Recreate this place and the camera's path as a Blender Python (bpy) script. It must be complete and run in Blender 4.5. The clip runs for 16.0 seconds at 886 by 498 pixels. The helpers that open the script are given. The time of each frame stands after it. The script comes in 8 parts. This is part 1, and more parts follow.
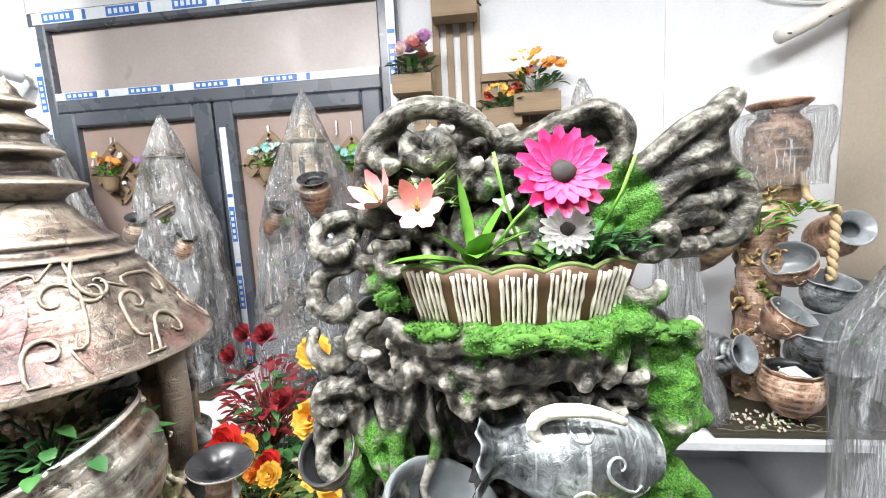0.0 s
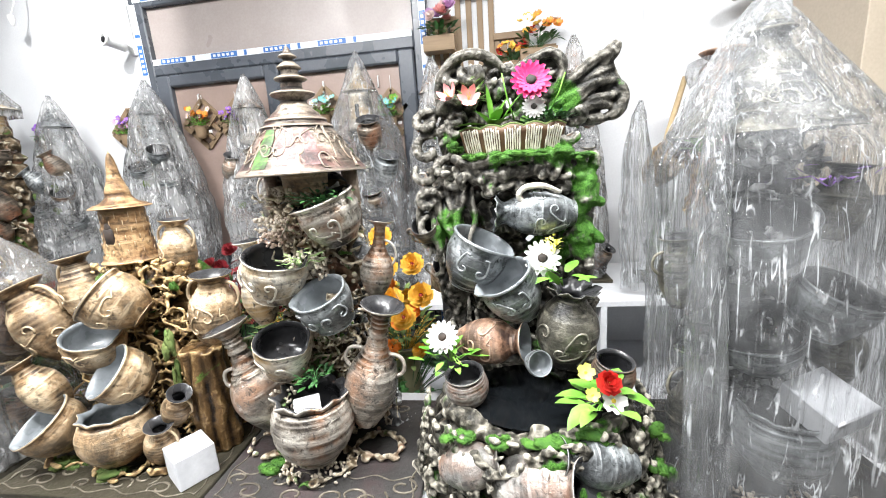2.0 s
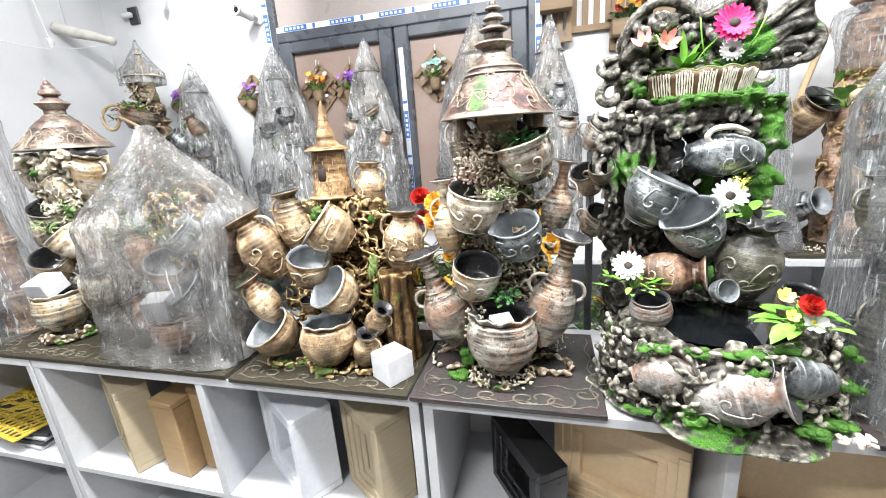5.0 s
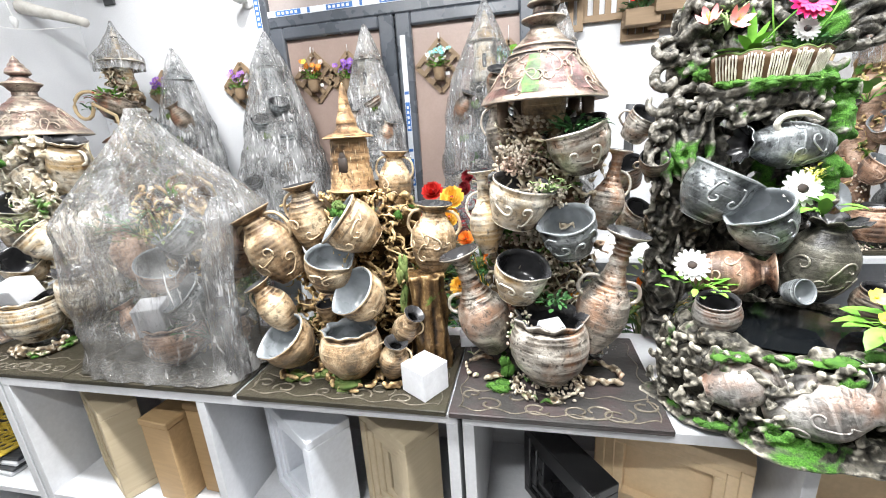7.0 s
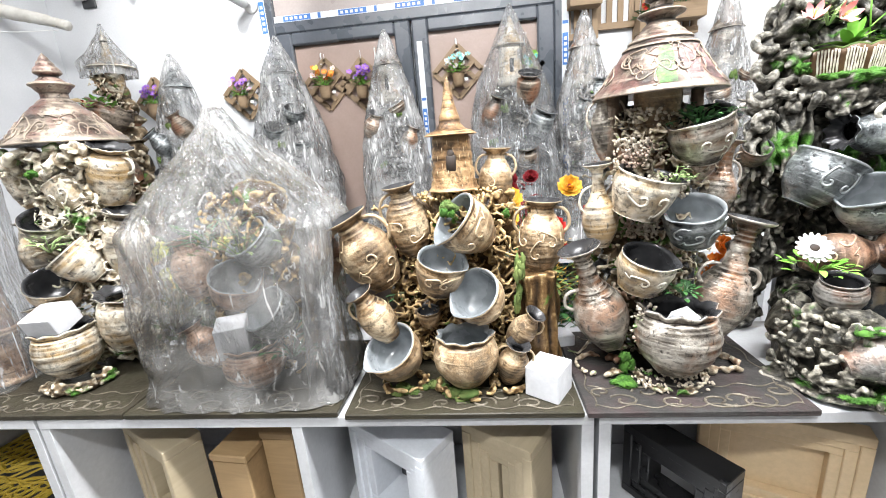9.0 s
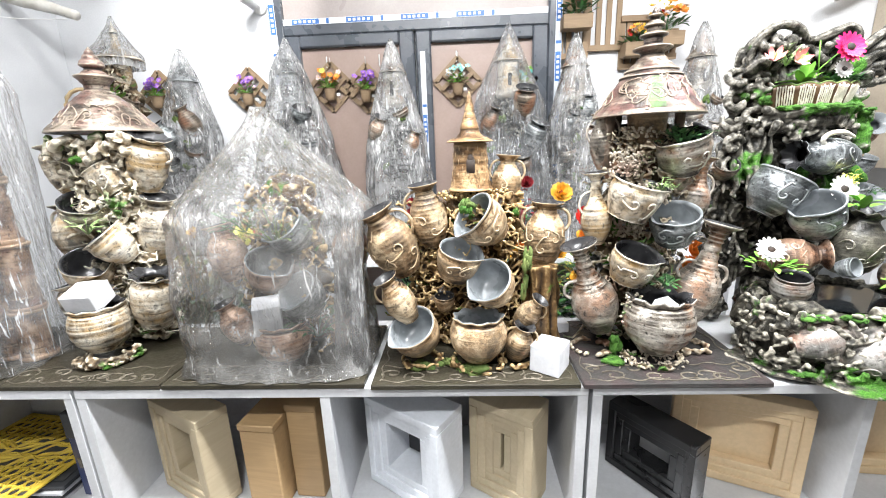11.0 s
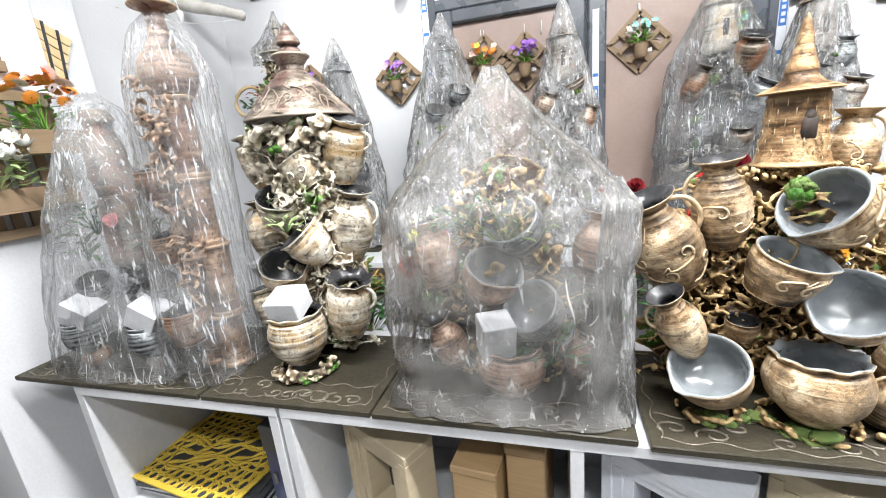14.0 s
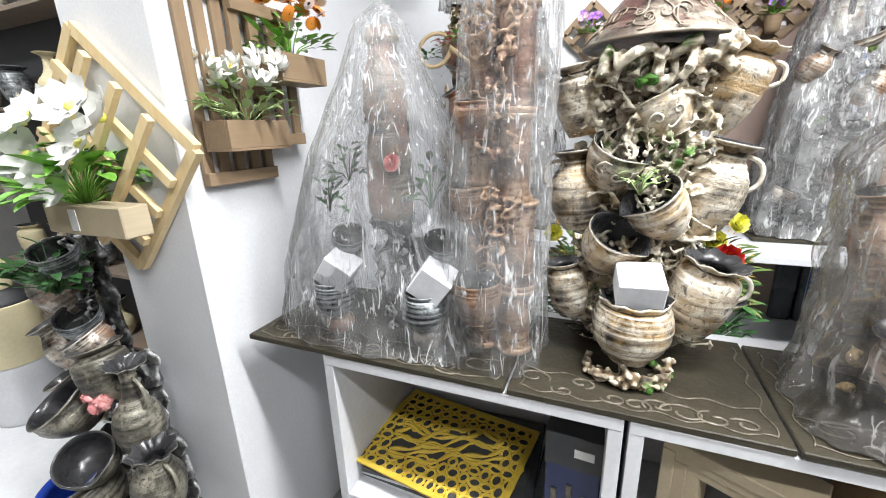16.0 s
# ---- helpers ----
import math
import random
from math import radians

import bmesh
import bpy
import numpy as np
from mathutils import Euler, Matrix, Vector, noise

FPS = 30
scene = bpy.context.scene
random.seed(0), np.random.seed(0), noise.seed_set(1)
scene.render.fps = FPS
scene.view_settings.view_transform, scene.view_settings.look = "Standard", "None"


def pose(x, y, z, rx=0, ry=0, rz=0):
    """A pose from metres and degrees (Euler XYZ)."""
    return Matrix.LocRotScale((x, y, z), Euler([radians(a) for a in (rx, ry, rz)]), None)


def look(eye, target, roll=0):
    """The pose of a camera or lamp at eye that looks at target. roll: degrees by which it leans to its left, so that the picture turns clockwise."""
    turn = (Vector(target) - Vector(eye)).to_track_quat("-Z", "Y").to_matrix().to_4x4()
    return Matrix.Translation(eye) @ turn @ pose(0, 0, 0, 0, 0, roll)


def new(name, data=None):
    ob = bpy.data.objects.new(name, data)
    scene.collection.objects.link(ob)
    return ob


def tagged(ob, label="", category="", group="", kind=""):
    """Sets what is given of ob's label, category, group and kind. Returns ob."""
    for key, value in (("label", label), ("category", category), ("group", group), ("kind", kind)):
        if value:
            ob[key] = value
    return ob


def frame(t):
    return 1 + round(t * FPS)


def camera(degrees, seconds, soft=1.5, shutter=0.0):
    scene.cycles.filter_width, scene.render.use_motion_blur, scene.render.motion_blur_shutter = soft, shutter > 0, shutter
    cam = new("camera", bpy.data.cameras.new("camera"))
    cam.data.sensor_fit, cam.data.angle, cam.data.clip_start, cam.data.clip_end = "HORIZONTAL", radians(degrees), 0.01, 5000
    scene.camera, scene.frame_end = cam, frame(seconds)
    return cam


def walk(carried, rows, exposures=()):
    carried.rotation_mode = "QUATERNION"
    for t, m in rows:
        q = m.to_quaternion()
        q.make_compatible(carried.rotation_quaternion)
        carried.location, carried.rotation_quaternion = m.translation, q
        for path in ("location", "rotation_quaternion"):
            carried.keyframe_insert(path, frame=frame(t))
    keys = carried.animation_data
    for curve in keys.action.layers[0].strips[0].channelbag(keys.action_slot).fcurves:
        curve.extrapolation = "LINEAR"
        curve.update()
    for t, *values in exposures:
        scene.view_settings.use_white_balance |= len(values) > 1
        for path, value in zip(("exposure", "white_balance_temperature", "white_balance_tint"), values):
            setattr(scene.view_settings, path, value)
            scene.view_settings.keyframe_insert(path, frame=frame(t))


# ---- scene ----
cam = camera(95.7, 16.0, 1.0)
PATH = [
    (0, (0.003, 0.019, 1.605), (-0.212, 1.989, 1.338), -2.9),
    (0.5, (0.007, -0.05, 1.599), (-0.184, 1.926, 1.357), -3.7),
    (1, (-0.02, -0.213, 1.559), (-0.188, 1.76, 1.279), -4.1),
    (1.5, (-0.039, -0.38, 1.517), (-0.22, 1.578, 1.154), -3.4),
    (2, (-0.004, -0.474, 1.48), (-0.287, 1.459, 1.051), -4.1),
    (2.5, (0.026, -0.534, 1.452), (-0.364, 1.373, 0.993), -3.4),
    (3, (0.006, -0.558, 1.458), (-0.486, 1.334, 1.036), -3.4),
    (3.5, (-0.075, -0.575, 1.445), (-0.569, 1.308, 0.985), -3.7),
    (4, (-0.208, -0.611, 1.456), (-0.654, 1.283, 0.995), -3.4),
    (4.5, (-0.275, -0.646, 1.454), (-0.771, 1.226, 0.956), -4.0),
    (4.7, (-0.282, -0.651, 1.448), (-0.795, 1.209, 0.923), -4.1),
    (6.8, (-0.424, -0.596, 1.421), (-0.797, 1.289, 0.868), -3.8),
    (7, (-0.444, -0.587, 1.422), (-0.853, 1.293, 0.873), -3.6),
    (7.5, (-0.515, -0.575, 1.405), (-1.015, 1.286, 0.868), -2.8),
    (8, (-0.598, -0.542, 1.385), (-1.012, 1.331, 0.818), -2.7),
    (8.5, (-0.685, -0.531, 1.397), (-1.1, 1.345, 0.84), -4.5),
    (9, (-0.795, -0.612, 1.41), (-1.004, 1.312, 0.904), -4.7),
    (9.2, (-0.847, -0.662, 1.398), (-0.977, 1.263, 0.87), -4.6),
    (11.3, (-0.889, -0.744, 1.417), (-0.981, 1.193, 0.929), -2.0),
    (11.5, (-0.888, -0.722, 1.41), (-0.983, 1.205, 0.881), -2.5),
    (12, (-0.874, -0.617, 1.39), (-0.984, 1.304, 0.843), -2.8),
    (12.5, (-0.85, -0.506, 1.39), (-1.039, 1.412, 0.856), -3.6),
    (13, (-0.868, -0.449, 1.381), (-1.15, 1.456, 0.843), -3.9),
    (13.5, (-1.035, -0.475, 1.387), (-1.504, 1.398, 0.865), -3.1),
    (14, (-1.268, -0.535, 1.395), (-1.813, 1.322, 0.892), -5.3),
    (14.5, (-1.428, -0.578, 1.406), (-2.035, 1.25, 0.87), -2.3),
    (15, (-1.573, -0.573, 1.399), (-2.329, 1.193, 0.843), -2.7),
    (15.5, (-1.751, -0.526, 1.392), (-2.502, 1.257, 0.883), -3.4),
    (16, (-1.953, -0.538, 1.346), (-2.694, 1.23, 0.777), -1.9),
]
walk(cam, [(t, look(eye, target, roll)) for t, eye, target, roll in PATH], ((0.0, -0.04), (1.2, -0.1), (2.5, 0.13), (7.0, 0.11), (12.0, 0.21), (14.5, 0.07), (16.0, 0.14)))

# ---- light ----
world = bpy.data.worlds.new("world")
scene.world = world
world.use_nodes = True
world.node_tree.nodes["Background"].inputs[0].default_value = (0.9, 0.95, 1.0, 1)
world.node_tree.nodes["Background"].inputs[1].default_value = 0.25


def area_lamp(x, y, z, sx, sy, power, colour=(0.97, 0.985, 1.0)):
    data = bpy.data.lights.new("panel_lamp", "AREA")
    data.shape, data.size, data.size_y, data.energy, data.color = "RECTANGLE", sx, sy, power, colour
    ob = new("panel_lamp", data)
    ob.matrix_world = pose(x, y, z)
    return ob


def spot_lamp(eye, target, power, angle, blend=0.6):
    data = bpy.data.lights.new("spot_lamp", "SPOT")
    data.energy, data.spot_size, data.spot_blend, data.shadow_soft_size = power, radians(angle), blend, 0.03
    ob = new("spot_lamp", data)
    ob.matrix_world = look(eye, target)
    return ob


LAMPS = ((-1.5, -0.25), (-0.65, -0.25), (0.2, -0.25), (1.2, 0.25), (-0.9, -1.5), (-3.9, -0.5))
for lx, ly in LAMPS:
    area_lamp(lx, ly, 2.93, 0.6, 0.14, 34 if lx > 1 else 48 if lx < -3 else 52)
spot_lamp((-1.75, 0.45, 2.9), (-2.2, 1.71, 2.25), 110, 50)
spot_lamp((-2.5, 0.95, 2.9), (-3.1, 1.2, 2.25), 16, 70)

# ---- materials ----


class Net:
    """A node material: base nodes and short ways to add to them."""

    def __init__(self, name):
        self.mat = bpy.data.materials.new(name)
        self.mat.use_nodes = True
        self.t = self.mat.node_tree
        self.b = self.t.nodes["Principled BSDF"]
        self.out = self.t.nodes["Material Output"]

    def n(self, kind, operation=""):
        node = self.t.nodes.new(kind)
        if operation:
            node.operation = operation
        return node

    def link(self, a, b):
        self.t.links.new(a, b)

    def coords(self, scale=(1, 1, 1), vary=True):
        c, m = self.n("ShaderNodeTexCoord"), self.n("ShaderNodeMapping")
        self.link(c.outputs["Object"], m.inputs[0])
        m.inputs["Scale"].default_value = scale
        if vary:
            i, v = self.n("ShaderNodeObjectInfo"), self.n("ShaderNodeVectorMath", operation="SCALE")
            v.inputs[0].default_value = (7.3, 5.1, 9.7)
            self.link(i.outputs["Random"], v.inputs["Scale"])
            self.link(v.outputs[0], m.inputs["Location"])
        return m.outputs[0]

    def noise(self, vec, scale, detail=4, rough=0.6, dist=0.0):
        x = self.n("ShaderNodeTexNoise")
        x.inputs["Scale"].default_value, x.inputs["Detail"].default_value = scale, detail
        x.inputs["Roughness"].default_value, x.inputs["Distortion"].default_value = rough, dist
        self.link(vec, x.inputs["Vector"])
        return x.outputs[0]

    def ramp(self, fac, stops):
        r = self.n("ShaderNodeValToRGB")
        e = r.color_ramp.elements
        while len(e) < len(stops):
            e.new(0.5)
        for el, (p, c) in zip(e, stops):
            el.position, el.color = p, (*c, 1) if len(c) == 3 else c
        self.link(fac, r.inputs[0])
        return r.outputs[0]

    def grey(self, fac, a, b, lo=0.0, hi=1.0):
        m = self.n("ShaderNodeMapRange")
        m.inputs[1].default_value, m.inputs[2].default_value, m.inputs[3].default_value, m.inputs[4].default_value = a, b, lo, hi
        self.link(fac, m.inputs[0])
        return m.outputs[0]

    def mix(self, fac, a, b, mode="MIX"):
        m = self.n("ShaderNodeMix")
        m.data_type, m.blend_type = "RGBA", mode
        for s, v in ((m.inputs[0], fac), (m.inputs[6], a), (m.inputs[7], b)):
            if isinstance(v, (int, float)):
                s.default_value = v
            elif isinstance(v, tuple):
                s.default_value = (*v, 1)
            else:
                self.link(v, s)
        return m.outputs[2]

    def bump(self, height, strength, dist=0.002):
        b = self.n("ShaderNodeBump")
        b.inputs["Strength"].default_value, b.inputs["Distance"].default_value = strength, dist
        self.link(height, b.inputs["Height"])
        self.link(b.outputs[0], self.b.inputs["Normal"])
        return b.outputs[0]

    def done(self, colour, rough, metal=0.0, spec=0.5):
        for key, v in (("Base Color", colour), ("Roughness", rough), ("Metallic", metal), ("Specular IOR Level", spec)):
            if isinstance(v, (int, float)):
                self.b.inputs[key].default_value = v
            elif isinstance(v, tuple):
                self.b.inputs[key].default_value = (*v, 1)
            else:
                self.link(v, self.b.inputs[key])
        return self.mat


def simple(name, a, b, scale=12.0, rough=0.6, metal=0.0, bump=0.15, stretch=(1, 1, 1), fine=90.0):
    """A surface with two tones at a large and a fine scale."""
    k = Net(name)
    v = k.coords(stretch)
    big, small = k.noise(v, scale, 3), k.noise(v, fine, 3)
    col = k.mix(k.grey(big, 0.35, 0.65), a, b)
    col = k.mix(k.grey(small, 0.3, 0.7, 0.0, 0.25), col, tuple(0.6 * c for c in a))
    k.bump(small, bump, 0.001)
    return k.done(col, k.grey(big, 0.3, 0.7, rough - 0.08, rough + 0.1), metal)


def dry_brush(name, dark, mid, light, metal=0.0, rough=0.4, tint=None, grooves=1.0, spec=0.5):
    """Dark ground coat under dragged paint: turned lines, worn blotches, rough clay grain, and crease shade put into
    the colour.
    """
    k = Net(name)
    v = k.coords((1, 1, 1))
    stroke = k.noise(k.coords((6, 6, 85)), 1.0, 3, 0.55, 0.25)
    cloud = k.noise(v, 15, 5, 0.65, 0.3)
    clay = k.noise(v, 85, 4, 0.65, 0.5)
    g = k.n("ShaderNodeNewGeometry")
    relief_shade = k.grey(g.outputs["Pointiness"], 0.44, 0.56)
    base = k.ramp(cloud, [(0.38, dark), (0.50, mid), (0.64, light)])
    band = k.noise(k.coords((2, 2, 26)), 1.0, 2, 0.5)
    both = k.n("ShaderNodeMath", "MULTIPLY")
    k.link(k.grey(stroke, 0.47, 0.36, 0.0, 0.8), both.inputs[0]), k.link(k.grey(band, 0.42, 0.62, 0.06, 1.0), both.inputs[1])
    col = k.mix(both.outputs[0], base, dark)
    col = k.mix(k.grey(stroke, 0.57, 0.68, 0.0, 0.65), col, light)
    col = k.mix(k.grey(k.noise(v, 7, 3, 0.6, 0.4), 0.58, 0.70, 0.0, 0.6), col, dark)
    if tint:
        col = k.mix(k.grey(k.noise(v, 11, 3), 0.47, 0.64, 0.0, 0.75), col, tint)
    col = k.mix(k.grey(clay, 0.47, 0.36, 0.0, 0.75), col, dark)
    # Dry-brushed paint follows curvature; it also puts crease shade into the colour.
    col = k.mix(k.grey(relief_shade, 0.49, 0.22, 0.0, 0.95), col, dark)
    col = k.mix(k.grey(relief_shade, 0.6, 1.0, 0.0, 0.7), col, light)
    h = k.mix(0.5, stroke, clay)
    k.bump(h, 1.0 * grooves, 0.0055)
    k.b.inputs["Coat Weight"].default_value, k.b.inputs["Coat Roughness"].default_value = 0.08, 0.2
    return k.done(col, k.grey(clay, 0.3, 0.7, rough - 0.06, rough + 0.2), metal, spec)


def sculpted(name, dark, mid, light, rough=0.4, tint=None, lo=0.56, hi=0.69, grain=48, flock=0.0, coat=0.12, spots=(), worn=0.0):
    """Moulded plaster painted dark, with light paint rubbed over what stands out, crease shade put into the colour, and
    flocked moss in patches.
    """
    k = Net(name)
    v = k.coords()
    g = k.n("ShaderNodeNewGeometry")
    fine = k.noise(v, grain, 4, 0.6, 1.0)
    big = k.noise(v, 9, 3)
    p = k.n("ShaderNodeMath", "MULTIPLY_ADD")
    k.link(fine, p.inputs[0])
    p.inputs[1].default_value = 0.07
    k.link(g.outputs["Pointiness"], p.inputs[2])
    # Rubbed paint by curvature, which also puts shade into the colour of creases.
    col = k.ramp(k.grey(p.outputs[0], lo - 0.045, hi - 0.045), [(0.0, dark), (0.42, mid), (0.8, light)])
    if worn:
        col = k.mix(k.grey(k.noise(v, 30, 4, 0.62, 0.9), 0.53, 0.42, 0.0, worn), col, dark)
    if tint:
        col = k.mix(k.grey(big, 0.55, 0.68, 0.0, 0.6), col, tint)
    ro = k.grey(fine, 0.3, 0.7, rough - 0.12, rough + 0.15)
    height = fine
    if flock:
        fibre = k.noise(v, 420, 2, 0.7)
        patch = k.noise(v, 8.5, 5, 0.62, 0.5)
        plain = k.coords(vary=False) if spots else None
        for x, y, z, r in spots:
            far, near = k.n("ShaderNodeVectorMath", "DISTANCE"), k.n("ShaderNodeMath", "ADD")
            k.link(plain, far.inputs[0])
            far.inputs[1].default_value = (x, y, z)
            k.link(k.grey(far.outputs["Value"], 0.4 * r, 1.3 * r, 0.2, 0.0), near.inputs[0]), k.link(patch, near.inputs[1])
            patch = near.outputs[0]
        where = k.grey(patch, 0.64 - flock, 0.70 - flock, 0.0, 0.92)
        green = k.ramp(fibre, [(0.3, (0.018, 0.06, 0.008)), (0.5, (0.055, 0.18, 0.02)), (0.75, (0.14, 0.32, 0.05))])
        col = k.mix(where, col, green)
        m = k.n("ShaderNodeMath", "MAXIMUM")
        k.link(ro, m.inputs[0]), k.link(where, m.inputs[1])
        ro = m.outputs[0]
        height = k.mix(where, fine, fibre)
    rough_grain = k.mix(0.45, height, k.noise(v, 190, 3, 0.6))
    k.bump(rough_grain, 0.9, 0.006)
    k.b.inputs["Coat Weight"].default_value, k.b.inputs["Coat Roughness"].default_value = coat, 0.2
    return k.done(col, ro, 0.0, 0.22)


def film(name, haze, lines, gloss=0.5, milky=(0.9, 0.92, 0.95), stretch=0.16, scale=30, crumple=26, width=0.05, fold=0.55):
    """Thin clear plastic wrap: see-through, with crumpled facets, sharp glints, and white creases and stretch lines
    that paint in further glints.
    """
    k = Net(name)
    k.t.nodes.remove(k.b)

    def blend(a, b, op="MAXIMUM"):
        m = k.n("ShaderNodeMath", op)
        k.link(a, m.inputs[0])
        if isinstance(b, float):
            m.inputs[1].default_value = b
        else:
            k.link(b, m.inputs[1])
        return m.outputs[0]

    def cells(vec, sc, feature):
        x = k.n("ShaderNodeTexVoronoi")
        x.feature = feature
        x.inputs["Scale"].default_value = sc
        k.link(vec, x.inputs["Vector"])
        return x.outputs["Distance"]

    def bent(vec, sc, amount):
        x, o = k.n("ShaderNodeTexNoise"), k.n("ShaderNodeVectorMath", "MULTIPLY_ADD")
        x.inputs["Scale"].default_value, x.inputs["Detail"].default_value = sc, 3
        k.link(vec, x.inputs["Vector"])
        k.link(x.outputs["Color"], o.inputs[0])
        o.inputs[1].default_value = (amount, amount, amount)
        k.link(vec, o.inputs[2])
        return o.outputs[0]

    w = k.coords((1, 1, 1))
    v = bent(k.coords((1, 1, stretch)), 16, 0.07)
    u = bent(k.coords((1, 1, fold)), 34, 0.05)
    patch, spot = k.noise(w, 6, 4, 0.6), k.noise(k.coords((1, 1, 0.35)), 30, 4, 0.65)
    # White diffuse lines along folds put extra glints into the colour.
    stretch_glint = k.grey(cells(v, scale, "DISTANCE_TO_EDGE"), 0.0, width, 1.0, 0.0)
    crease_glint = k.grey(cells(u, crumple, "DISTANCE_TO_EDGE"), 0.0, width, 1.0, 0.0)
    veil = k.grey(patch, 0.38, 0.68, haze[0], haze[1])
    line = blend(blend(stretch_glint, k.grey(spot, 0.50, 0.62, 0.0, lines), "MULTIPLY"), blend(crease_glint, k.grey(spot, 0.49, 0.38, 0.0, lines), "MULTIPLY"))
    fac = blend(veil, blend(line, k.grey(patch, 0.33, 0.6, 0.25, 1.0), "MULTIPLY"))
    b = k.n("ShaderNodeBump")
    b.inputs["Strength"].default_value, b.inputs["Distance"].default_value = 1.0, 0.03
    facets = k.mix(0.5, cells(v, scale * 1.3, "F1"), cells(u, crumple * 1.8, "F1"))
    k.link(k.mix(0.25, facets, k.noise(u, crumple * 3.0, 3, 0.6, 0.8)), b.inputs["Height"])
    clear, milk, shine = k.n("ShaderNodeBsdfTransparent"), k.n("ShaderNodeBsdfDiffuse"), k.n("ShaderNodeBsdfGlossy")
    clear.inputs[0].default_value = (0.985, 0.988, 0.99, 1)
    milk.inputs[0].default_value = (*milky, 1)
    shine.inputs["Roughness"].default_value = 0.12
    thin, half = k.n("ShaderNodeBsdfTranslucent"), k.n("ShaderNodeMixShader")
    thin.inputs[0].default_value = (*milky, 1)
    k.link(milk.outputs[0], half.inputs[1]), k.link(thin.outputs[0], half.inputs[2])
    half.inputs[0].default_value = 0.35
    k.link(b.outputs[0], shine.inputs["Normal"])
    fr = k.n("ShaderNodeFresnel")
    fr.inputs[0].default_value = 1.5
    k.link(b.outputs[0], fr.inputs["Normal"])
    m1, m2 = k.n("ShaderNodeMixShader"), k.n("ShaderNodeMixShader")
    k.link(fac, m1.inputs[0]), k.link(clear.outputs[0], m1.inputs[1]), k.link(half.outputs[0], m1.inputs[2])
    k.link(k.grey(fr.outputs[0], 0.0, 1.0, 0.02, gloss), m2.inputs[0])
    k.link(m1.outputs[0], m2.inputs[1]), k.link(shine.outputs[0], m2.inputs[2])
    k.link(m2.outputs[0], k.out.inputs[0])
    return k.mat


def wood(name, a, b, rough=0.6, along="z"):
    k = Net(name)
    s = {"x": (3, 30, 30), "y": (30, 3, 30), "z": (30, 30, 3)}[along]
    v = k.coords(s)
    grain, big = k.noise(v, 1.6, 5, 0.6, 1.2), k.noise(k.coords(), 6, 2)
    col = k.mix(k.grey(grain, 0.3, 0.7), a, b)
    col = k.mix(k.grey(big, 0.4, 0.7, 0.0, 0.3), col, tuple(0.7 * c for c in a))
    k.bump(grain, 0.25, 0.001)
    return k.done(col, k.grey(grain, 0.3, 0.7, rough - 0.1, rough + 0.1))


def emitter(name, strength):
    k = Net(name)
    k.b.inputs["Emission Color"].default_value = (1, 0.98, 0.95, 1)
    k.b.inputs["Emission Strength"].default_value = strength
    return k.done((0.9, 0.9, 0.9), 0.5)


WALL = simple("wall_paint", (0.69, 0.70, 0.72), (0.64, 0.65, 0.67), 3.0, 0.7, 0, 0.08, fine=140)
# The floor and the unseen walls are darkened to cut bounced fill light.
FLOOR = simple("floor_tile", (0.24, 0.235, 0.23), (0.19, 0.185, 0.18), 4.0, 0.3, 0, 0.05)
GROUT = simple("grout", (0.35, 0.34, 0.33), (0.28, 0.27, 0.26), 30, 0.8)
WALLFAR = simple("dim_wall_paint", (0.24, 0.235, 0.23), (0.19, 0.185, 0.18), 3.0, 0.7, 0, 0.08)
CEIL = simple("ceiling_paint", (0.82, 0.82, 0.82), (0.78, 0.78, 0.78), 3.0, 0.8)
LAMINATE = simple("white_laminate", (0.64, 0.65, 0.67), (0.57, 0.58, 0.60), 5.0, 0.38, 0, 0.04)
LAMGREY = simple("laminate_back", (0.60, 0.61, 0.63), (0.52, 0.53, 0.55), 5.0, 0.5, 0, 0.04)
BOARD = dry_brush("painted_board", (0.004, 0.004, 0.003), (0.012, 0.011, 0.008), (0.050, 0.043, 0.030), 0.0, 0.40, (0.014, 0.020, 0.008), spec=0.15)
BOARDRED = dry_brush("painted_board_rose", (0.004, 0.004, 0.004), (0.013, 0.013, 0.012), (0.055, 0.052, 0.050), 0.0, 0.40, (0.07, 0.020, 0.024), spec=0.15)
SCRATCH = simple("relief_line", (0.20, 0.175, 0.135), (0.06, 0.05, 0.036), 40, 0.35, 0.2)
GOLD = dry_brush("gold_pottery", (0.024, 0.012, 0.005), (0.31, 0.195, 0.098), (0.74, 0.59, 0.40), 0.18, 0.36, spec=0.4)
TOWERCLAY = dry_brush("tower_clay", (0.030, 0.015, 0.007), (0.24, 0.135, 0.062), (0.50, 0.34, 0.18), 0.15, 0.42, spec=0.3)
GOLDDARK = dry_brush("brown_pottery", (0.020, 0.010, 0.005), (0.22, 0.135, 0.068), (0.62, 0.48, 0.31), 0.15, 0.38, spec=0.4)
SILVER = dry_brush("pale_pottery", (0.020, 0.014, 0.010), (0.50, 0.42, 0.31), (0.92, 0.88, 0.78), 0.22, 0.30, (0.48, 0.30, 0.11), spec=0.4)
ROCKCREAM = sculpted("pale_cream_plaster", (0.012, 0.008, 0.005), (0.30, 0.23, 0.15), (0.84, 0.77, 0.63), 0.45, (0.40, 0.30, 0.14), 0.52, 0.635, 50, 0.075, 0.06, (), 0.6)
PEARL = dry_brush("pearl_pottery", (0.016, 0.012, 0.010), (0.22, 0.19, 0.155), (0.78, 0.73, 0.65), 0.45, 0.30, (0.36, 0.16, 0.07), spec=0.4)
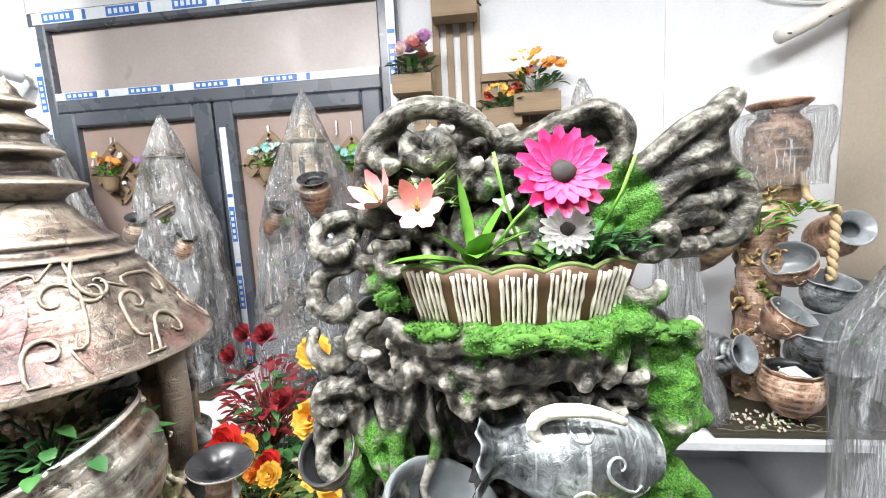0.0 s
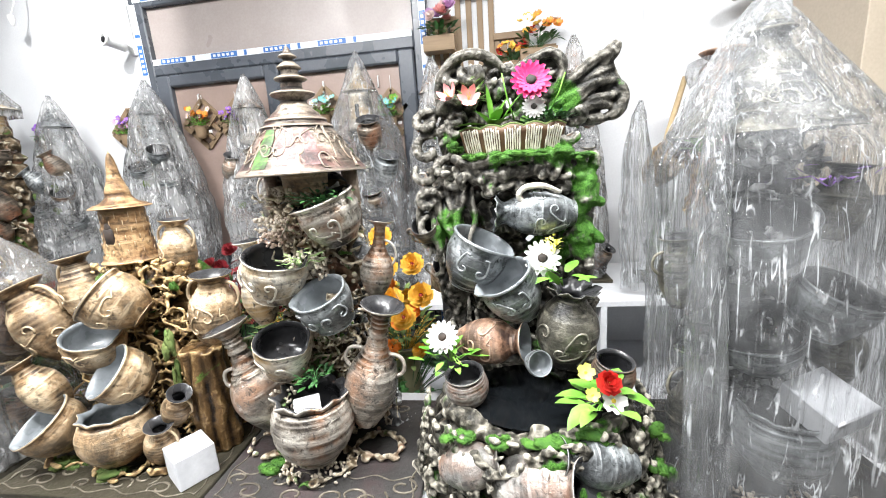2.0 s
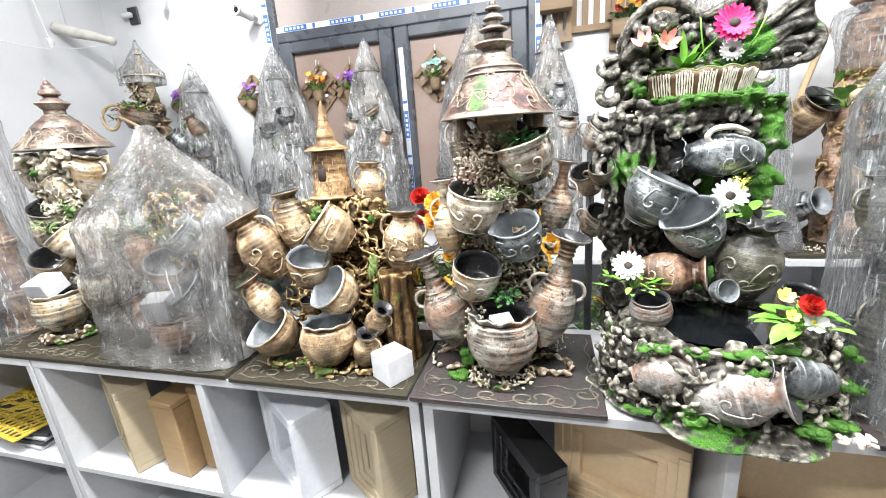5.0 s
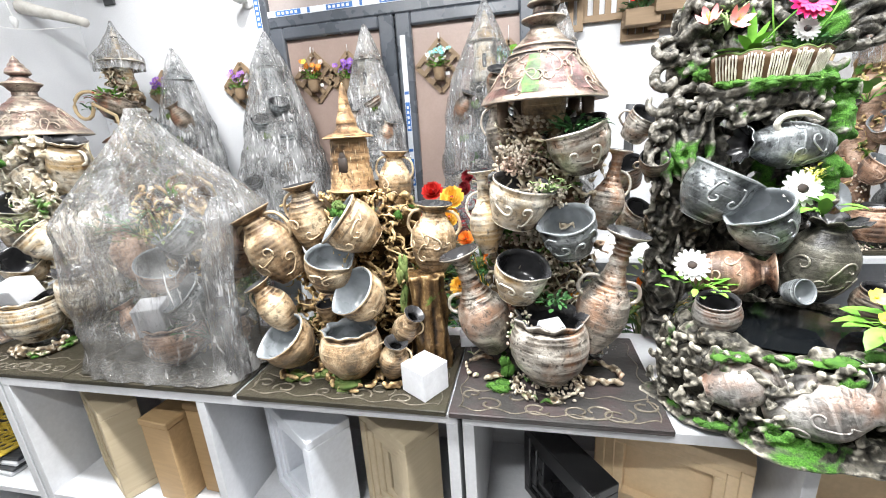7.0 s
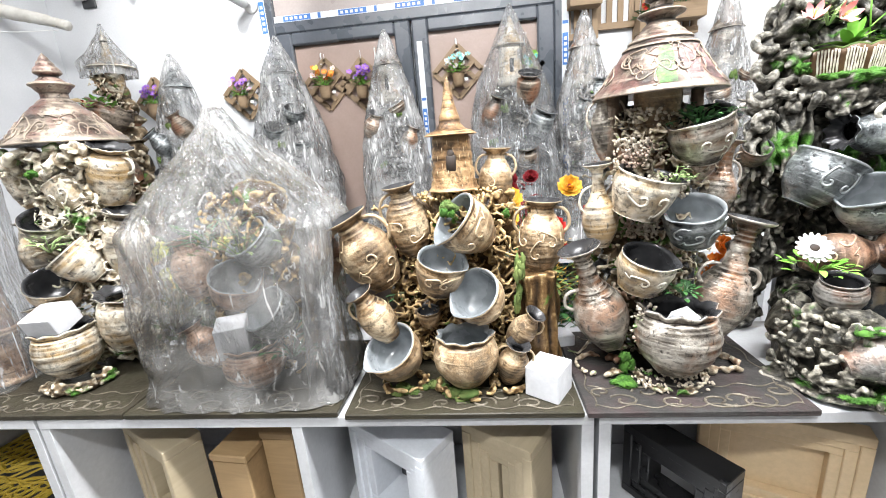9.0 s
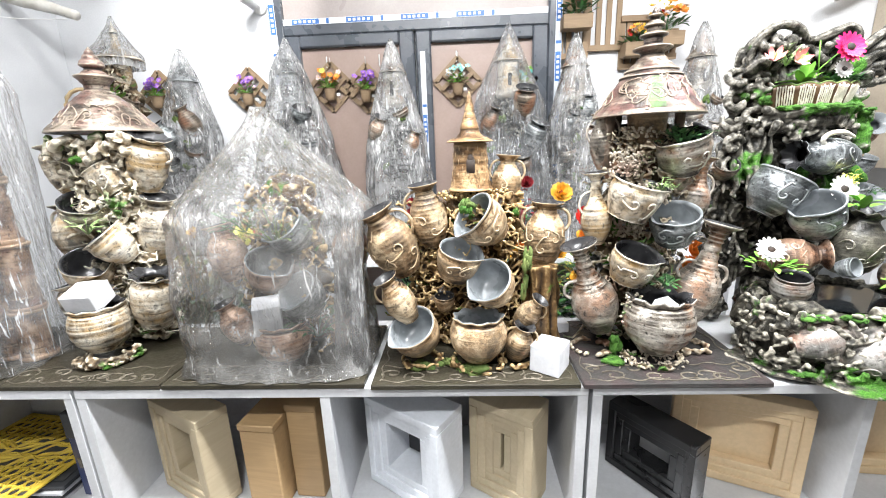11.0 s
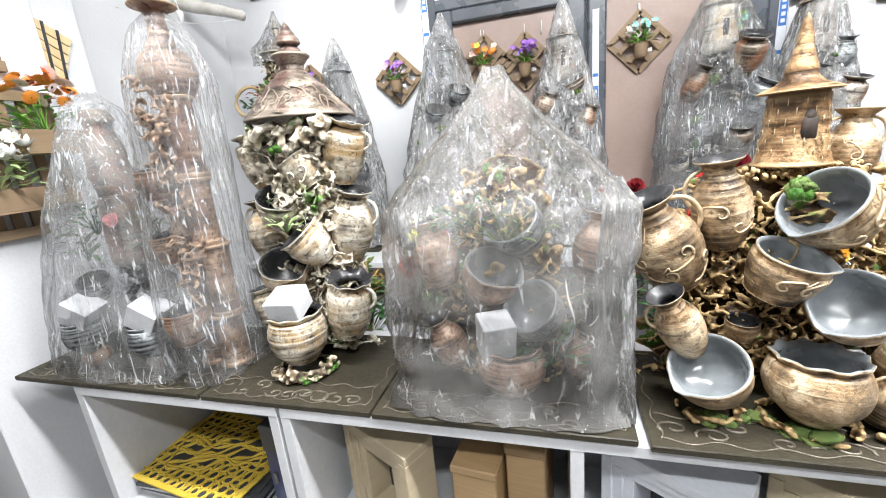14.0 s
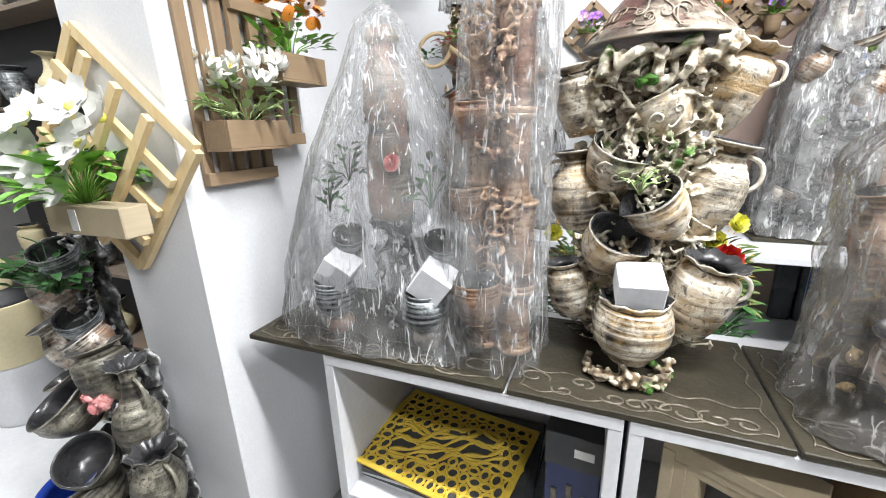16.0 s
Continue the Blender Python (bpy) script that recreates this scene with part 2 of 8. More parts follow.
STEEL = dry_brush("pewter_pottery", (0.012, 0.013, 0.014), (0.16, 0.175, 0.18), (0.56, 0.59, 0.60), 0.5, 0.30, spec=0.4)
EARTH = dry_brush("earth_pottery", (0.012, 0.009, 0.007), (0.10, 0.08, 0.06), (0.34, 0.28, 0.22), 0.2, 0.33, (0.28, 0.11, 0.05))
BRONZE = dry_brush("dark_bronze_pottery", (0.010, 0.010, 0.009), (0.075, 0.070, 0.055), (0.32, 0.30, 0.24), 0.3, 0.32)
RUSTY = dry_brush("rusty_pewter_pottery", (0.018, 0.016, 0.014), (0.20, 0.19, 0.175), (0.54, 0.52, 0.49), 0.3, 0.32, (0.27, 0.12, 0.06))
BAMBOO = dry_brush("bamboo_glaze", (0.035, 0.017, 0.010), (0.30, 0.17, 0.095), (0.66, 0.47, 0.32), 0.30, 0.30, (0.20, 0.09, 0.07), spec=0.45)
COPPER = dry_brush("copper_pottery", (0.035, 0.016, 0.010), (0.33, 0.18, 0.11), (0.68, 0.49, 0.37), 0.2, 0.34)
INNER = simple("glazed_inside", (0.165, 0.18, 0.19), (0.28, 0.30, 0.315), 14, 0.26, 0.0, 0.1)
# Near-black: pot mouths dark by colour, and a stand-in for shaded window holes.
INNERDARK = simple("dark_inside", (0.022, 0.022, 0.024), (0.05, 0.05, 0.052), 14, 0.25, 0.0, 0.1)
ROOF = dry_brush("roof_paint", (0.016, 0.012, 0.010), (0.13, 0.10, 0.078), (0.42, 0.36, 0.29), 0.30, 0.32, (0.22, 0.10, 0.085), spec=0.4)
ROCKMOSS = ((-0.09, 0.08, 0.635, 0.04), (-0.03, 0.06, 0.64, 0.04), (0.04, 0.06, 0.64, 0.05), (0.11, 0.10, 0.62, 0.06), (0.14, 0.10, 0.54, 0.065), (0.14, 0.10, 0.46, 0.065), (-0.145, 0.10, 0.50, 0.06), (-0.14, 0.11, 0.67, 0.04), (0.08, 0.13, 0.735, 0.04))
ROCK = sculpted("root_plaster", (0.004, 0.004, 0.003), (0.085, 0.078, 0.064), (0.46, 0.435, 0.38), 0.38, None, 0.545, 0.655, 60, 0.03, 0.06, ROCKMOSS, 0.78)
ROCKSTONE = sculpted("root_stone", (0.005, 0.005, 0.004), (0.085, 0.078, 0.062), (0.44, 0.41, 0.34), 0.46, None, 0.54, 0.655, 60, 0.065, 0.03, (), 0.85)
PLANTER = simple("planter_brown", (0.075, 0.040, 0.020), (0.13, 0.075, 0.035), 40, 0.45, 0.2, 0.3)
BARKSTRIP = simple("pale_bark_strip", (0.52, 0.47, 0.37), (0.74, 0.70, 0.60), 60, 0.5, 0.0, 0.3)
ROCKWARM = sculpted("cream_plaster", (0.010, 0.007, 0.004), (0.19, 0.135, 0.08), (0.70, 0.62, 0.48), 0.50, (0.46, 0.23, 0.15), 0.545, 0.675, 60, 0.065, 0.06, (), 0.6)
ROCKGOLD = sculpted("gold_plaster", (0.008, 0.004, 0.002), (0.11, 0.062, 0.024), (0.56, 0.40, 0.20), 0.42, None, 0.55, 0.67, 55, 0.045)
ROCKDARK = sculpted("dark_plaster", (0.006, 0.006, 0.006), (0.06, 0.06, 0.06), (0.46, 0.46, 0.46), 0.28, None, 0.54, 0.68, 40)
MOSS = simple("moss", (0.035, 0.115, 0.012), (0.085, 0.21, 0.028), 60, 0.9, 0, 0.5, fine=220)
MOSSDIM = simple("dry_moss", (0.08, 0.15, 0.03), (0.16, 0.20, 0.06), 30, 0.85, 0, 0.3)
LEAF = simple("leaf", (0.10, 0.30, 0.03), (0.23, 0.47, 0.07), 20, 0.45, 0, 0.1)
LEAFDARK = simple("dark_leaf", (0.03, 0.10, 0.03), (0.055, 0.17, 0.04), 20, 0.45, 0, 0.1)
LEAFPALE = simple("pale_leaf", (0.30, 0.44, 0.17), (0.42, 0.54, 0.24), 20, 0.5, 0, 0.1)
PINK = simple("hot_pink_petal", (0.66, 0.015, 0.13), (0.78, 0.04, 0.20), 30, 0.5, 0, 0.1)
ROSE = simple("rose_pink_petal", (0.80, 0.30, 0.31), (0.86, 0.45, 0.42), 30, 0.5, 0, 0.1)
BLUSH = simple("blush_petal", (0.84, 0.62, 0.60), (0.84, 0.72, 0.69), 30, 0.5, 0, 0.1)
WHITE = simple("white_petal", (0.70, 0.70, 0.67), (0.75, 0.75, 0.72), 30, 0.55, 0, 0.1)
ORANGE = simple("orange_petal", (0.78, 0.22, 0.02), (0.84, 0.35, 0.07), 30, 0.5, 0, 0.1)
AMBER = simple("amber_petal", (0.76, 0.40, 0.04), (0.80, 0.53, 0.09), 30, 0.5, 0, 0.1)
YELLOW = simple("yellow_petal", (0.74, 0.72, 0.09), (0.78, 0.76, 0.22), 30, 0.5, 0, 0.1)
RED = simple("red_petal", (0.42, 0.012, 0.010), (0.58, 0.03, 0.02), 30, 0.5, 0, 0.1)
WINE = simple("wine_leaf", (0.16, 0.01, 0.015), (0.26, 0.02, 0.025), 30, 0.5, 0, 0.1)
PURPLE = simple("purple_petal", (0.25, 0.10, 0.50), (0.38, 0.18, 0.62), 30, 0.5, 0, 0.1)
LILAC = simple("lilac_petal", (0.62, 0.35, 0.62), (0.74, 0.50, 0.72), 30, 0.5, 0, 0.1)
TEAL = simple("teal_petal", (0.16, 0.55, 0.55), (0.40, 0.70, 0.66), 30, 0.5, 0, 0.1)
SEED = simple("flower_eye", (0.015, 0.012, 0.01), (0.05, 0.03, 0.02), 60, 0.7)
STAMEN = simple("stamen", (0.75, 0.55, 0.06), (0.6, 0.4, 0.05), 60, 0.6)
CRATE = wood("crate_wood", (0.225, 0.152, 0.088), (0.29, 0.205, 0.125), 0.65, "x")
CRATEV = wood("crate_slat_wood", (0.225, 0.152, 0.088), (0.29, 0.205, 0.125), 0.65, "z")
PINE = wood("pine_wood", (0.66, 0.50, 0.27), (0.74, 0.60, 0.36), 0.55, "z")
KRAFT = wood("bare_mdf", (0.43, 0.355, 0.235), (0.50, 0.42, 0.29), 0.7, "y")
OAKY = wood("oak_box", (0.36, 0.235, 0.11), (0.46, 0.31, 0.16), 0.55, "x")
BEIGE = simple("beige_board", (0.47, 0.40, 0.31), (0.52, 0.445, 0.35), 3.0, 0.6, 0, 0.05)
FOAM = simple("white_foam", (0.72, 0.73, 0.76), (0.66, 0.67, 0.70), 30, 0.7, 0, 0.1)
WHITEPAINT = simple("white_paint", (0.74, 0.77, 0.82), (0.68, 0.71, 0.76), 8, 0.4, 0, 0.05)
BLACKPAINT = simple("black_paint", (0.010, 0.010, 0.011), (0.02, 0.02, 0.021), 8, 0.3, 0, 0.05)
WARMPANEL = simple("pale_maple", (0.66, 0.49, 0.29), (0.70, 0.54, 0.34), 6, 0.5, 0, 0.05)
DOORGREY = simple("anthracite_plastic", (0.075, 0.085, 0.10), (0.10, 0.11, 0.13), 6, 0.28, 0, 0.03)
DOORPANE = simple("brown_door_panel", (0.36, 0.27, 0.235), (0.32, 0.235, 0.20), 4, 0.4, 0, 0.03)
TRANSOM = simple("transom_panel", (0.40, 0.35, 0.33), (0.36, 0.31, 0.29), 4, 0.35, 0, 0.03)
TAPE = simple("white_tape", (0.72, 0.75, 0.79), (0.66, 0.69, 0.74), 20, 0.4, 0, 0.03)
TAPEBLUE = simple("blue_tape", (0.03, 0.13, 0.42), (0.05, 0.18, 0.50), 20, 0.4, 0, 0.03)
MATGOLD = simple("gold_felt", (0.55, 0.38, 0.035), (0.62, 0.45, 0.06), 20, 0.6, 0, 0.2)
NAVY = simple("navy_card", (0.015, 0.025, 0.09), (0.025, 0.04, 0.13), 12, 0.35)
CHARCOAL = simple("charcoal", (0.03, 0.032, 0.036), (0.055, 0.057, 0.06), 12, 0.45)
PLASTIC = simple("white_plastic", (0.78, 0.78, 0.77), (0.72, 0.72, 0.71), 12, 0.35, 0, 0.03)
LENS = simple("dark_lens", (0.01, 0.01, 0.012), (0.02, 0.02, 0.022), 12, 0.1, 0, 0.0)
ROPE = simple("jute_rope", (0.46, 0.34, 0.19), (0.56, 0.43, 0.26), 80, 0.85, 0, 0.5)
BARK = simple("birch_bark", (0.70, 0.68, 0.63), (0.50, 0.47, 0.42), 9, 0.7, 0, 0.4)
CREAM = simple("cream_ceramic", (0.70, 0.62, 0.40), (0.64, 0.56, 0.35), 8, 0.45)
OLIVE = simple("olive_pot", (0.22, 0.21, 0.12), (0.28, 0.26, 0.15), 8, 0.5)
COBALT = simple("cobalt_glaze", (0.01, 0.03, 0.22), (0.02, 0.06, 0.34), 10, 0.15)
WATER = simple("black_water", (0.004, 0.005, 0.006), (0.008, 0.009, 0.01), 10, 0.06, 0, 0.05)
GLOW = emitter("lamp_panel", 14.0)
GRAVEL = sculpted("pale_gravel", (0.02, 0.014, 0.01), (0.26, 0.19, 0.135), (0.66, 0.58, 0.48), 0.65, (0.42, 0.24, 0.19), 0.50, 0.62, 120, 0.05, 0.0)
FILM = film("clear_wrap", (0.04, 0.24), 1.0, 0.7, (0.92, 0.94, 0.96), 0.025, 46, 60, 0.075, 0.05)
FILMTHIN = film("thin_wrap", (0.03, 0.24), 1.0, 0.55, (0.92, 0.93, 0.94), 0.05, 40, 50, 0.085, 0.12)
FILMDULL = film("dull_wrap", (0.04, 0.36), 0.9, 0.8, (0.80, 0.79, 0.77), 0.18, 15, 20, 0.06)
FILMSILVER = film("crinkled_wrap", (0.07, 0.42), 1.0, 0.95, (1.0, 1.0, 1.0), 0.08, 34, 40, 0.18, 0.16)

# ---- building kit ----


def part(name, bm, material, parent=None, label="", m=None, smooth=True, kind=""):
    """Links a bmesh as one mesh object, under a thing or a part if one is given."""
    me = bpy.data.meshes.new(name)
    if smooth:
        for f in bm.faces:
            f.smooth = True
    bm.to_mesh(me)
    bm.free()
    for x in material if isinstance(material, tuple) else (material,):
        me.materials.append(x)
    ob = new(name, me)
    if parent:
        ob.parent = parent
    if m is not None:
        ob.matrix_basis = m
    return tagged(ob, label, kind=kind)


def twin(ob, m, parent=None):
    """Another object on the same mesh."""
    o = new(ob.name.split(".")[0], ob.data)
    o.parent = parent or ob.parent
    o.matrix_basis = m
    if ob.get("label"):
        o["label"] = ob["label"]
    return o


def thing(name, x, y, z, label, category, group="", rz=0):
    ob = new(name)
    ob.empty_display_size = 0.05
    ob.matrix_basis = pose(x, y, z, 0, 0, rz)
    return tagged(ob, label, category, group)


def box(bm, x0, x1, y0, y1, z0, z1, bevel=0.0, m=None, mat=0):
    tmp = bmesh.new()
    bmesh.ops.create_cube(tmp, size=1)
    for v in tmp.verts:
        v.co = ((x0 + x1) / 2 + v.co.x * (x1 - x0), (y0 + y1) / 2 + v.co.y * (y1 - y0), (z0 + z1) / 2 + v.co.z * (z1 - z0))
    if bevel:
        bmesh.ops.bevel(tmp, geom=tmp.edges[:], offset=bevel, segments=1, affect="EDGES")
    merge(bm, tmp, m, mat)


def merge(bm, tmp, m=None, mat=0):
    idx = {}
    for v in tmp.verts:
        idx[v] = bm.verts.new(m @ v.co if m is not None else v.co)
    for f in tmp.faces:
        g = bm.faces.new([idx[v] for v in f.verts])
        g.material_index = mat or f.material_index
        g.smooth = f.smooth
    tmp.free()


def boxes(*args, bevel=0.0):
    bm = bmesh.new()
    for a in args:
        box(bm, *a, bevel=bevel)
    return bm


def resample(prof, n):
    """A smooth curve through the points of a profile."""
    p = [prof[0], *prof, prof[-1]]
    out = []
    for i in range(1, len(p) - 2):
        for k in range(n):
            t = k / n
            a, b, c, d = (Vector(p[j]) for j in (i - 1, i, i + 1, i + 2))
            q = 0.5 * (2 * b + (c - a) * t + (2 * a - 5 * b + 4 * c - d) * t * t + (3 * b - a - 3 * c + d) * t ** 3)
            out.append((max(q.x, 0.0), q.y))
    out.append(prof[-1])
    return out


def lathe(prof, seg=28, ruffle=0.0, waves=11, spout=None, rim=None, inner=None, ribs=None, wob=0.0, seed=0):
    """A turned pot. Past the point number `inner` of the profile the second material begins; rim: height from which ruffle and spout act."""
    bm = bmesh.new()
    rings = []
    for i, (r, z) in enumerate(prof):
        if r < 1e-5:
            rings.append([bm.verts.new((0, 0, z))])
            continue
        if ribs and ribs[0] < z < ribs[1] and (inner is None or i < inner):
            r += ribs[3] * math.cos(6.2832 * z / ribs[2])
        ring = []
        for k in range(seg):
            a = 6.2832 * k / seg
            rr, zz = r, z
            if rim is not None and z > rim[0]:
                w = min(1.0, (z - rim[0]) / (rim[1] - rim[0]))
                rr += w * ruffle * math.cos(waves * a)
                zz += w * ruffle * 0.7 * math.sin(waves * a + 0.6)
                if spout is not None:
                    d = (a - spout + math.pi) % (2 * math.pi) - math.pi
                    g = math.exp(-(d / 0.30) ** 2) * w
                    rr += g * spout_len(prof)
                    zz -= g * 0.3 * spout_len(prof)
            if wob:
                rr *= 1 + wob * noise.noise(Vector((math.cos(a) * 1.5, math.sin(a) * 1.5, z * 9 + seed)))
            ring.append(bm.verts.new((rr * math.cos(a), rr * math.sin(a), zz)))
        rings.append(ring)
    for i in range(len(rings) - 1):
        a, b = rings[i], rings[i + 1]
        for k in range(seg):
            k2 = (k + 1) % seg
            if len(a) == 1 and len(b) == 1:
                continue
            vs = [a[0], b[k2], b[k]] if len(a) == 1 else [a[k], a[k2], b[0]] if len(b) == 1 else [a[k], a[k2], b[k2], b[k]]
            f = bm.faces.new(vs)
            f.material_index = 1 if inner is not None and i >= inner else 0
    bmesh.ops.recalc_face_normals(bm, faces=bm.faces)
    return bm


def spout_len(prof):
    return 0.16 * max(r for r, z in prof)


def tube(bm, pts, rad, seg=6, close=False, mat=0):
    """A round strand along points; rad is a number or one for each point."""
    n = len(pts)
    pts = [Vector(p) for p in pts]
    rings = []
    for i, p in enumerate(pts):
        d = (pts[(i + 1) % n] - pts[i - 1]) if close else (pts[min(i + 1, n - 1)] - pts[max(i - 1, 0)])
        d = d.normalized() if d.length > 1e-9 else Vector((0, 0, 1))
        u = d.cross(Vector((0.31, 0.2, 0.93)))
        u = u.normalized() if u.length > 1e-4 else d.orthogonal().normalized()
        w = d.cross(u)
        r = rad if isinstance(rad, (int, float)) else rad[i]
        rings.append([bm.verts.new(p + r * (u * math.cos(6.2832 * k / seg) + w * math.sin(6.2832 * k / seg))) for k in range(seg)])
    for i in range(n if close else n - 1):
        a, b = rings[i], rings[(i + 1) % n]
        for k in range(seg):
            f = bm.faces.new([a[k], a[(k + 1) % seg], b[(k + 1) % seg], b[k]])
            f.material_index = mat
    if not close:
        for ring in (rings[0], rings[-1]):
            f = bm.faces.new(ring if ring is rings[-1] else ring[::-1])
            f.material_index = mat


def resample_3d(pts, n=6):
    """A smooth line through points of the room."""
    out = []
    p = [Vector(q) for q in (pts[0], *pts, pts[-1])]
    for i in range(1, len(p) - 2):
        for k in range(n):
            t = k / n
            a, b2, c2, d2 = p[i - 1], p[i], p[i + 1], p[i + 2]
            out.append(0.5 * (2 * b2 + (c2 - a) * t + (2 * a - 5 * b2 + 4 * c2 - d2) * t * t + (3 * b2 - a - 3 * c2 + d2) * t ** 3))
    return out + [p[-1]]


def gnarl(bm, pts, r, rng, wild=0.22, seg=7, step=5):
    """A lumpy, tapering root along a smooth line through points."""
    p = resample_3d(pts, step)
    n, s = len(p), rng.uniform(0, 90)
    tube(bm, p, [r * (1 + wild * noise.noise(Vector((s, k * 0.55, 0)))) * (0.55 + 0.45 * min(1.0, 4 * min(k, n - 1 - k) / n)) for k in range(n)], seg)


def blob(bm, c, r, amp=0.25, freq=1.6, sub=2, seed=0.0, m=None, mat=0):
    """An uneven lump of radii r round c."""
    tmp = bmesh.new()
    bmesh.ops.create_icosphere(tmp, subdivisions=sub, radius=1)
    r = (r, r, r) if isinstance(r, (int, float)) else r
    for v in tmp.verts:
        k = 1 + amp * noise.noise(v.co * freq + Vector((seed, seed * 1.7, -seed)))
        v.co = Vector((v.co.x * r[0] * k, v.co.y * r[1] * k, v.co.z * r[2] * k))
        if m is not None:
            v.co = m.to_3x3() @ v.co
        v.co += Vector(c)
    merge(bm, tmp, None, mat)


def curl(c, r, turns=1.4, start=0.0, flat=1.0, tilt=0.0, n=22, lift=0.0):
    """Points of a scroll that winds in, standing in the plane that faces the room."""
    out = []
    for i in range(n):
        t = i / (n - 1)
        a, q = start + 6.2832 * turns * t, r * (1 - 0.78 * t)
        out.append((c[0] + q * math.cos(a), c[1] + tilt * math.sin(a) * q - lift * t, c[2] + q * flat * math.sin(a)))
    return out


def wander(rng, a, b, n=9, amp=0.02):
    """A winding line from a to b."""
    a, b = Vector(a), Vector(b)
    s = rng.uniform(0, 99)
    return [a.lerp(b, i / (n - 1)) + amp * math.sin(math.pi * (0.15 + 0.7 * i / (n - 1))) * 1.6 * noise.noise_vector(Vector((s, i * 0.55, s * 0.3))) for i in range(n)]


def fused(name, bm, material, parent, label="", voxel=0.0045, rough=0.0, kind="", smooth_it=2):
    """Lumps and strands grown together into one moulded body."""
    ob = part(name, bm, material, parent, label, kind=kind)
    mod = ob.modifiers.new("fuse", "REMESH")
    mod.mode, mod.voxel_size, mod.use_smooth_shade = "VOXEL", voxel, True
    if smooth_it:
        sm = ob.modifiers.new("soften", "SMOOTH")
        sm.iterations, sm.factor = smooth_it, 0.5
    return ob


def scroll_path(rng, size, n=24):
    """A flat line that winds out of a spiral into a waving tail."""
    out, flip, turn = [], rng.choice((-1, 1)), rng.uniform(0, 6.2832)
    for i in range(n):
        t = i / (n - 1)
        a = 5.4 * min(t, 0.62) / 0.62
        r = size * (0.08 + 0.32 * min(t, 0.62) / 0.62)
        x, y = r * math.cos(a), r * math.sin(a)
        if t > 0.62:
            q = (t - 0.62) / 0.38
            x, y = x - size * 1.5 * q * math.sin(a) + 0.30 * size * math.sin(6 * q), y + size * 1.5 * q * math.cos(a) + 0.2 * size * math.sin(4 * q)
        x *= flip
        out.append((x * math.cos(turn) - y * math.sin(turn), x * math.sin(turn) + y * math.cos(turn)))
    return out


BOWL = ((0, 0), (0.24, 0), (0.27, 0.03), (0.41, 0.17), (0.49, 0.36), (0.475, 0.52), (0.50, 0.565), (0.47, 0.585), (0.44, 0.54), (0.43, 0.36), (0.33, 0.17), (0, 0.10))
CUP = ((0, 0), (0.33, 0), (0.36, 0.04), (0.44, 0.25), (0.49, 0.5), (0.46, 0.62), (0.48, 0.68), (0.455, 0.70), (0.42, 0.64), (0.43, 0.5), (0.36, 0.22), (0, 0.12))
KETTLE = ((0, 0), (0.24, 0), (0.28, 0.03), (0.45, 0.26), (0.50, 0.5), (0.45, 0.70), (0.40, 0.76), (0.44, 0.83), (0.41, 0.85), (0.36, 0.77), (0.42, 0.6), (0.40, 0.3), (0, 0.12))
JUG = ((0, 0), (0.25, 0), (0.29, 0.04), (0.43, 0.32), (0.50, 0.66), (0.46, 0.98), (0.32, 1.22), (0.25, 1.34), (0.26, 1.44), (0.40, 1.55), (0.375, 1.57), (0.21, 1.44), (0.20, 1.32), (0.30, 1.1), (0, 0.8))
AMPHORA = ((0, 0), (0.2, 0), (0.25, 0.05), (0.42, 0.34), (0.50, 0.62), (0.44, 0.92), (0.28, 1.14), (0.19, 1.34), (0.155, 1.62), (0.19, 1.80), (0.38, 1.90), (0.355, 1.93), (0.15, 1.80), (0.11, 1.6), (0.12, 1.3), (0, 1.0))
PITCHER = ((0, 0), (0.30, 0), (0.34, 0.05), (0.46, 0.4), (0.50, 0.8), (0.47, 1.12), (0.34, 1.24), (0.31, 1.30), (0.48, 1.42), (0.45, 1.44), (0.27, 1.30), (0.40, 1.1), (0.42, 0.8), (0, 0.2))
SHAPES = {"bowl": (BOWL, 7), "cup": (CUP, 7), "kettle": (KETTLE, 8), "jug": (JUG, 10), "amphora": (AMPHORA, 11), "pitcher": (PITCHER, 9)}


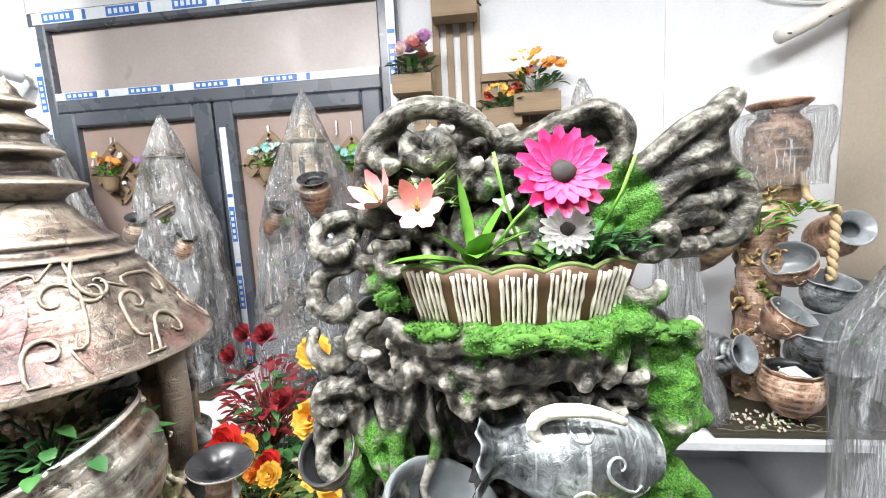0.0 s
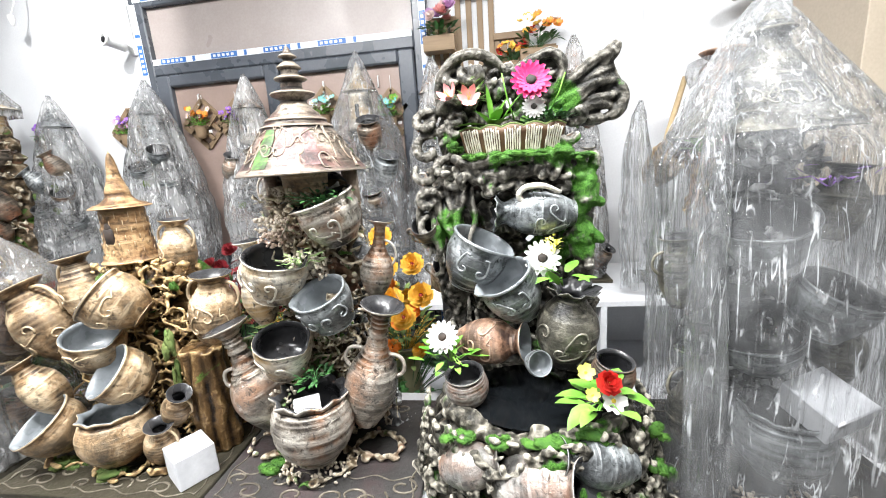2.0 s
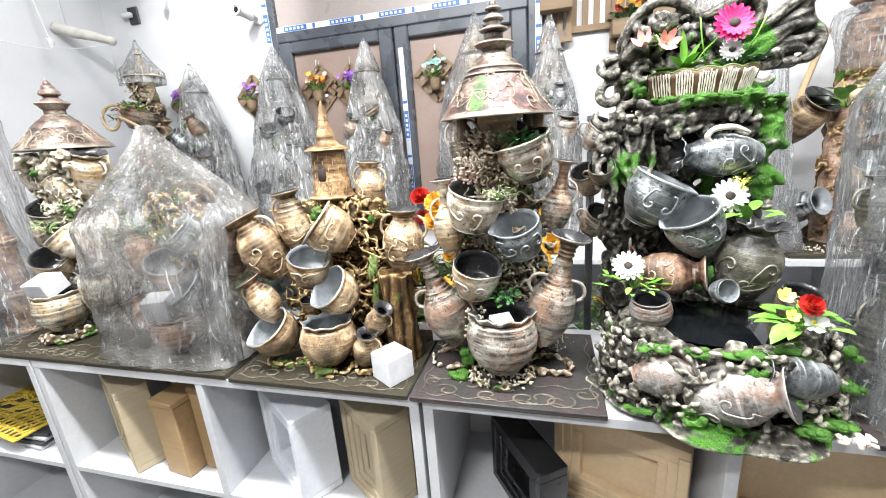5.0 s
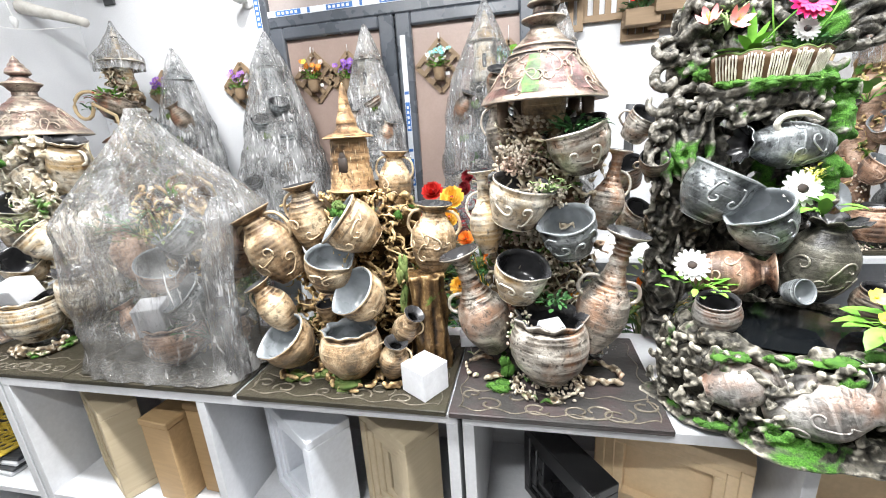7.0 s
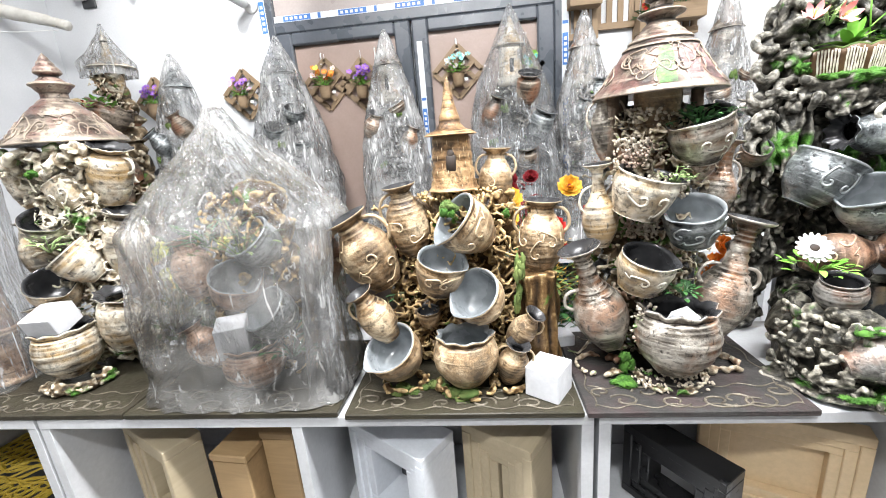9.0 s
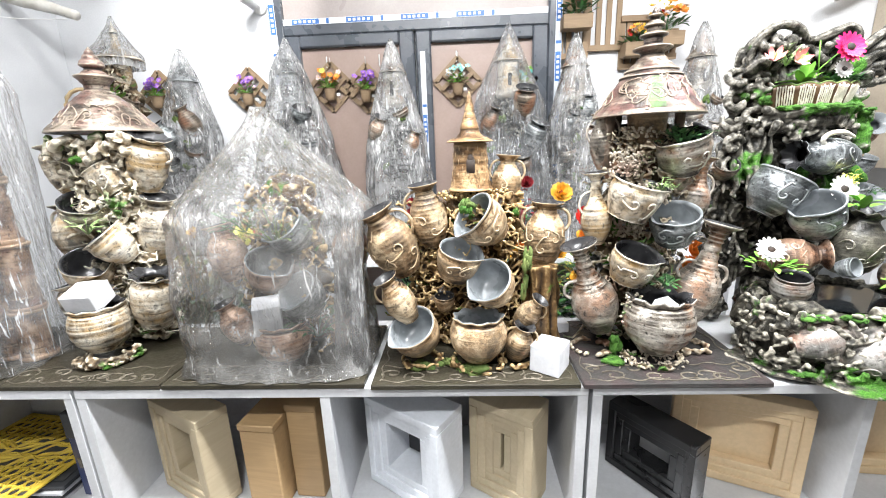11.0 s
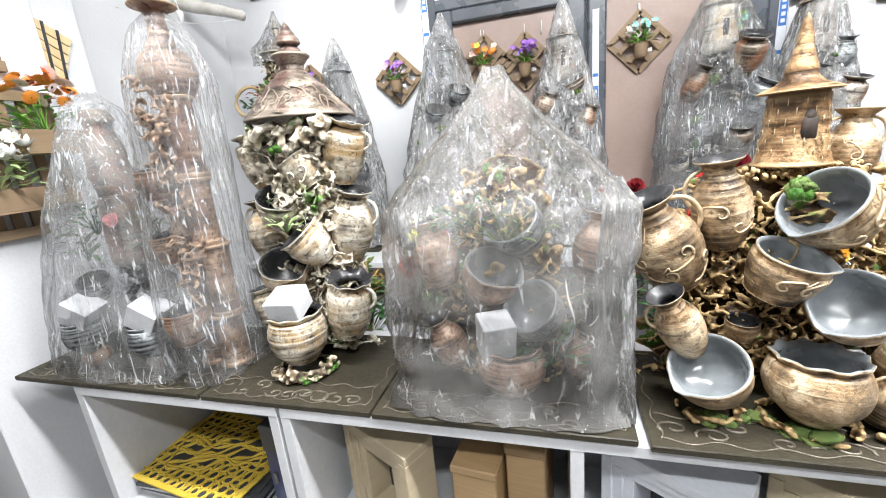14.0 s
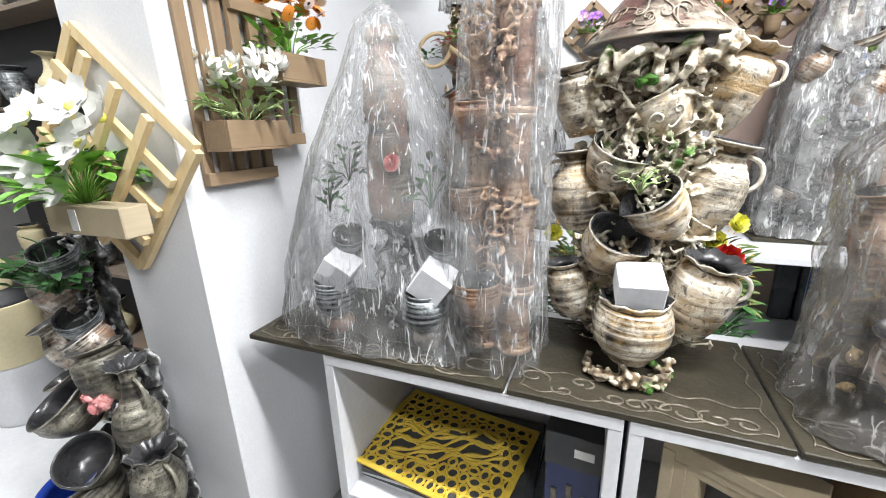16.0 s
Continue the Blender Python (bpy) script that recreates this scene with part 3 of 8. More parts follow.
def pot(owner, name, kind, x, y, z, d, rx=0, ry=0, rz=0, mat=None, inside=None, ruffle=0.0, spout=None, ribs=True, handles=(), relief=0, tall=1.0, label="", grooves=None):
    """A clay vessel of belly width d, its middle at x, y, z in the room, tipped by rx towards the room and ry sideways, with its handles and raised scrolls."""
    prof, cut = SHAPES[kind]
    p = resample([(r * d, q * d * tall) for r, q in prof], 6)
    top = max(q for r, q in p)
    rib = (0.12 * top, 0.9 * top, 0.066 * top, 0.0068 * d) if ribs else None
    if grooves:
        rib = (grooves[0] * top, grooves[1] * top, 0.038 * top, 0.022 * d)
    seed = random.random() * 50
    bm = lathe(p, 30, ruffle * d, 9, spout, (top * 0.86, top), cut * 6 - 3, rib, 0.035, seed)
    base = owner.matrix_basis.inverted() @ pose(x, y, z) @ pose(0, 0, 0, rx, ry, rz) @ Matrix.Translation((0, 0, -0.45 * top))
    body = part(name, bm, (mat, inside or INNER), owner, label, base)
    outer = p[: cut * 6 - 3]

    def radius(h):
        for (r0, z0), (r1, z1) in zip(outer, outer[1:]):
            if z0 <= h <= z1 and z1 > z0:
                return r0 + (r1 - r0) * (h - z0) / (z1 - z0)
        return outer[-1][0]

    for az, h0, h1 in handles:
        hb = bmesh.new()
        pts = []
        for i in range(11):
            t = i / 10
            h = top * (h0 + (h1 - h0) * t)
            out = radius(top * h0) * (1 - t) + radius(top * h1) * t + 0.22 * d * math.sin(math.pi * t) - 0.01 * d
            pts.append((out * math.cos(az), out * math.sin(az), h + 0.10 * d * math.sin(math.pi * min(1, 1.7 * t))))
        tube(hb, pts, 0.038 * d, 6)
        part("handle", hb, mat, body)
    if relief:
        low = kind in ("bowl", "cup", "kettle")
        rg = random.Random(seed)
        for q in range(relief * 2):
            rb = bmesh.new()
            az = -1.57 + (q - relief + 0.5) * 0.62
            hc = top * (0.52 if low else 0.38) + (0.0 if low else 0.14 * d * (-1) ** q)
            pts = []
            for u, w in scroll_path(rg, (0.26 if low else 0.34) * d):
                h = min(0.8 * top, max(0.1 * top, hc + w))
                r = radius(h) + 0.004 * d
                pts.append((r * math.cos(az + u / r), r * math.sin(az + u / r), h))
            tube(rb, pts, [0.021 * d * (1 - 0.5 * abs(2 * k / 23 - 1)) for k in range(24)], 5)
            part("raised_scroll", rb, mat, body)
    return body


def petal_ring(bm, n, length, width, cup, z, turn=0.0, mat=0, tip=0.35):
    """Petals round the z axis, each a small bowed sheet with a fold."""
    for i in range(n):
        a = turn + 6.2832 * i / n
        rows = []
        for t in (0.08, 0.4, 0.75, 1.0):
            w = width * (math.sin(math.pi * (0.12 + 0.75 * t)) if t < 1 else tip)
            h = z + cup * length * t * t
            r = length * t * (1 - 0.25 * abs(cup) * t)
            rows.append([bm.verts.new((r * math.cos(a) - s * w * math.sin(a), r * math.sin(a) + s * w * math.cos(a), h + 0.12 * width * abs(s) * 2)) for s in (-0.5, 0, 0.5)])
        for p, q in zip(rows, rows[1:]):
            for k in range(2):
                f = bm.faces.new([p[k], p[k + 1], q[k + 1], q[k]])
                f.material_index = mat


def daisy_bm(r, n=16):
    bm = bmesh.new()
    petal_ring(bm, n, r, r * 0.36, 0.10, 0.0)
    petal_ring(bm, n, r * 0.78, r * 0.32, 0.22, 0.003, 0.2)
    blob(bm, (0, 0, 0.004), (r * 0.27, r * 0.27, r * 0.12), 0.3, 4, 2, 0, None, 1)
    return bm


def rose_bm(r):
    bm = bmesh.new()
    for i, (n, k, c) in enumerate(((6, 1.0, 0.35), (5, 0.85, 0.7), (5, 0.66, 1.1), (4, 0.45, 1.5))):
        petal_ring(bm, n, r * k, r * 0.95 * k, c, 0.004 * i, 0.5 * i, 0, 0.7)
    blob(bm, (0, 0, r * 0.25), (r * 0.2, r * 0.2, r * 0.25), 0.3, 3, 1, 0, None, 1)
    return bm


def lily_bm(r):
    bm = bmesh.new()
    petal_ring(bm, 6, r, r * 0.55, 0.75, 0.0, 0, 0, 0.12)
    for i in range(5):
        a = 6.2832 * i / 5
        tube(bm, [(0, 0, 0), (0.16 * r * math.cos(a), 0.16 * r * math.sin(a), 0.75 * r)], 0.018 * r, 4, mat=1)
    return bm


def small_bm(r):
    bm = bmesh.new()
    petal_ring(bm, 5, r, r * 0.9, 0.35, 0.0, 0, 0, 0.6)
    blob(bm, (0, 0, 0.002), r * 0.2, 0.2, 3, 1, 0, None, 1)
    return bm


def leaf_into(bm, root, way, length, width, droop=0.3, mat=0):
    """One bowed leaf with a middle fold."""
    way = Vector(way).normalized()
    side = way.cross(Vector((0, 0, 1)))
    side = side.normalized() if side.length > 1e-3 else Vector((1, 0, 0))
    up = side.cross(way)
    rows = []
    for t in (0.0, 0.25, 0.55, 0.82, 1.0):
        c = Vector(root) + way * length * t - Vector((0, 0, droop * length * t * t))
        w = width * (0.12 + 0.88 * math.sin(math.pi * min(1, 0.08 + 0.9 * t)))
        if t == 1.0:
            w = 0.03 * width
        rows.append([bm.verts.new(c + side * s * w * 0.5 + up * abs(s) * 0.14 * w) for s in (-1, 0, 1)])
    for p, q in zip(rows, rows[1:]):
        for k in range(2):
            f = bm.faces.new([p[k], p[k + 1], q[k + 1], q[k]])
            f.material_index = mat


HEADS = {}


def head(kind, r, petal, eye):
    """The shared mesh of one kind of blossom."""
    key = (kind, round(r, 4), petal.name, eye.name)
    if key not in HEADS:
        bm = {"daisy": daisy_bm, "rose": rose_bm, "lily": lily_bm, "small": small_bm}[kind](r)
        for f in bm.faces:
            f.smooth = True
        me = bpy.data.meshes.new("blossom")
        bm.to_mesh(me)
        bm.free()
        me.materials.append(petal), me.materials.append(eye)
        HEADS[key] = me
    return HEADS[key]


def blossom(owner, kind, x, y, z, r, petal, eye=None, rx=65, rz=0, label=""):
    ob = new("blossom", head(kind, r, petal, eye or SEED))
    ob.parent = owner
    ob.matrix_basis = owner.matrix_basis.inverted() @ pose(x, y, z, rx, 0, rz)
    return tagged(ob, label)


def foliage(owner, name, x, y, z, spread, height, count, mat, size=0.04, seed=0, depth=None, stems=True):
    """Leaves and stems that rise from a point in the room; large leaves are pieces of their own."""
    rng = random.Random(seed)
    bm = bmesh.new()
    o = Vector((x, y, z))
    big = size >= 0.05
    base = owner.matrix_basis.inverted()
    for i in range(count):
        a, e = rng.uniform(0, 6.2832), rng.uniform(0.25, 1.0)
        r = spread * math.sqrt(rng.random())
        p = o + Vector((r * math.cos(a), (depth or spread) / spread * r * math.sin(a), height * e * (1 - 0.5 * r / spread)))
        if stems and (big or i % 3 == 0):
            tube(bm, [o + (p - o) * 0.05, o.lerp(p, 0.5) + Vector((0, 0, 0.01)), p], 0.0014, 4)
        way = (math.cos(a), math.sin(a), rng.uniform(0.0, 1.0))
        length, width, droop = size * rng.uniform(0.6, 1.25), size * rng.uniform(0.35, 0.55), rng.uniform(0, 0.5)
        if big:
            lf = bmesh.new()
            leaf_into(lf, p, way, length, width * 1.15, droop)
            lf.transform(base)
            part("leaf", lf, mat, owner)
        else:
            leaf_into(bm, p, way, length, width, droop)
    bm.transform(base)
    return part("stem" if big else name, bm, mat, owner, kind="stuff")


def tufts(owner, spots, mat, seed=0, size=0.010, name="moss"):
    """Flocked moss over uneven patches: (x, y, z, radius, height of the patch)."""
    rng = random.Random(seed)
    bm = bmesh.new()
    for x, y, z, r, h in spots:
        for k in range(7):
            a, q = rng.uniform(0, 6.2832), rng.uniform(0.1, 0.8)
            cx, cy, cz = x + r * q * math.cos(a), y + 0.6 * r * q * math.sin(a), z + h * rng.uniform(-0.7, 0.5)
            rr, hh = r * rng.uniform(0.25, 0.5), h * rng.uniform(0.4, 0.8)
            blob(bm, (cx, cy, cz), (rr, rr * 0.8, hh), 0.6, 2.5, 2, rng.uniform(0, 50))
            for i in range(int(90 * min(1.6, r / 0.03))):
                d = Vector((rng.gauss(0, 1), rng.gauss(-0.3, 1), rng.gauss(0.3, 1))).normalized()
                p = Vector((cx + d.x * rr, cy + d.y * rr * 0.8, cz + d.z * hh))
                w = (d + Vector((rng.uniform(-0.9, 0.9), rng.uniform(-0.9, 0.9), rng.uniform(-0.4, 0.7)))).normalized() * size * rng.uniform(0.25, 0.6)
                s = w.orthogonal().normalized() * size * 0.10
                bm.faces.new([bm.verts.new(p - s), bm.verts.new(p + s), bm.verts.new(p + w)])
    bm.transform(owner.matrix_basis.inverted())
    return part(name, bm, mat, owner, kind="stuff")


def foam_cube(x, y, z, s, rz=0, rx=0, ry=0, h=None):
    ob = part("foam_cube", boxes((-s / 2, s / 2, -s / 2, s / 2, 0, h or s), bevel=0.002), FOAM, smooth=False, m=pose(x, y, z, rx, ry, rz))
    return tagged(ob, "small white foam packing cube beside the pots", "foam cube", "white foam cubes")


def wrap(name, label, rings, mat, fold=0.10, seed=0, n=88, rows=46, square=0.3, owner=None, pleats=9):
    """A loose sheet of plastic round a thing. rings: (z, x, y, half width, half depth), from the foot to the gathered top."""
    bm = bmesh.new()
    grid = []
    zs = [q[0] for q in rings]
    for j in range(rows):
        z = zs[0] + (zs[-1] - zs[0]) * j / (rows - 1)
        i = max(k for k in range(len(rings)) if zs[k] <= z + 1e-9)
        i = min(i, len(rings) - 2)
        t = (z - zs[i]) / (zs[i + 1] - zs[i])
        _, cx, cy, hx, hy = (a + (b - a) * t for a, b in zip(rings[i], rings[i + 1]))
        ring = []
        for k in range(n):
            a = 6.2832 * k / n
            c, s = math.cos(a), math.sin(a)
            q = 1 / (abs(c) ** (2 / (1 - square)) + abs(s) ** (2 / (1 - square))) ** ((1 - square) / 2)
            f = noise.noise(Vector((c * pleats / 3, s * pleats / 3, z * 2.2 + seed))) + 0.5 * noise.noise(Vector((c * pleats, s * pleats, z * 5 + seed)))
            f += 0.35 * noise.noise(Vector((c * 2.5, s * 2.5, z * 16 + seed)))
            f += 0.5 - 1.3 * abs(noise.noise(Vector((c * pleats * 0.6, s * pleats * 0.6, z * 3.5 + seed + 9))))
            f = 1 + fold * (f - 0.15)
            dz = 0.012 * noise.noise(Vector((c * 3, s * 3, seed + 5))) * (1 if j in (0, rows - 1) else 0)
            if j == 0:
                dz = abs(dz)
            ring.append(bm.verts.new((cx + hx * c * q * f, cy + hy * s * q * f, z + dz)))
        grid.append(ring)
    for a, b in zip(grid, grid[1:]):
        for k in range(n):
            bm.faces.new([a[k], a[(k + 1) % n], b[(k + 1) % n], b[k]])
    bm.faces.new(grid[-1])
    if owner:
        bm.transform(owner.matrix_basis.inverted())
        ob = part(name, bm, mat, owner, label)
    else:
        ob = tagged(part(name, bm, mat), label, "plastic wrap", "plastic wraps")
    return ob

# ---- the shop's shell ----
tagged(part("wall_north", boxes((-3.35, 2.75, 1.715, 1.90, 0, 3.0)), WALL, smooth=False), kind="structure")
tagged(part("wall_west", boxes((-3.35, -3.17, 0.5, 1.714, 0, 3.0)), WALL, smooth=False), kind="structure")
tagged(part("pillar", boxes((-3.14, -2.84, 0.08, 0.50, 0, 3.0), bevel=0.004), WALL, smooth=False), kind="structure")
tagged(part("pillar_return", boxes((-3.02, -2.935, 0.501, 0.70, 0, 3.0), bevel=0.003), WALL, smooth=False), kind="structure")
# East, south and far west walls carry the darkened paint to bounce less light.
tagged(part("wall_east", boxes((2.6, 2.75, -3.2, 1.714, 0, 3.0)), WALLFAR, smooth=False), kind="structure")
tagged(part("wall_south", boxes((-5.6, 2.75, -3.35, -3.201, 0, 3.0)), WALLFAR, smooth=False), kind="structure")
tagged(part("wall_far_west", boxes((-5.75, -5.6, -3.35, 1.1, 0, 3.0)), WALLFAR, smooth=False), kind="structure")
tagged(part("wall_alcove", boxes((-5.6, -3.361, 0.95, 1.1, 0, 3.0)), WALL, smooth=False), kind="structure")
tagged(part("ceiling", boxes((-5.75, 2.75, -3.35, 1.9, 3.0, 3.12)), CEIL, smooth=False), kind="structure")
floor = tagged(part("floor", boxes((-5.75, 2.75, -3.35, 1.9, -0.12, -0.004)), GROUT, smooth=False), kind="structure")
trim = bmesh.new()
box(trim, 0.705, 0.725, 1.709, 1.714, 0.9, 3.0)
tagged(part("trim", trim, PLASTIC, smooth=False), "white vertical cable cover strip on the wall", kind="structure")

for lx, ly in LAMPS:
    lamp = thing("ceiling_light", lx, ly, 2.945, "slim white ceiling light panel, switched on", "ceiling light", "ceiling lights")
    part("frame", boxes((-0.47, 0.47, -0.10, 0.10, 0.02, 0.055), bevel=0.004), PLASTIC, lamp, smooth=False)
    part("diffuser", boxes((-0.45, 0.45, -0.08, 0.08, 0.004, 0.02), bevel=0.003), GLOW, lamp, smooth=False)

# door with a transom, still in its protective tape
door = new("door_1")
door.matrix_basis = pose(-1.115, 1.714, 0)
tagged(door, "anthracite double door with brown panels and blue-printed protective tape", "door", kind="structure")
L, R = -0.80, 0.80
fr = bmesh.new()
for q in ((L, L + 0.075, -0.055, 0, 0, 2.46), (R - 0.075, R, -0.055, 0, 0, 2.46), (L + 0.075, R - 0.075, -0.055, 0, 2.385, 2.46), (L + 0.075, R - 0.075, -0.055, 0, 2.04, 2.125)):
    box(fr, *q, bevel=0.006)
part("door_frame", fr, DOORGREY, door, smooth=False)
part("transom_panel", boxes((L + 0.075, R - 0.075, -0.022, -0.004, 2.125, 2.385)), TRANSOM, door, smooth=False)
for a, b in ((L + 0.078, -0.005), (0.005, R - 0.078)):
    leaf = bmesh.new()
    for q in ((a, a + 0.082, -0.068, -0.006, 0.02, 2.036), (b - 0.082, b, -0.068, -0.006, 0.02, 2.036), (a + 0.082, b - 0.082, -0.068, -0.006, 1.975, 2.036), (a + 0.082, b - 0.082, -0.068, -0.006, 0.02, 0.14), (a + 0.082, b - 0.082, -0.068, -0.006, 0.92, 1.02)):
        box(leaf, *q, bevel=0.008)
    dl = part("door_leaf", leaf, DOORGREY, door, smooth=False)
    part("panel", boxes((a + 0.082, b - 0.082, -0.035, -0.02, 1.02, 1.975)), DOORPANE, dl, smooth=False)
    part("panel", boxes((a + 0.082, b - 0.082, -0.035, -0.02, 0.14, 0.92)), DOORPANE, dl, smooth=False)
    for hx in ((a + 0.22, 1.93), (b - 0.2, 1.93)):
        hk = bmesh.new()
        tube(hk, [(hx[0], -0.036, hx[1]), (hx[0], -0.045, hx[1] - 0.005), (hx[0], -0.045, hx[1] - 0.06), (hx[0], -0.055, hx[1] - 0.055)], 0.004, 6)
        part("hook", hk, PLASTIC, dl)


def tape_run(x0, z0, x1, z1, y, w):
    """A strip of white tape with blue printed fields along an edge."""
    upright = abs(z1 - z0) > abs(x1 - x0)
    bm = bmesh.new()
    if upright:
        box(bm, x0 - w / 2, x0 + w / 2, y - 0.0015, y, z0, z1)
    else:
        box(bm, x0, x1, y - 0.0015, y, z0 - w / 2, z0 + w / 2)
    t = part("tape", bm, TAPE, door, "white protective tape with blue print", smooth=False)
    n = int(abs(z1 - z0 if upright else x1 - x0) / 0.30)
    pr, mk = bmesh.new(), bmesh.new()
    for i in range(n):
        p = (z0 if upright else x0) + 0.05 + 0.30 * i
        for lo, hi, yy, target in ((0, 0.15, 0.003, pr), (0.19, 0.205, 0.003, pr)):
            if upright:
                box(target, x0 - w * 0.42, x0 + w * 0.42, y - yy, y - 0.0015, p + lo, p + hi)
            else:
                box(target, p + lo, p + hi, y - yy, y - 0.0015, z0 - w * 0.42, z0 + w * 0.42)
        for k in range(5):
            c = p + 0.012 + 0.026 * k
            if upright:
                box(mk, x0 - w * 0.22, x0 + w * 0.22, y - 0.0042, y - 0.003, c, c + 0.015)
            else:
                box(mk, c, c + 0.015, y - 0.0042, y - 0.003, z0 - w * 0.22, z0 + w * 0.22)
    part("print", pr, TAPEBLUE, t, smooth=False)
    part("mark", mk, TAPE, t, smooth=False)


tape_run(L + 0.03, 2.43, R - 0.03, 2.43, -0.056, 0.045)
tape_run(L + 0.08, 2.108, R - 0.08, 2.108, -0.056, 0.030)
tape_run(L + 0.022, 0.2, L + 0.022, 2.40, -0.056, 0.034)
tape_run(R - 0.022, 0.2, R - 0.022, 2.40, -0.056, 0.034)
tape_run(0.040, 0.5, 0.040, 1.93, -0.069, 0.028)

# wall-hung cabinet at the east end
cab = thing("wall_cabinet", 1.335, 1.30, 1.23, "plain beige board cabinet hung on the wall", "cabinet")
part("body", boxes((0, 0.34, 0, 0.412, 0, 1.5), bevel=0.003), BEIGE, cab, smooth=False)
part("side_panel", boxes((0.345, 0.37, -0.02, 0.412, 0.0, 1.5), bevel=0.002), PLASTIC, cab, smooth=False)


# ---- display shelves ----
def shelf_unit(x0, cells, pitch, y0, y1, top, label):
    """White cube shelving: two rows of open cells."""
    u = thing("cube_shelf", x0, y0, 0, label, "shelf", "white cube shelving")
    w, d, t = cells * pitch, y1 - y0, 0.025
    part("top_panel", boxes((0, w, 0, d, top - t, top), bevel=0.0015), LAMINATE, u, smooth=False)
    for i in range(cells + 1):
        x = i * (w - t) / cells
        part("upright", boxes((x, x + t, 0.001, d, 0.06, top - t), bevel=0.001), LAMINATE, u, smooth=False)
    for z in (0.06, 0.42):
        for i in range(cells):
            x = i * (w - t) / cells + t
            part("shelf_board", boxes((x, x + (w - t) / cells - t, 0.002, d - 0.01, z, z + 0.02), bevel=0.001), LAMINATE, u, smooth=False)
    part("back_panel", boxes((t, w - t, d - 0.008, d, 0.08, top - t)), LAMGREY, u, smooth=False)
    part("plinth", boxes((t, w - t, 0.03, 0.045, 0, 0.06)), LAMINATE, u, smooth=False)
    return u


shelf_unit(-2.545, 1, 0.650, 0.12, 0.52, 0.848, "white laminate open shelf unit with one column of cells")
shelf_unit(-1.886, 2, 0.648, 0.12, 0.52, 0.848, "white laminate open shelf unit holding picture frames")
shelf_unit(-0.580, 2, 0.650, 0.12, 0.52, 0.848, "white laminate open shelf unit holding picture frames")
shelf_unit(-2.83, 3, 0.645, 1.12, 1.70, 0.885, "white laminate shelf unit standing along the wall")
shelf_unit(-0.885, 3, 0.645, 1.12, 1.70, 0.885, "white laminate shelf unit standing along the wall")


# frames and boxes in the cells
def picture_frame(x, y, z, w, h, d, mat, rz, label, lean=-6, steps=3, back=None):
    """A deep stepped frame that stands in a cell."""
    f = thing("picture_frame", x, y, z, label, "picture frame", "frames in the shelves", rz)
    f.matrix_basis = pose(x, y, z, lean, 0, rz)
    for s in range(steps):
        a = 0.022 * s
        bm = bmesh.new()
        y0, y1 = 0.006 * s, d - 0.010 * (steps - s) if s else d
        for q in ((a, w - a, y0, y1, a, a + 0.024), (a, w - a, y0, y1, h - a - 0.024, h - a), (a, a + 0.024, y0, y1, a + 0.024, h - a - 0.024), (w - a - 0.024, w - a, y0, y1, a + 0.024, h - a - 0.024)):
            box(bm, *q, bevel=0.002)
        part("moulding", bm, mat, f, smooth=False)
    part("backing", boxes((0.02, w - 0.02, d - 0.012, d - 0.006, 0.02, h - 0.02)), back or CHARCOAL, f, smooth=False)
    return f


def carton(x, y, z, w, d, h, mat, rz, label, lean=0):
    c = thing("wooden_box", x, y, z, label, "box", "boxes in the shelves")
    c.matrix_basis = pose(x, y, z, 0, lean, rz)
    part("body", boxes((0, w, 0, d, 0, h), bevel=0.003), mat, c, smooth=False)
    part("lid", boxes((-0.003, w + 0.003, -0.003, d + 0.003, h, h + 0.02), bevel=0.003), mat, c, smooth=False)
    return c


picture_frame(-1.81, 0.240, 0.442, 0.24, 0.300, 0.09, KRAFT, -27, "raw pale wood stepped picture frame standing in a cell", 0)
carton(-1.50, 0.16, 0.442, 0.10, 0.22, 0.255, OAKY, -6, "oak-coloured wooden box with a lid", 0)
carton(-1.385, 0.20, 0.442, 0.085, 0.20, 0.285, OAKY, -4, "dark oak wooden box", 0)
picture_frame(-1.181, 0.262, 0.442, 0.26, 0.288, 0.12, WHITEPAINT, -33, "white painted stepped picture frame", 0)
picture_frame(-0.879, 0.236, 0.442, 0.19, 0.300, 0.11, KRAFT, -33, "raw pale wood stepped picture frame with a deep edge", 0, 4)
picture_frame(-0.453, 0.338, 0.442, 0.25, 0.215, 0.08, BLACKPAINT, -55, "glossy black stepped picture frame", 0, 3, LAMINATE)
picture_frame(-0.275, 0.315, 0.442, 0.32, 0.285, 0.05, WARMPANEL, -24, "pale maple picture frame", 0, 3, WARMPANEL)
picture_frame(0.13, 0.30, 0.442, 0.40, 0.34, 0.05, WARMPANEL, -6, "pale maple picture frame in the end cell", -3, 2, WARMPANEL)

# stack of trays with a pierced gold mat on it
zz = 0.442
for i in range(4):
    tr = part("flat_frame", boxes((-0.22, 0.22, -0.16, 0.16, 0, 0.012), (-0.20, 0.20, -0.14, 0.14, 0.0121, 0.014), bevel=0.002), CHARCOAL if i % 2 else LAMGREY, m=pose(-2.285, 0.325, zz, 0, 0, -4 + 2 * i), smooth=False)
    tagged(tr, "thin dark flat frame in a stack", "frame", "stacked flat frames")
    zz += 0.0145
gm = thing("pierced_mat", -2.315, 0.305, zz, "gold mat with pierced swirl and dot pattern", "placemat", rz=-8)
part("backing", boxes((-0.212, 0.212, -0.162, 0.162, 0, 0.003), bevel=0.001), CHARCOAL, gm, smooth=False)
rng = random.Random(4)
PI = math.pi
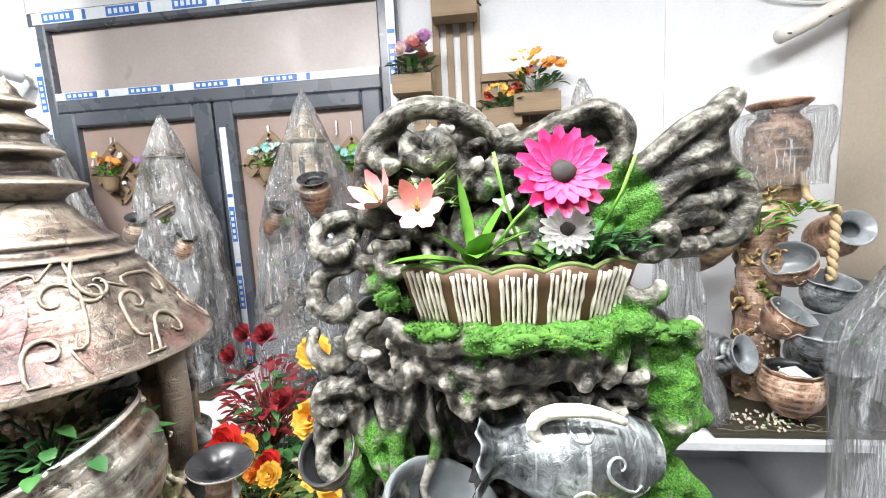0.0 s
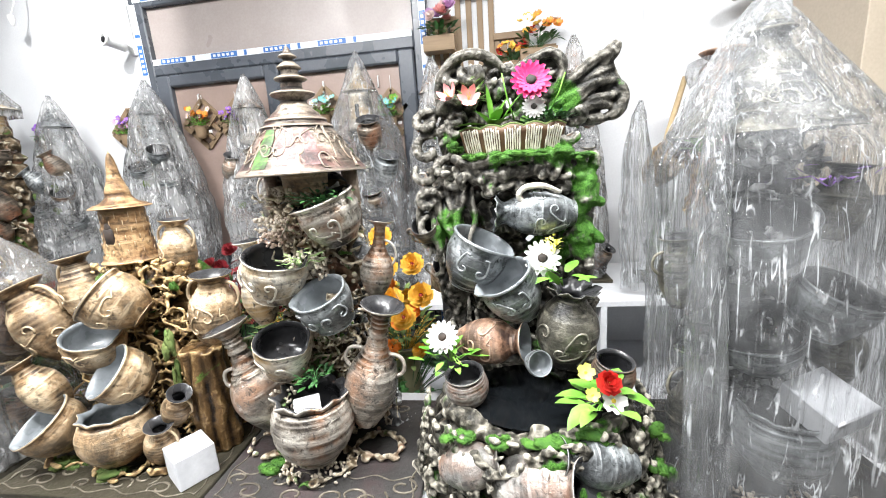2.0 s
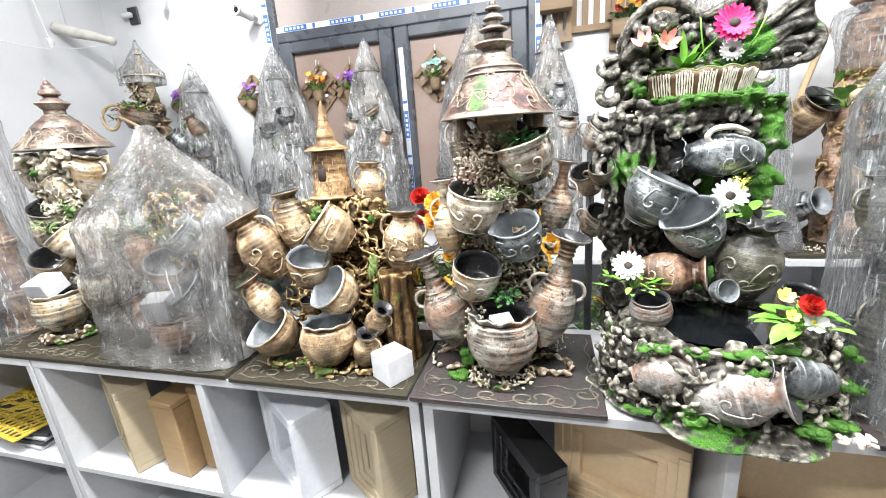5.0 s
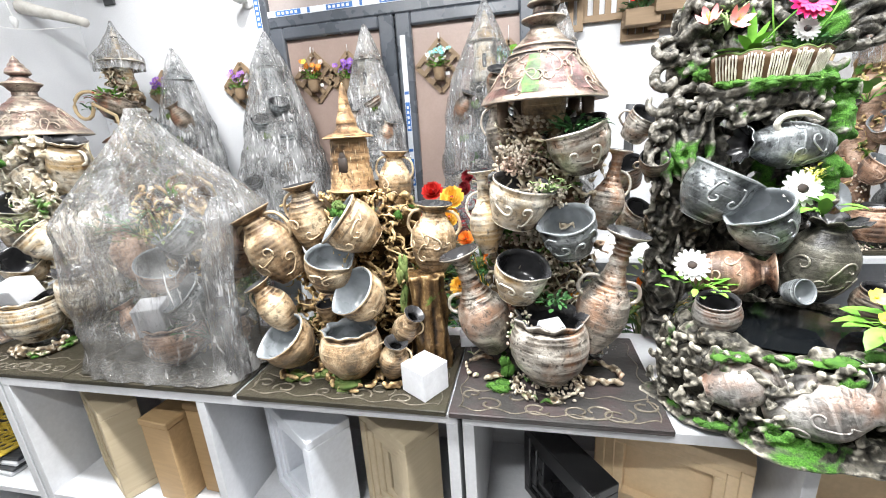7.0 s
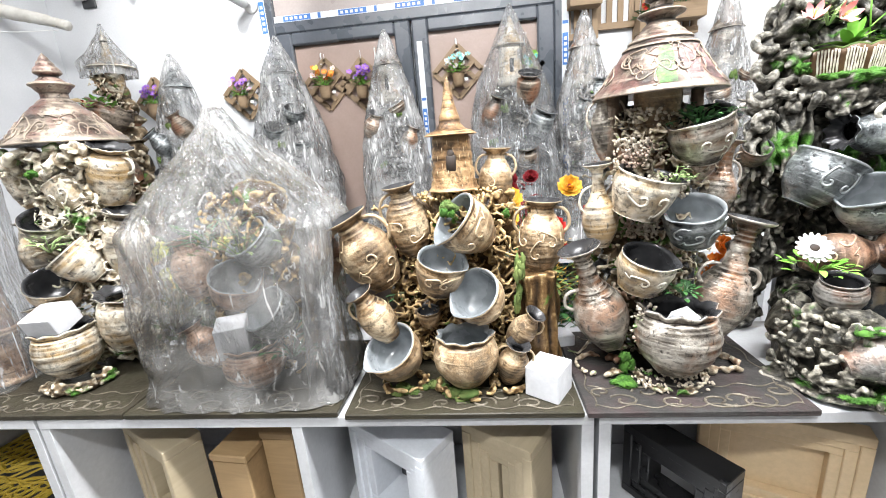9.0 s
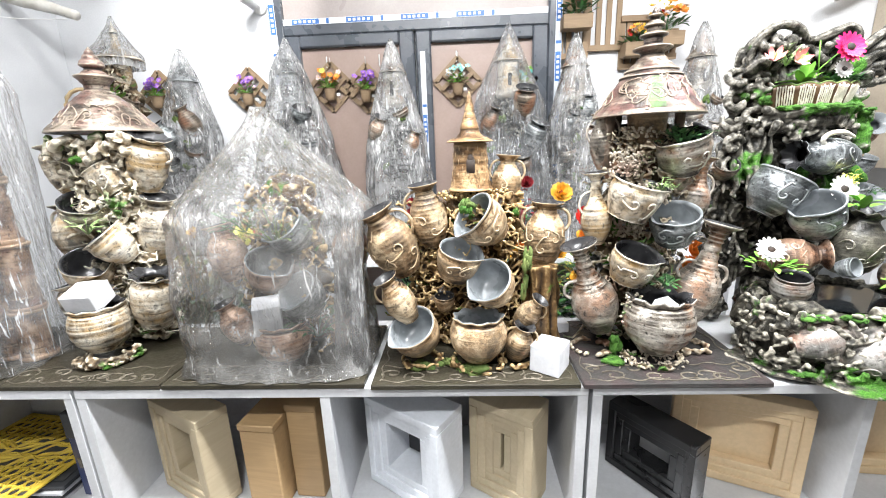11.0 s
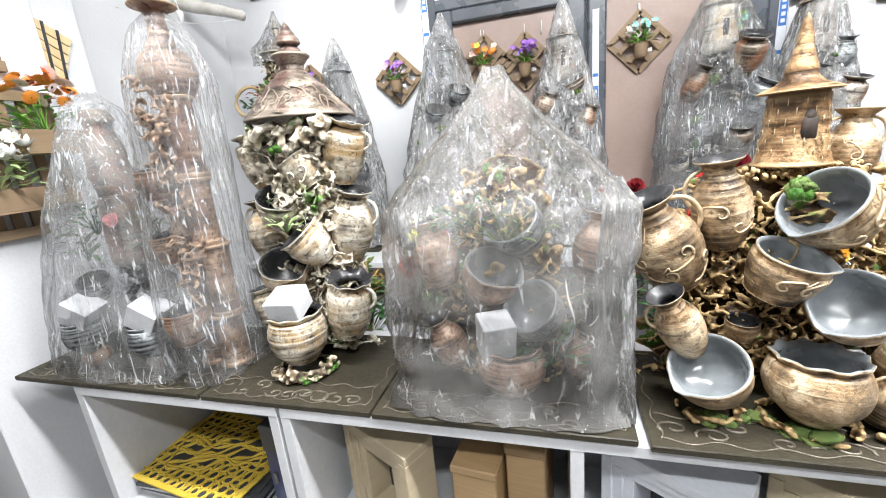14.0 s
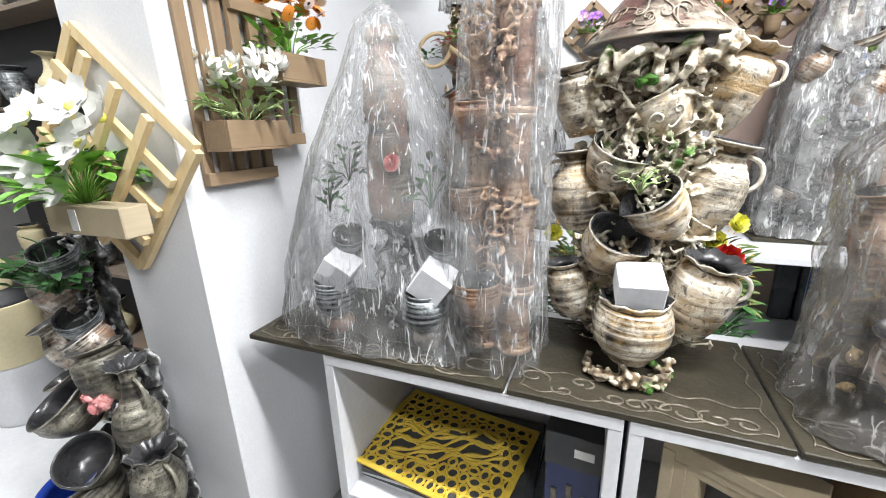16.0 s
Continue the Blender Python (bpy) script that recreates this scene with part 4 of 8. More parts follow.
# gold web left between the pierced holes: rings round the rim, long swirls in the middle
web = bmesh.new()
for x0, x1, y0, y1 in ((-0.215, 0.215, -0.165, -0.150), (-0.215, 0.215, 0.150, 0.165), (-0.215, -0.198, -0.15, 0.15), (0.198, 0.215, -0.15, 0.15)):
    box(web, x0, x1, y0, y1, 0.003, 0.008)
for i in range(13):
    for j in range(10):
        x, y = -0.186 + 0.031 * i + (0.0155 if j % 2 else 0) * 0.9, -0.138 + 0.0307 * j
        u, w = x * 0.93 + y * 0.37, y * 0.93 - x * 0.37
        if abs(x) > 0.2 or (abs(w) < 0.052 and abs(u) < 0.15):
            continue
        r = rng.uniform(0.012, 0.016)
        e2 = rng.uniform(0.8, 1.15)
        tube(web, [(x + r * e2 * math.cos(6.2832 * k / 10), y + r / e2 * math.sin(6.2832 * k / 10), 0.0052) for k in range(10)], 0.0040, 5, True)
for i in range(8):
    s0 = rng.uniform(0, 6.28)
    pts = []
    for k in range(24):
        u = -0.155 + 0.31 * k / 23
        w = -0.052 + 0.0148 * i + 0.017 * math.sin(30 * u + 1.7 * i + math.sin(s0)) + 0.008 * math.sin(61 * u + s0)
        pts.append((u * 0.93 - w * 0.37, u * 0.37 + w * 0.93, 0.0052))
    tube(web, pts, [0.0030 + 0.0040 * abs(math.sin(s0 + 0.6 * k)) for k in range(24)], 5)
part("pierced_sheet", web, MATGOLD, gm, smooth=False)
fb = thing("photo_box", -2.035, 0.20, 0.442, "navy and charcoal box with a price label", "box", rz=-4)
part("body", boxes((0, 0.115, 0, 0.24, 0, 0.28), bevel=0.003), NAVY, fb, smooth=False)
part("band", boxes((-0.002, 0.117, -0.003, 0.242, 0.20, 0.283), bevel=0.002), CHARCOAL, fb, smooth=False)
part("price_label", boxes((0.06, 0.10, -0.005, -0.003, 0.235, 0.255)), PLASTIC, fb, smooth=False)
for i in range(3):
    part("badge", boxes((0.015 + 0.032 * i, 0.027 + 0.032 * i, -0.004, -0.0005, 0.10 + 0.02 * (i % 2), 0.135 + 0.02 * (i % 2)), bevel=0.001), SCRATCH, fb, smooth=False)


# ---- fountains on the front shelf ----
def fountain(x, y, z, label, name="pot_fountain"):
    return thing(name, x, y, z, label, "tabletop fountain", "pottery fountains")


def board(owner, x0, x1, y0, y1, z, mat, seed=0, h=0.014):
    """The painted base board, with scrolls in raised line."""
    b = owner.matrix_basis.translation
    bm = boxes((x0 - b.x, x1 - b.x, y0 - b.y, y1 - b.y, z - b.z, z - b.z + h), bevel=0.002)
    ob = part("base_board", bm, mat, owner, smooth=False)
    rng = random.Random(seed)
    sc = bmesh.new()
    t = z - b.z + h + 0.0008
    w, d = x1 - x0, y1 - y0
    for i in range(9):
        cx = x0 - b.x + 0.03 + (w - 0.06) * (i + rng.uniform(0.2, 0.8)) / 9
        for cy in (rng.uniform(0.025, 0.04), d - 0.04) if i % 2 else (rng.uniform(0.03, 0.07),):
            r, s0, k = rng.uniform(0.014, 0.028), rng.uniform(0, 6.28), rng.choice((-1, 1))
            tube(sc, [(cx + (r * (1 - 0.7 * q / 13)) * 1.5 * math.cos(s0 + k * 0.5 * q), y0 - b.y + cy + r * (1 - 0.7 * q / 13) * math.sin(s0 + k * 0.5 * q), t) for q in range(14)], 0.0025, 5)
    for e in (0.018, 0.085):
        tube(sc, [(x0 - b.x + 0.02 + (w - 0.04) * q / 40, y0 - b.y + e + 0.006 * math.sin(q * 0.8 + e * 90), t) for q in range(41)], 0.0016, 4)
    for e in (0.02, w - 0.02):
        tube(sc, [(x0 - b.x + e + 0.006 * math.sin(q * 0.9), y0 - b.y + 0.02 + (d - 0.05) * q / 24, t) for q in range(25)], 0.0016, 4)
    part("raised_scroll", sc, SCRATCH, ob, kind="stuff")
    return ob


def core(owner, name, x, y, z0, z1, w0, w1, depth, mat, seed, vines=40, knots=30, voxel=0.0045, front=-0.02, label="", size=0.012):
    """The moulded stem behind the pots: lumps, knots and creeping strands grown into one body."""
    rng = random.Random(seed)
    bm = bmesh.new()
    n = max(4, int((z1 - z0) / 0.07))
    for i in range(n):
        t = (i + 0.5) / n
        w = w0 + (w1 - w0) * t
        blob(bm, (x + rng.uniform(-0.1, 0.1) * w, y + 0.02, z0 + (z1 - z0) * t), (w * 0.42, depth * 0.4, 0.06), 0.5, 2.0, 2, rng.uniform(0, 60))
    for i in range(knots):
        t = rng.random()
        w = w0 + (w1 - w0) * t
        u = rng.uniform(-0.5, 0.5)
        blob(bm, (x + u * w, y + front - depth * 0.35 * math.cos(u * 2.6) * rng.random(), z0 + (z1 - z0) * t), (rng.uniform(0.7, 1.6) * size, size, rng.uniform(0.6, 1.3) * size), 0.6, 2.2, 2, rng.uniform(0, 60))
    for i in range(vines):
        t = rng.random()
        w = w0 + (w1 - w0) * t
        u, v = rng.uniform(-0.5, 0.5), rng.uniform(-0.5, 0.5)
        a = (x + u * w, y + front - depth * 0.42 * math.cos(u * 2.4), z0 + (z1 - z0) * t)
        b = (x + (u + v * 0.7) * w, y + front - depth * 0.42 * math.cos((u + v) * 2.4), min(z1, max(z0, a[2] + rng.uniform(-0.09, 0.09))))
        r = rng.uniform(0.003, 0.0062)
        tube(bm, wander(rng, a, b, 10, 0.028), [r * (1 - 0.5 * k / 9) for k in range(10)], 6)
    bm.transform(owner.matrix_basis.inverted())
    return fused(name, bm, mat, owner, label, voxel)


def foot_ring(owner, x, y, z, r, mat, seed, thick=0.006):
    """Twisted roots round the foot of a pot."""
    rg = random.Random(seed)
    bm = bmesh.new()
    for i in range(22):
        a = rg.uniform(0, 6.2832)
        b = a + rg.uniform(0.25, 0.7)
        k0, k1 = rg.uniform(0.75, 1.1), rg.uniform(0.75, 1.15)
        gnarl(bm, [(x + r * (k0 + (k1 - k0) * q / 4) * math.cos(a + (b - a) * q / 4), y + 0.85 * r * (k0 + (k1 - k0) * q / 4) * math.sin(a + (b - a) * q / 4), z + rg.uniform(-0.003, 0.010)) for q in range(5)], thick * rg.uniform(0.6, 1.1), rg, 0.4, 6, 4)
    bm.transform(owner.matrix_basis.inverted())
    return fused("root_foot", bm, mat, owner, "", 0.0034, smooth_it=1)


def pebbles(owner, spots, mat, seed=0, size=0.008, count=26, name="gravel"):
    """Heaps of small stones."""
    rng = random.Random(seed)
    bm = bmesh.new()
    for x, y, z, r, h in spots:
        for i in range(count):
            a, q = rng.uniform(0, 6.2832), r * math.sqrt(rng.random())
            blob(bm, (x + q * math.cos(a), y + 0.6 * q * math.sin(a), z + rng.uniform(0, h)), (size * rng.uniform(0.7, 1.6), size * rng.uniform(0.7, 1.2), size * rng.uniform(0.5, 1.0)), 0.4, 2, 1, rng.uniform(0, 40), pose(0, 0, 0, rng.uniform(0, 90), rng.uniform(0, 90), 0))
    bm.transform(owner.matrix_basis.inverted())
    return part(name, bm, mat, owner, kind="stuff")


def roof(owner, x, y, z, r, prof, seed=0, panels=(), mat=None):
    """A bell-shaped clay roof with a turned finial; panels: painted fields with raised outlines."""
    p = resample([(a, b) for a, b in prof], 4)
    top = p[-1][1]
    outer = p
    bm = lathe(p, 40, ribs=(0.01, top * 0.97, 0.0135, 0.0012), wob=0.03, seed=seed)
    base = owner.matrix_basis.inverted() @ pose(x, y, z)
    ob = part("roof", bm, mat or ROOF, owner, "", base)

    def radius(h):
        for (r0, z0), (r1, z1) in zip(outer[12:], outer[13:]):
            if z0 <= h <= z1 and z1 > z0:
                return r0 + (r1 - r0) * (h - z0) / (z1 - z0)
        return 0.01

    sc = bmesh.new()
    rng = random.Random(seed)
    lim = 0.36 * top
    for i in range(34):
        az, h = 6.2832 * i / 34 + rng.uniform(-0.1, 0.1), rng.uniform(0.25, 0.8) * lim
        pts = []
        for u, w in scroll_path(rng, rng.uniform(0.026, 0.040)):
            hh = min(lim, max(0.010, h + w))
            rr = radius(hh) + 0.0012
            pts.append((rr * math.cos(az + u / rr), rr * math.sin(az + u / rr), hh))
        tube(sc, pts, [0.0019 - 0.0009 * abs(2 * j / 23 - 1) for j in range(24)], 5)
    part("raised_scroll", sc, mat or EARTH, ob, kind="stuff")
    for az0, az1, h0, h1, m in panels:
        pm, grid = bmesh.new(), []
        for j in range(9):
            row = []
            for i in range(9):
                u = (i / 8 - 0.5) * (0.72 + 0.28 * math.sin(PI * (j + 0.4) / 9)) + 0.5 + 0.07 * math.sin(1.1 * j + 9 * az0)
                h = h0 + (h1 - h0) * j / 8
                az = az0 + (az1 - az0) * u
                rr = radius(h) + 0.0014
                row.append(pm.verts.new((rr * math.cos(az), rr * math.sin(az), h)))
            grid.append(row)
        for a, b in zip(grid, grid[1:]):
            for i in range(8):
                pm.faces.new([a[i], a[i + 1], b[i + 1], b[i]])
        part("painted_panel", pm, m, ob)
    return ob


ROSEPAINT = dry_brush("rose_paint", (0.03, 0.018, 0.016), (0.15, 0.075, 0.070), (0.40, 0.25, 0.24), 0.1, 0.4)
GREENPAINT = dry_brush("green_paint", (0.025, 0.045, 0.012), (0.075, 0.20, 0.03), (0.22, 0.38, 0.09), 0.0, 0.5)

# gold castle fountain
c = fountain(-0.86, 0.30, 0.849, "gold-brown clay fountain with a small castle tower and tipped pots")
board(c, -1.117, -0.612, 0.108, 0.44, 0.849, BOARD, 3)
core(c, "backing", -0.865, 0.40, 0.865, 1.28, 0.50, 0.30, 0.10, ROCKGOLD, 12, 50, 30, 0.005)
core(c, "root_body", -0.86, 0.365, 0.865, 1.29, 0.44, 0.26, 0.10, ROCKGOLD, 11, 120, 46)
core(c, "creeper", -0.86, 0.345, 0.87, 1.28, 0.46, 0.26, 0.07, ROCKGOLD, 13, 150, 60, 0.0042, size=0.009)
pot(c, "basin", "kettle", -0.851, 0.195, 0.940, 0.145, -4, 0, 0, GOLD, INNER, 0.03, ribs=False, tall=0.92)
pot(c, "bowl", "bowl", -1.004, 0.20, 0.945, 0.128, 28, -22, 0, GOLD, INNER, 0.0, 3.6, False, tall=1.2)
pot(c, "bowl", "bowl", -0.808, 0.215, 1.070, 0.118, 38, -30, 0, GOLD, INNER, 0.0, 3.5, False, relief=1, tall=1.25)
pot(c, "bowl", "cup", -0.899, 0.24, 1.128, 0.118, 16, 14, 0, GOLD, INNER, 0.0, 5.9, False, relief=1)
pot(c, "bowl", "bowl", -0.824, 0.255, 1.222, 0.128, 20, -48, 0, GOLD, INNER, 0.0, 3.4, False, relief=1, tall=1.35)
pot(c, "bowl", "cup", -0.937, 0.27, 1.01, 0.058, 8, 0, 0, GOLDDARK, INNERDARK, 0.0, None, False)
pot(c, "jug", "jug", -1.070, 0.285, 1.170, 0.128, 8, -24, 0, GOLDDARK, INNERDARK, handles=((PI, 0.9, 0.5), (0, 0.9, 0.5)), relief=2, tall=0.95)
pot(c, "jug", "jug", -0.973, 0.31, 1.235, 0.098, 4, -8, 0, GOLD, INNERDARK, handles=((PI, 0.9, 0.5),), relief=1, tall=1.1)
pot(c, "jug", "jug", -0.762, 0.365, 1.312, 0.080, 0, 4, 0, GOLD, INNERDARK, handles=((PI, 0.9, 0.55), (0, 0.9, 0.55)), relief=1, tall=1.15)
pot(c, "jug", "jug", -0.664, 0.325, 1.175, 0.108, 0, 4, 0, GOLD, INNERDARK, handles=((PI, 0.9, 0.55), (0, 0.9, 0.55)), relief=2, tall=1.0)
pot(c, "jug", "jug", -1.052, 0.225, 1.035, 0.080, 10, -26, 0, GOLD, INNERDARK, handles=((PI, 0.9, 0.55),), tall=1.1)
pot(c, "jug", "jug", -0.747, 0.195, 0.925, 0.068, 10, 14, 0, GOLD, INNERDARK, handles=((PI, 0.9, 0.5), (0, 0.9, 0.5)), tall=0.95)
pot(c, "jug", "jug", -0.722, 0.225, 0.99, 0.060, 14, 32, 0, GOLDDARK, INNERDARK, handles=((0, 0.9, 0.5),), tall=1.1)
st = bmesh.new()
for q in range(9):
    a = 6.2832 * q / 9
    tube(st, wander(random.Random(q), (-0.677 + 0.036 * math.cos(a), 0.28 + 0.036 * math.sin(a), 0.863), (-0.681 + 0.036 * math.cos(a), 0.285 + 0.034 * math.sin(a), 1.11), 8, 0.008), 0.014, 7)
box(st, -0.71, -0.645, 0.255, 0.31, 0.864, 1.105)
st.transform(c.matrix_basis.inverted())
fused("stump", st, ROCKGOLD, c, "brown tree stump", 0.0045)
tw = resample([(0, 0), (0.057, 0), (0.052, 0.018), (0.045, 0.07), (0.040, 0.125), (0, 0.125)], 5)
tb = lathe(tw, 28, ribs=(0.004, 0.122, 0.0165, 0.0016), wob=0.03, seed=4)
tower = part("tower", tb, TOWERCLAY, c, "", pose(0, 0.04, 0.454))
bb = bmesh.new()
for row in range(7):
    h = 0.010 + 0.0165 * row
    for i in range(11):
        a = 6.2832 * (i + 0.5 * (row % 2)) / 11
        r = 0.0535 - 0.0115 * h / 0.125
        tube(bb, [(r * math.cos(a), r * math.sin(a), h - 0.006), (r * math.cos(a), r * math.sin(a), h + 0.006)], 0.0009, 4)
part("brick_joint", bb, GOLDDARK, tower, kind="stuff")
# Dark solid on the tower wall stands in for a shaded window hole.
wb = bmesh.new()
box(wb, -0.011, 0.011, -0.049, -0.038, 0.045, 0.082, 0.003)
blob(wb, (0, -0.0435, 0.082), (0.009, 0.0052, 0.013), 0.0, 1, 2)
part("window_opening", wb, SEED, tower)
cone = resample([(0, 0), (0.056, 0.0), (0.054, 0.006), (0.030, 0.018), (0.021, 0.042), (0.012, 0.075), (0.0075, 0.108), (0, 0.126)], 4)
part("tower_roof", lathe(cone, 28, ribs=(0.006, 0.10, 0.0085, 0.0012), wob=0.04, seed=2), TOWERCLAY, c, "", pose(0, 0.04, 0.578))
tufts(c, ((-0.93, 0.20, 0.872, 0.03, 0.01), (-0.85, 0.17, 0.872, 0.05, 0.012), (-1.0, 0.19, 0.872, 0.04, 0.012), (-0.87, 0.27, 1.275, 0.025, 0.014), (-0.72, 0.24, 1.13, 0.016, 0.03), (-0.73, 0.25, 1.06, 0.014, 0.03)), MOSSDIM, 1, 0.007)
tufts(c, ((-0.88, 0.265, 1.268, 0.022, 0.013), (-0.745, 0.31, 1.245, 0.014, 0.014)), MOSS, 2, 0.007)
pebbles(c, ((-0.90, 0.32, 1.285, 0.05, 0.02), (-0.80, 0.33, 1.285, 0.04, 0.02)), ROCKGOLD, 5, 0.005, 44)
foam_cube(-0.672, 0.182, 0.8632, 0.076, -33, h=0.070)
foot_ring(c, -0.853, 0.205, 0.870, 0.070, ROCKGOLD, 202)
foot_ring(c, -1.0, 0.215, 0.870, 0.055, ROCKGOLD, 203)
foot_ring(c, -0.75, 0.21, 0.870, 0.045, ROCKGOLD, 204)
foam_cube(-0.60, 0.40, 0.8632, 0.05, 10, h=0.03)

# round-roofed fountain
d = fountain(-0.40, 0.30, 0.849, "pearl-grey clay fountain with a painted bell roof and tipped bowls")
board(d, -0.606, -0.172, 0.106, 0.462, 0.8492, BOARDRED, 8)
core(d, "backing", -0.41, 0.395, 0.866, 1.46, 0.30, 0.20, 0.08, ROCKDARK, 22, 40, 60, 0.005)
core(d, "stone_body", -0.41, 0.365, 0.866, 1.44, 0.22, 0.16, 0.09, ROCKWARM, 21, 40, 220, 0.0036, size=0.006)
core(d, "creeper", -0.41, 0.352, 0.87, 1.44, 0.30, 0.20, 0.07, ROCKWARM, 24, 70, 200, 0.0036, size=0.006)
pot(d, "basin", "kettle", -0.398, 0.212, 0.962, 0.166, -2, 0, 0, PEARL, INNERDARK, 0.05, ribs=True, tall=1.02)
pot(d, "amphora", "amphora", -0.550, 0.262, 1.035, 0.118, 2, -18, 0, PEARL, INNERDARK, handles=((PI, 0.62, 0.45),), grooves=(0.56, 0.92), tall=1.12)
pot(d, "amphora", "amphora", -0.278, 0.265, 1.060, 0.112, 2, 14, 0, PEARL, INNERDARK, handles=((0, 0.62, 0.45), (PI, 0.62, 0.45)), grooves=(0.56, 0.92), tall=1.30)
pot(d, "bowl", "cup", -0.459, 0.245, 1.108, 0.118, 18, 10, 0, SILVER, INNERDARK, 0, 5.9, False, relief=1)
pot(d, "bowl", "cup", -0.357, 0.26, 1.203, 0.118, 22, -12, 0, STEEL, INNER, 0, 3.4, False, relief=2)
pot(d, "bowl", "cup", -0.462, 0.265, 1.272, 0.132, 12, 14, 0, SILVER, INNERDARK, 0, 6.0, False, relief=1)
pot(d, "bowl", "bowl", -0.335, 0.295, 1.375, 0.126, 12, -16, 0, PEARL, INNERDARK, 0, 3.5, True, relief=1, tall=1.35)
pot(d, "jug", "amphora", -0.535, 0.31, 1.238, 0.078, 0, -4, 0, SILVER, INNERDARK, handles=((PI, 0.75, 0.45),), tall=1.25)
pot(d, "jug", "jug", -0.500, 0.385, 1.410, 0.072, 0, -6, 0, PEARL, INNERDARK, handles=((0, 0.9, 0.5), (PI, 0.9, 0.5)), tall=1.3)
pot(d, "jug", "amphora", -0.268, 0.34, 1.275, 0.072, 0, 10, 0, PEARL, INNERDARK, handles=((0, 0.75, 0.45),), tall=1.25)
col = resample([(0, 0), (0.045, 0), (0.043, 0.02), (0.046, 0.06), (0.043, 0.10), (0, 0.10)], 4)
part("column", lathe(col, 24, wob=0.03), GOLD, d, "", pose(-0.008, 0.045, 0.545))
for px, py in ((-0.095, 0.06), (0.085, 0.07), (-0.06, 0.11), (0.06, 0.11)):
    pm = bmesh.new()
    tube(pm, [(px, py, 0.50), (px * 1.02, py, 0.57), (px, py, 0.645)], 0.013, 8)
    part("post", pm, EARTH, d)
roof(d, -0.41, 0.345, 1.474, 0.128, ((0, 0.016), (0.10, 0.006), (0.127, 0.0), (0.130, 0.006), (0.109, 0.032), (0.088, 0.064), (0.073, 0.088), (0.072, 0.093), (0.062, 0.102), (0.060, 0.108), (0.044, 0.122), (0.030, 0.138), (0.027, 0.148), (0.043, 0.155), (0.043, 0.160), (0.024, 0.167), (0.021, 0.180), (0.032, 0.187), (0.019, 0.196), (0.016, 0.204), (0.025, 0.209), (0.013, 0.218), (0.011, 0.226), (0.017, 0.230), (0.008, 0.239), (0, 0.254)), 3, ((-1.98, -1.66, 0.014, 0.086, GREENPAINT), (-1.54, -1.20, 0.016, 0.086, ROSEPAINT), (-1.10, -0.80, 0.016, 0.086, ROSEPAINT)))
pebbles(d, ((-0.40, 0.205, 0.868, 0.085, 0.008), (-0.46, 0.22, 0.95, 0.03, 0.09)), GRAVEL, 6, 0.0038, 90)
pebbles(d, ((-0.44, 0.32, 1.17, 0.05, 0.05), (-0.43, 0.32, 1.33, 0.05, 0.07), (-0.40, 0.315, 1.10, 0.05, 0.05), (-0.43, 0.32, 1.42, 0.05, 0.03), (-0.47, 0.30, 1.33, 0.04, 0.06), (-0.40, 0.29, 1.26, 0.04, 0.05)), GRAVEL, 7, 0.0040, 170)
tufts(d, ((-0.50, 0.205, 0.870, 0.040, 0.007), (-0.49, 0.235, 0.90, 0.020, 0.03)), MOSS, 3, 0.008)
foliage(d, "greenery", -0.35, 0.28, 1.40, 0.06, 0.06, 55, LEAFDARK, 0.022, 4)
foliage(d, "greenery", -0.385, 0.22, 1.06, 0.03, 0.04, 26, LEAFDARK, 0.020, 5)
foliage(d, "greenery", -0.40, 0.26, 1.29, 0.04, 0.04, 30, LEAFPALE, 0.018, 6)
foot_ring(d, -0.400, 0.215, 0.870, 0.072, ROCKWARM, 205, 0.005)
foot_ring(d, -0.54, 0.27, 0.870, 0.055, ROCKWARM, 206)
foot_ring(d, -0.285, 0.275, 0.870, 0.055, ROCKWARM, 207)
foam_cube(-0.40, 0.20, 0.985, 0.05, 30, 25)

# the tall root fountain
e = fountain(0.05, 0.30, 0.849, "tall black-and-white moulded root fountain with moss, pots and cloth flowers", "rock_fountain")
rng = random.Random(77)
rb = bmesh.new()
for i in range(34):
    t = rng.random()
    u = rng.uniform(-1, 1)
    blob(rb, (0.030 + u * 0.155, 0.475 + 0.03 * rng.random() - 0.02 * (1 - u * u), 0.90 + 0.55 * t), (0.045, 0.040, 0.055), 0.5, 2.2, 3, rng.uniform(0, 80))
for i in range(5):
    for j in range(8):
        blob(rb, (-0.11 + 0.07 * i, 0.475, 1.03 + 0.058 * j), (0.042, 0.026, 0.036), 0.4, 2.2, 2, rng.uniform(0, 80))
for i in range(14):
    x = -0.11 + 0.018 * i
    blob(rb, (x, 0.47, 1.52 + 0.01 * math.sin(2 * i)), (0.026, 0.022, 0.06), 0.5, 2.0, 2, rng.uniform(0, 80))
    blob(rb, (x, 0.465, 1.61 + 0.035 * abs(math.cos(0.55 * i - 1.2))), (0.026, 0.018, 0.03), 0.5, 2.0, 2, rng.uniform(0, 80))


def knot(cx, cy, cz, r, start, turns=1.3, thick=0.0135, flat=0.9):
    """A root that winds into a scroll."""
    gnarl(rb, curl((cx, cy, cz), r * 1.15, 0.62 * turns, start, rng.uniform(0.65, 1.15), rng.uniform(-0.4, 0.5), 9, 0.014), thick * rng.uniform(0.7, 0.95), rng)


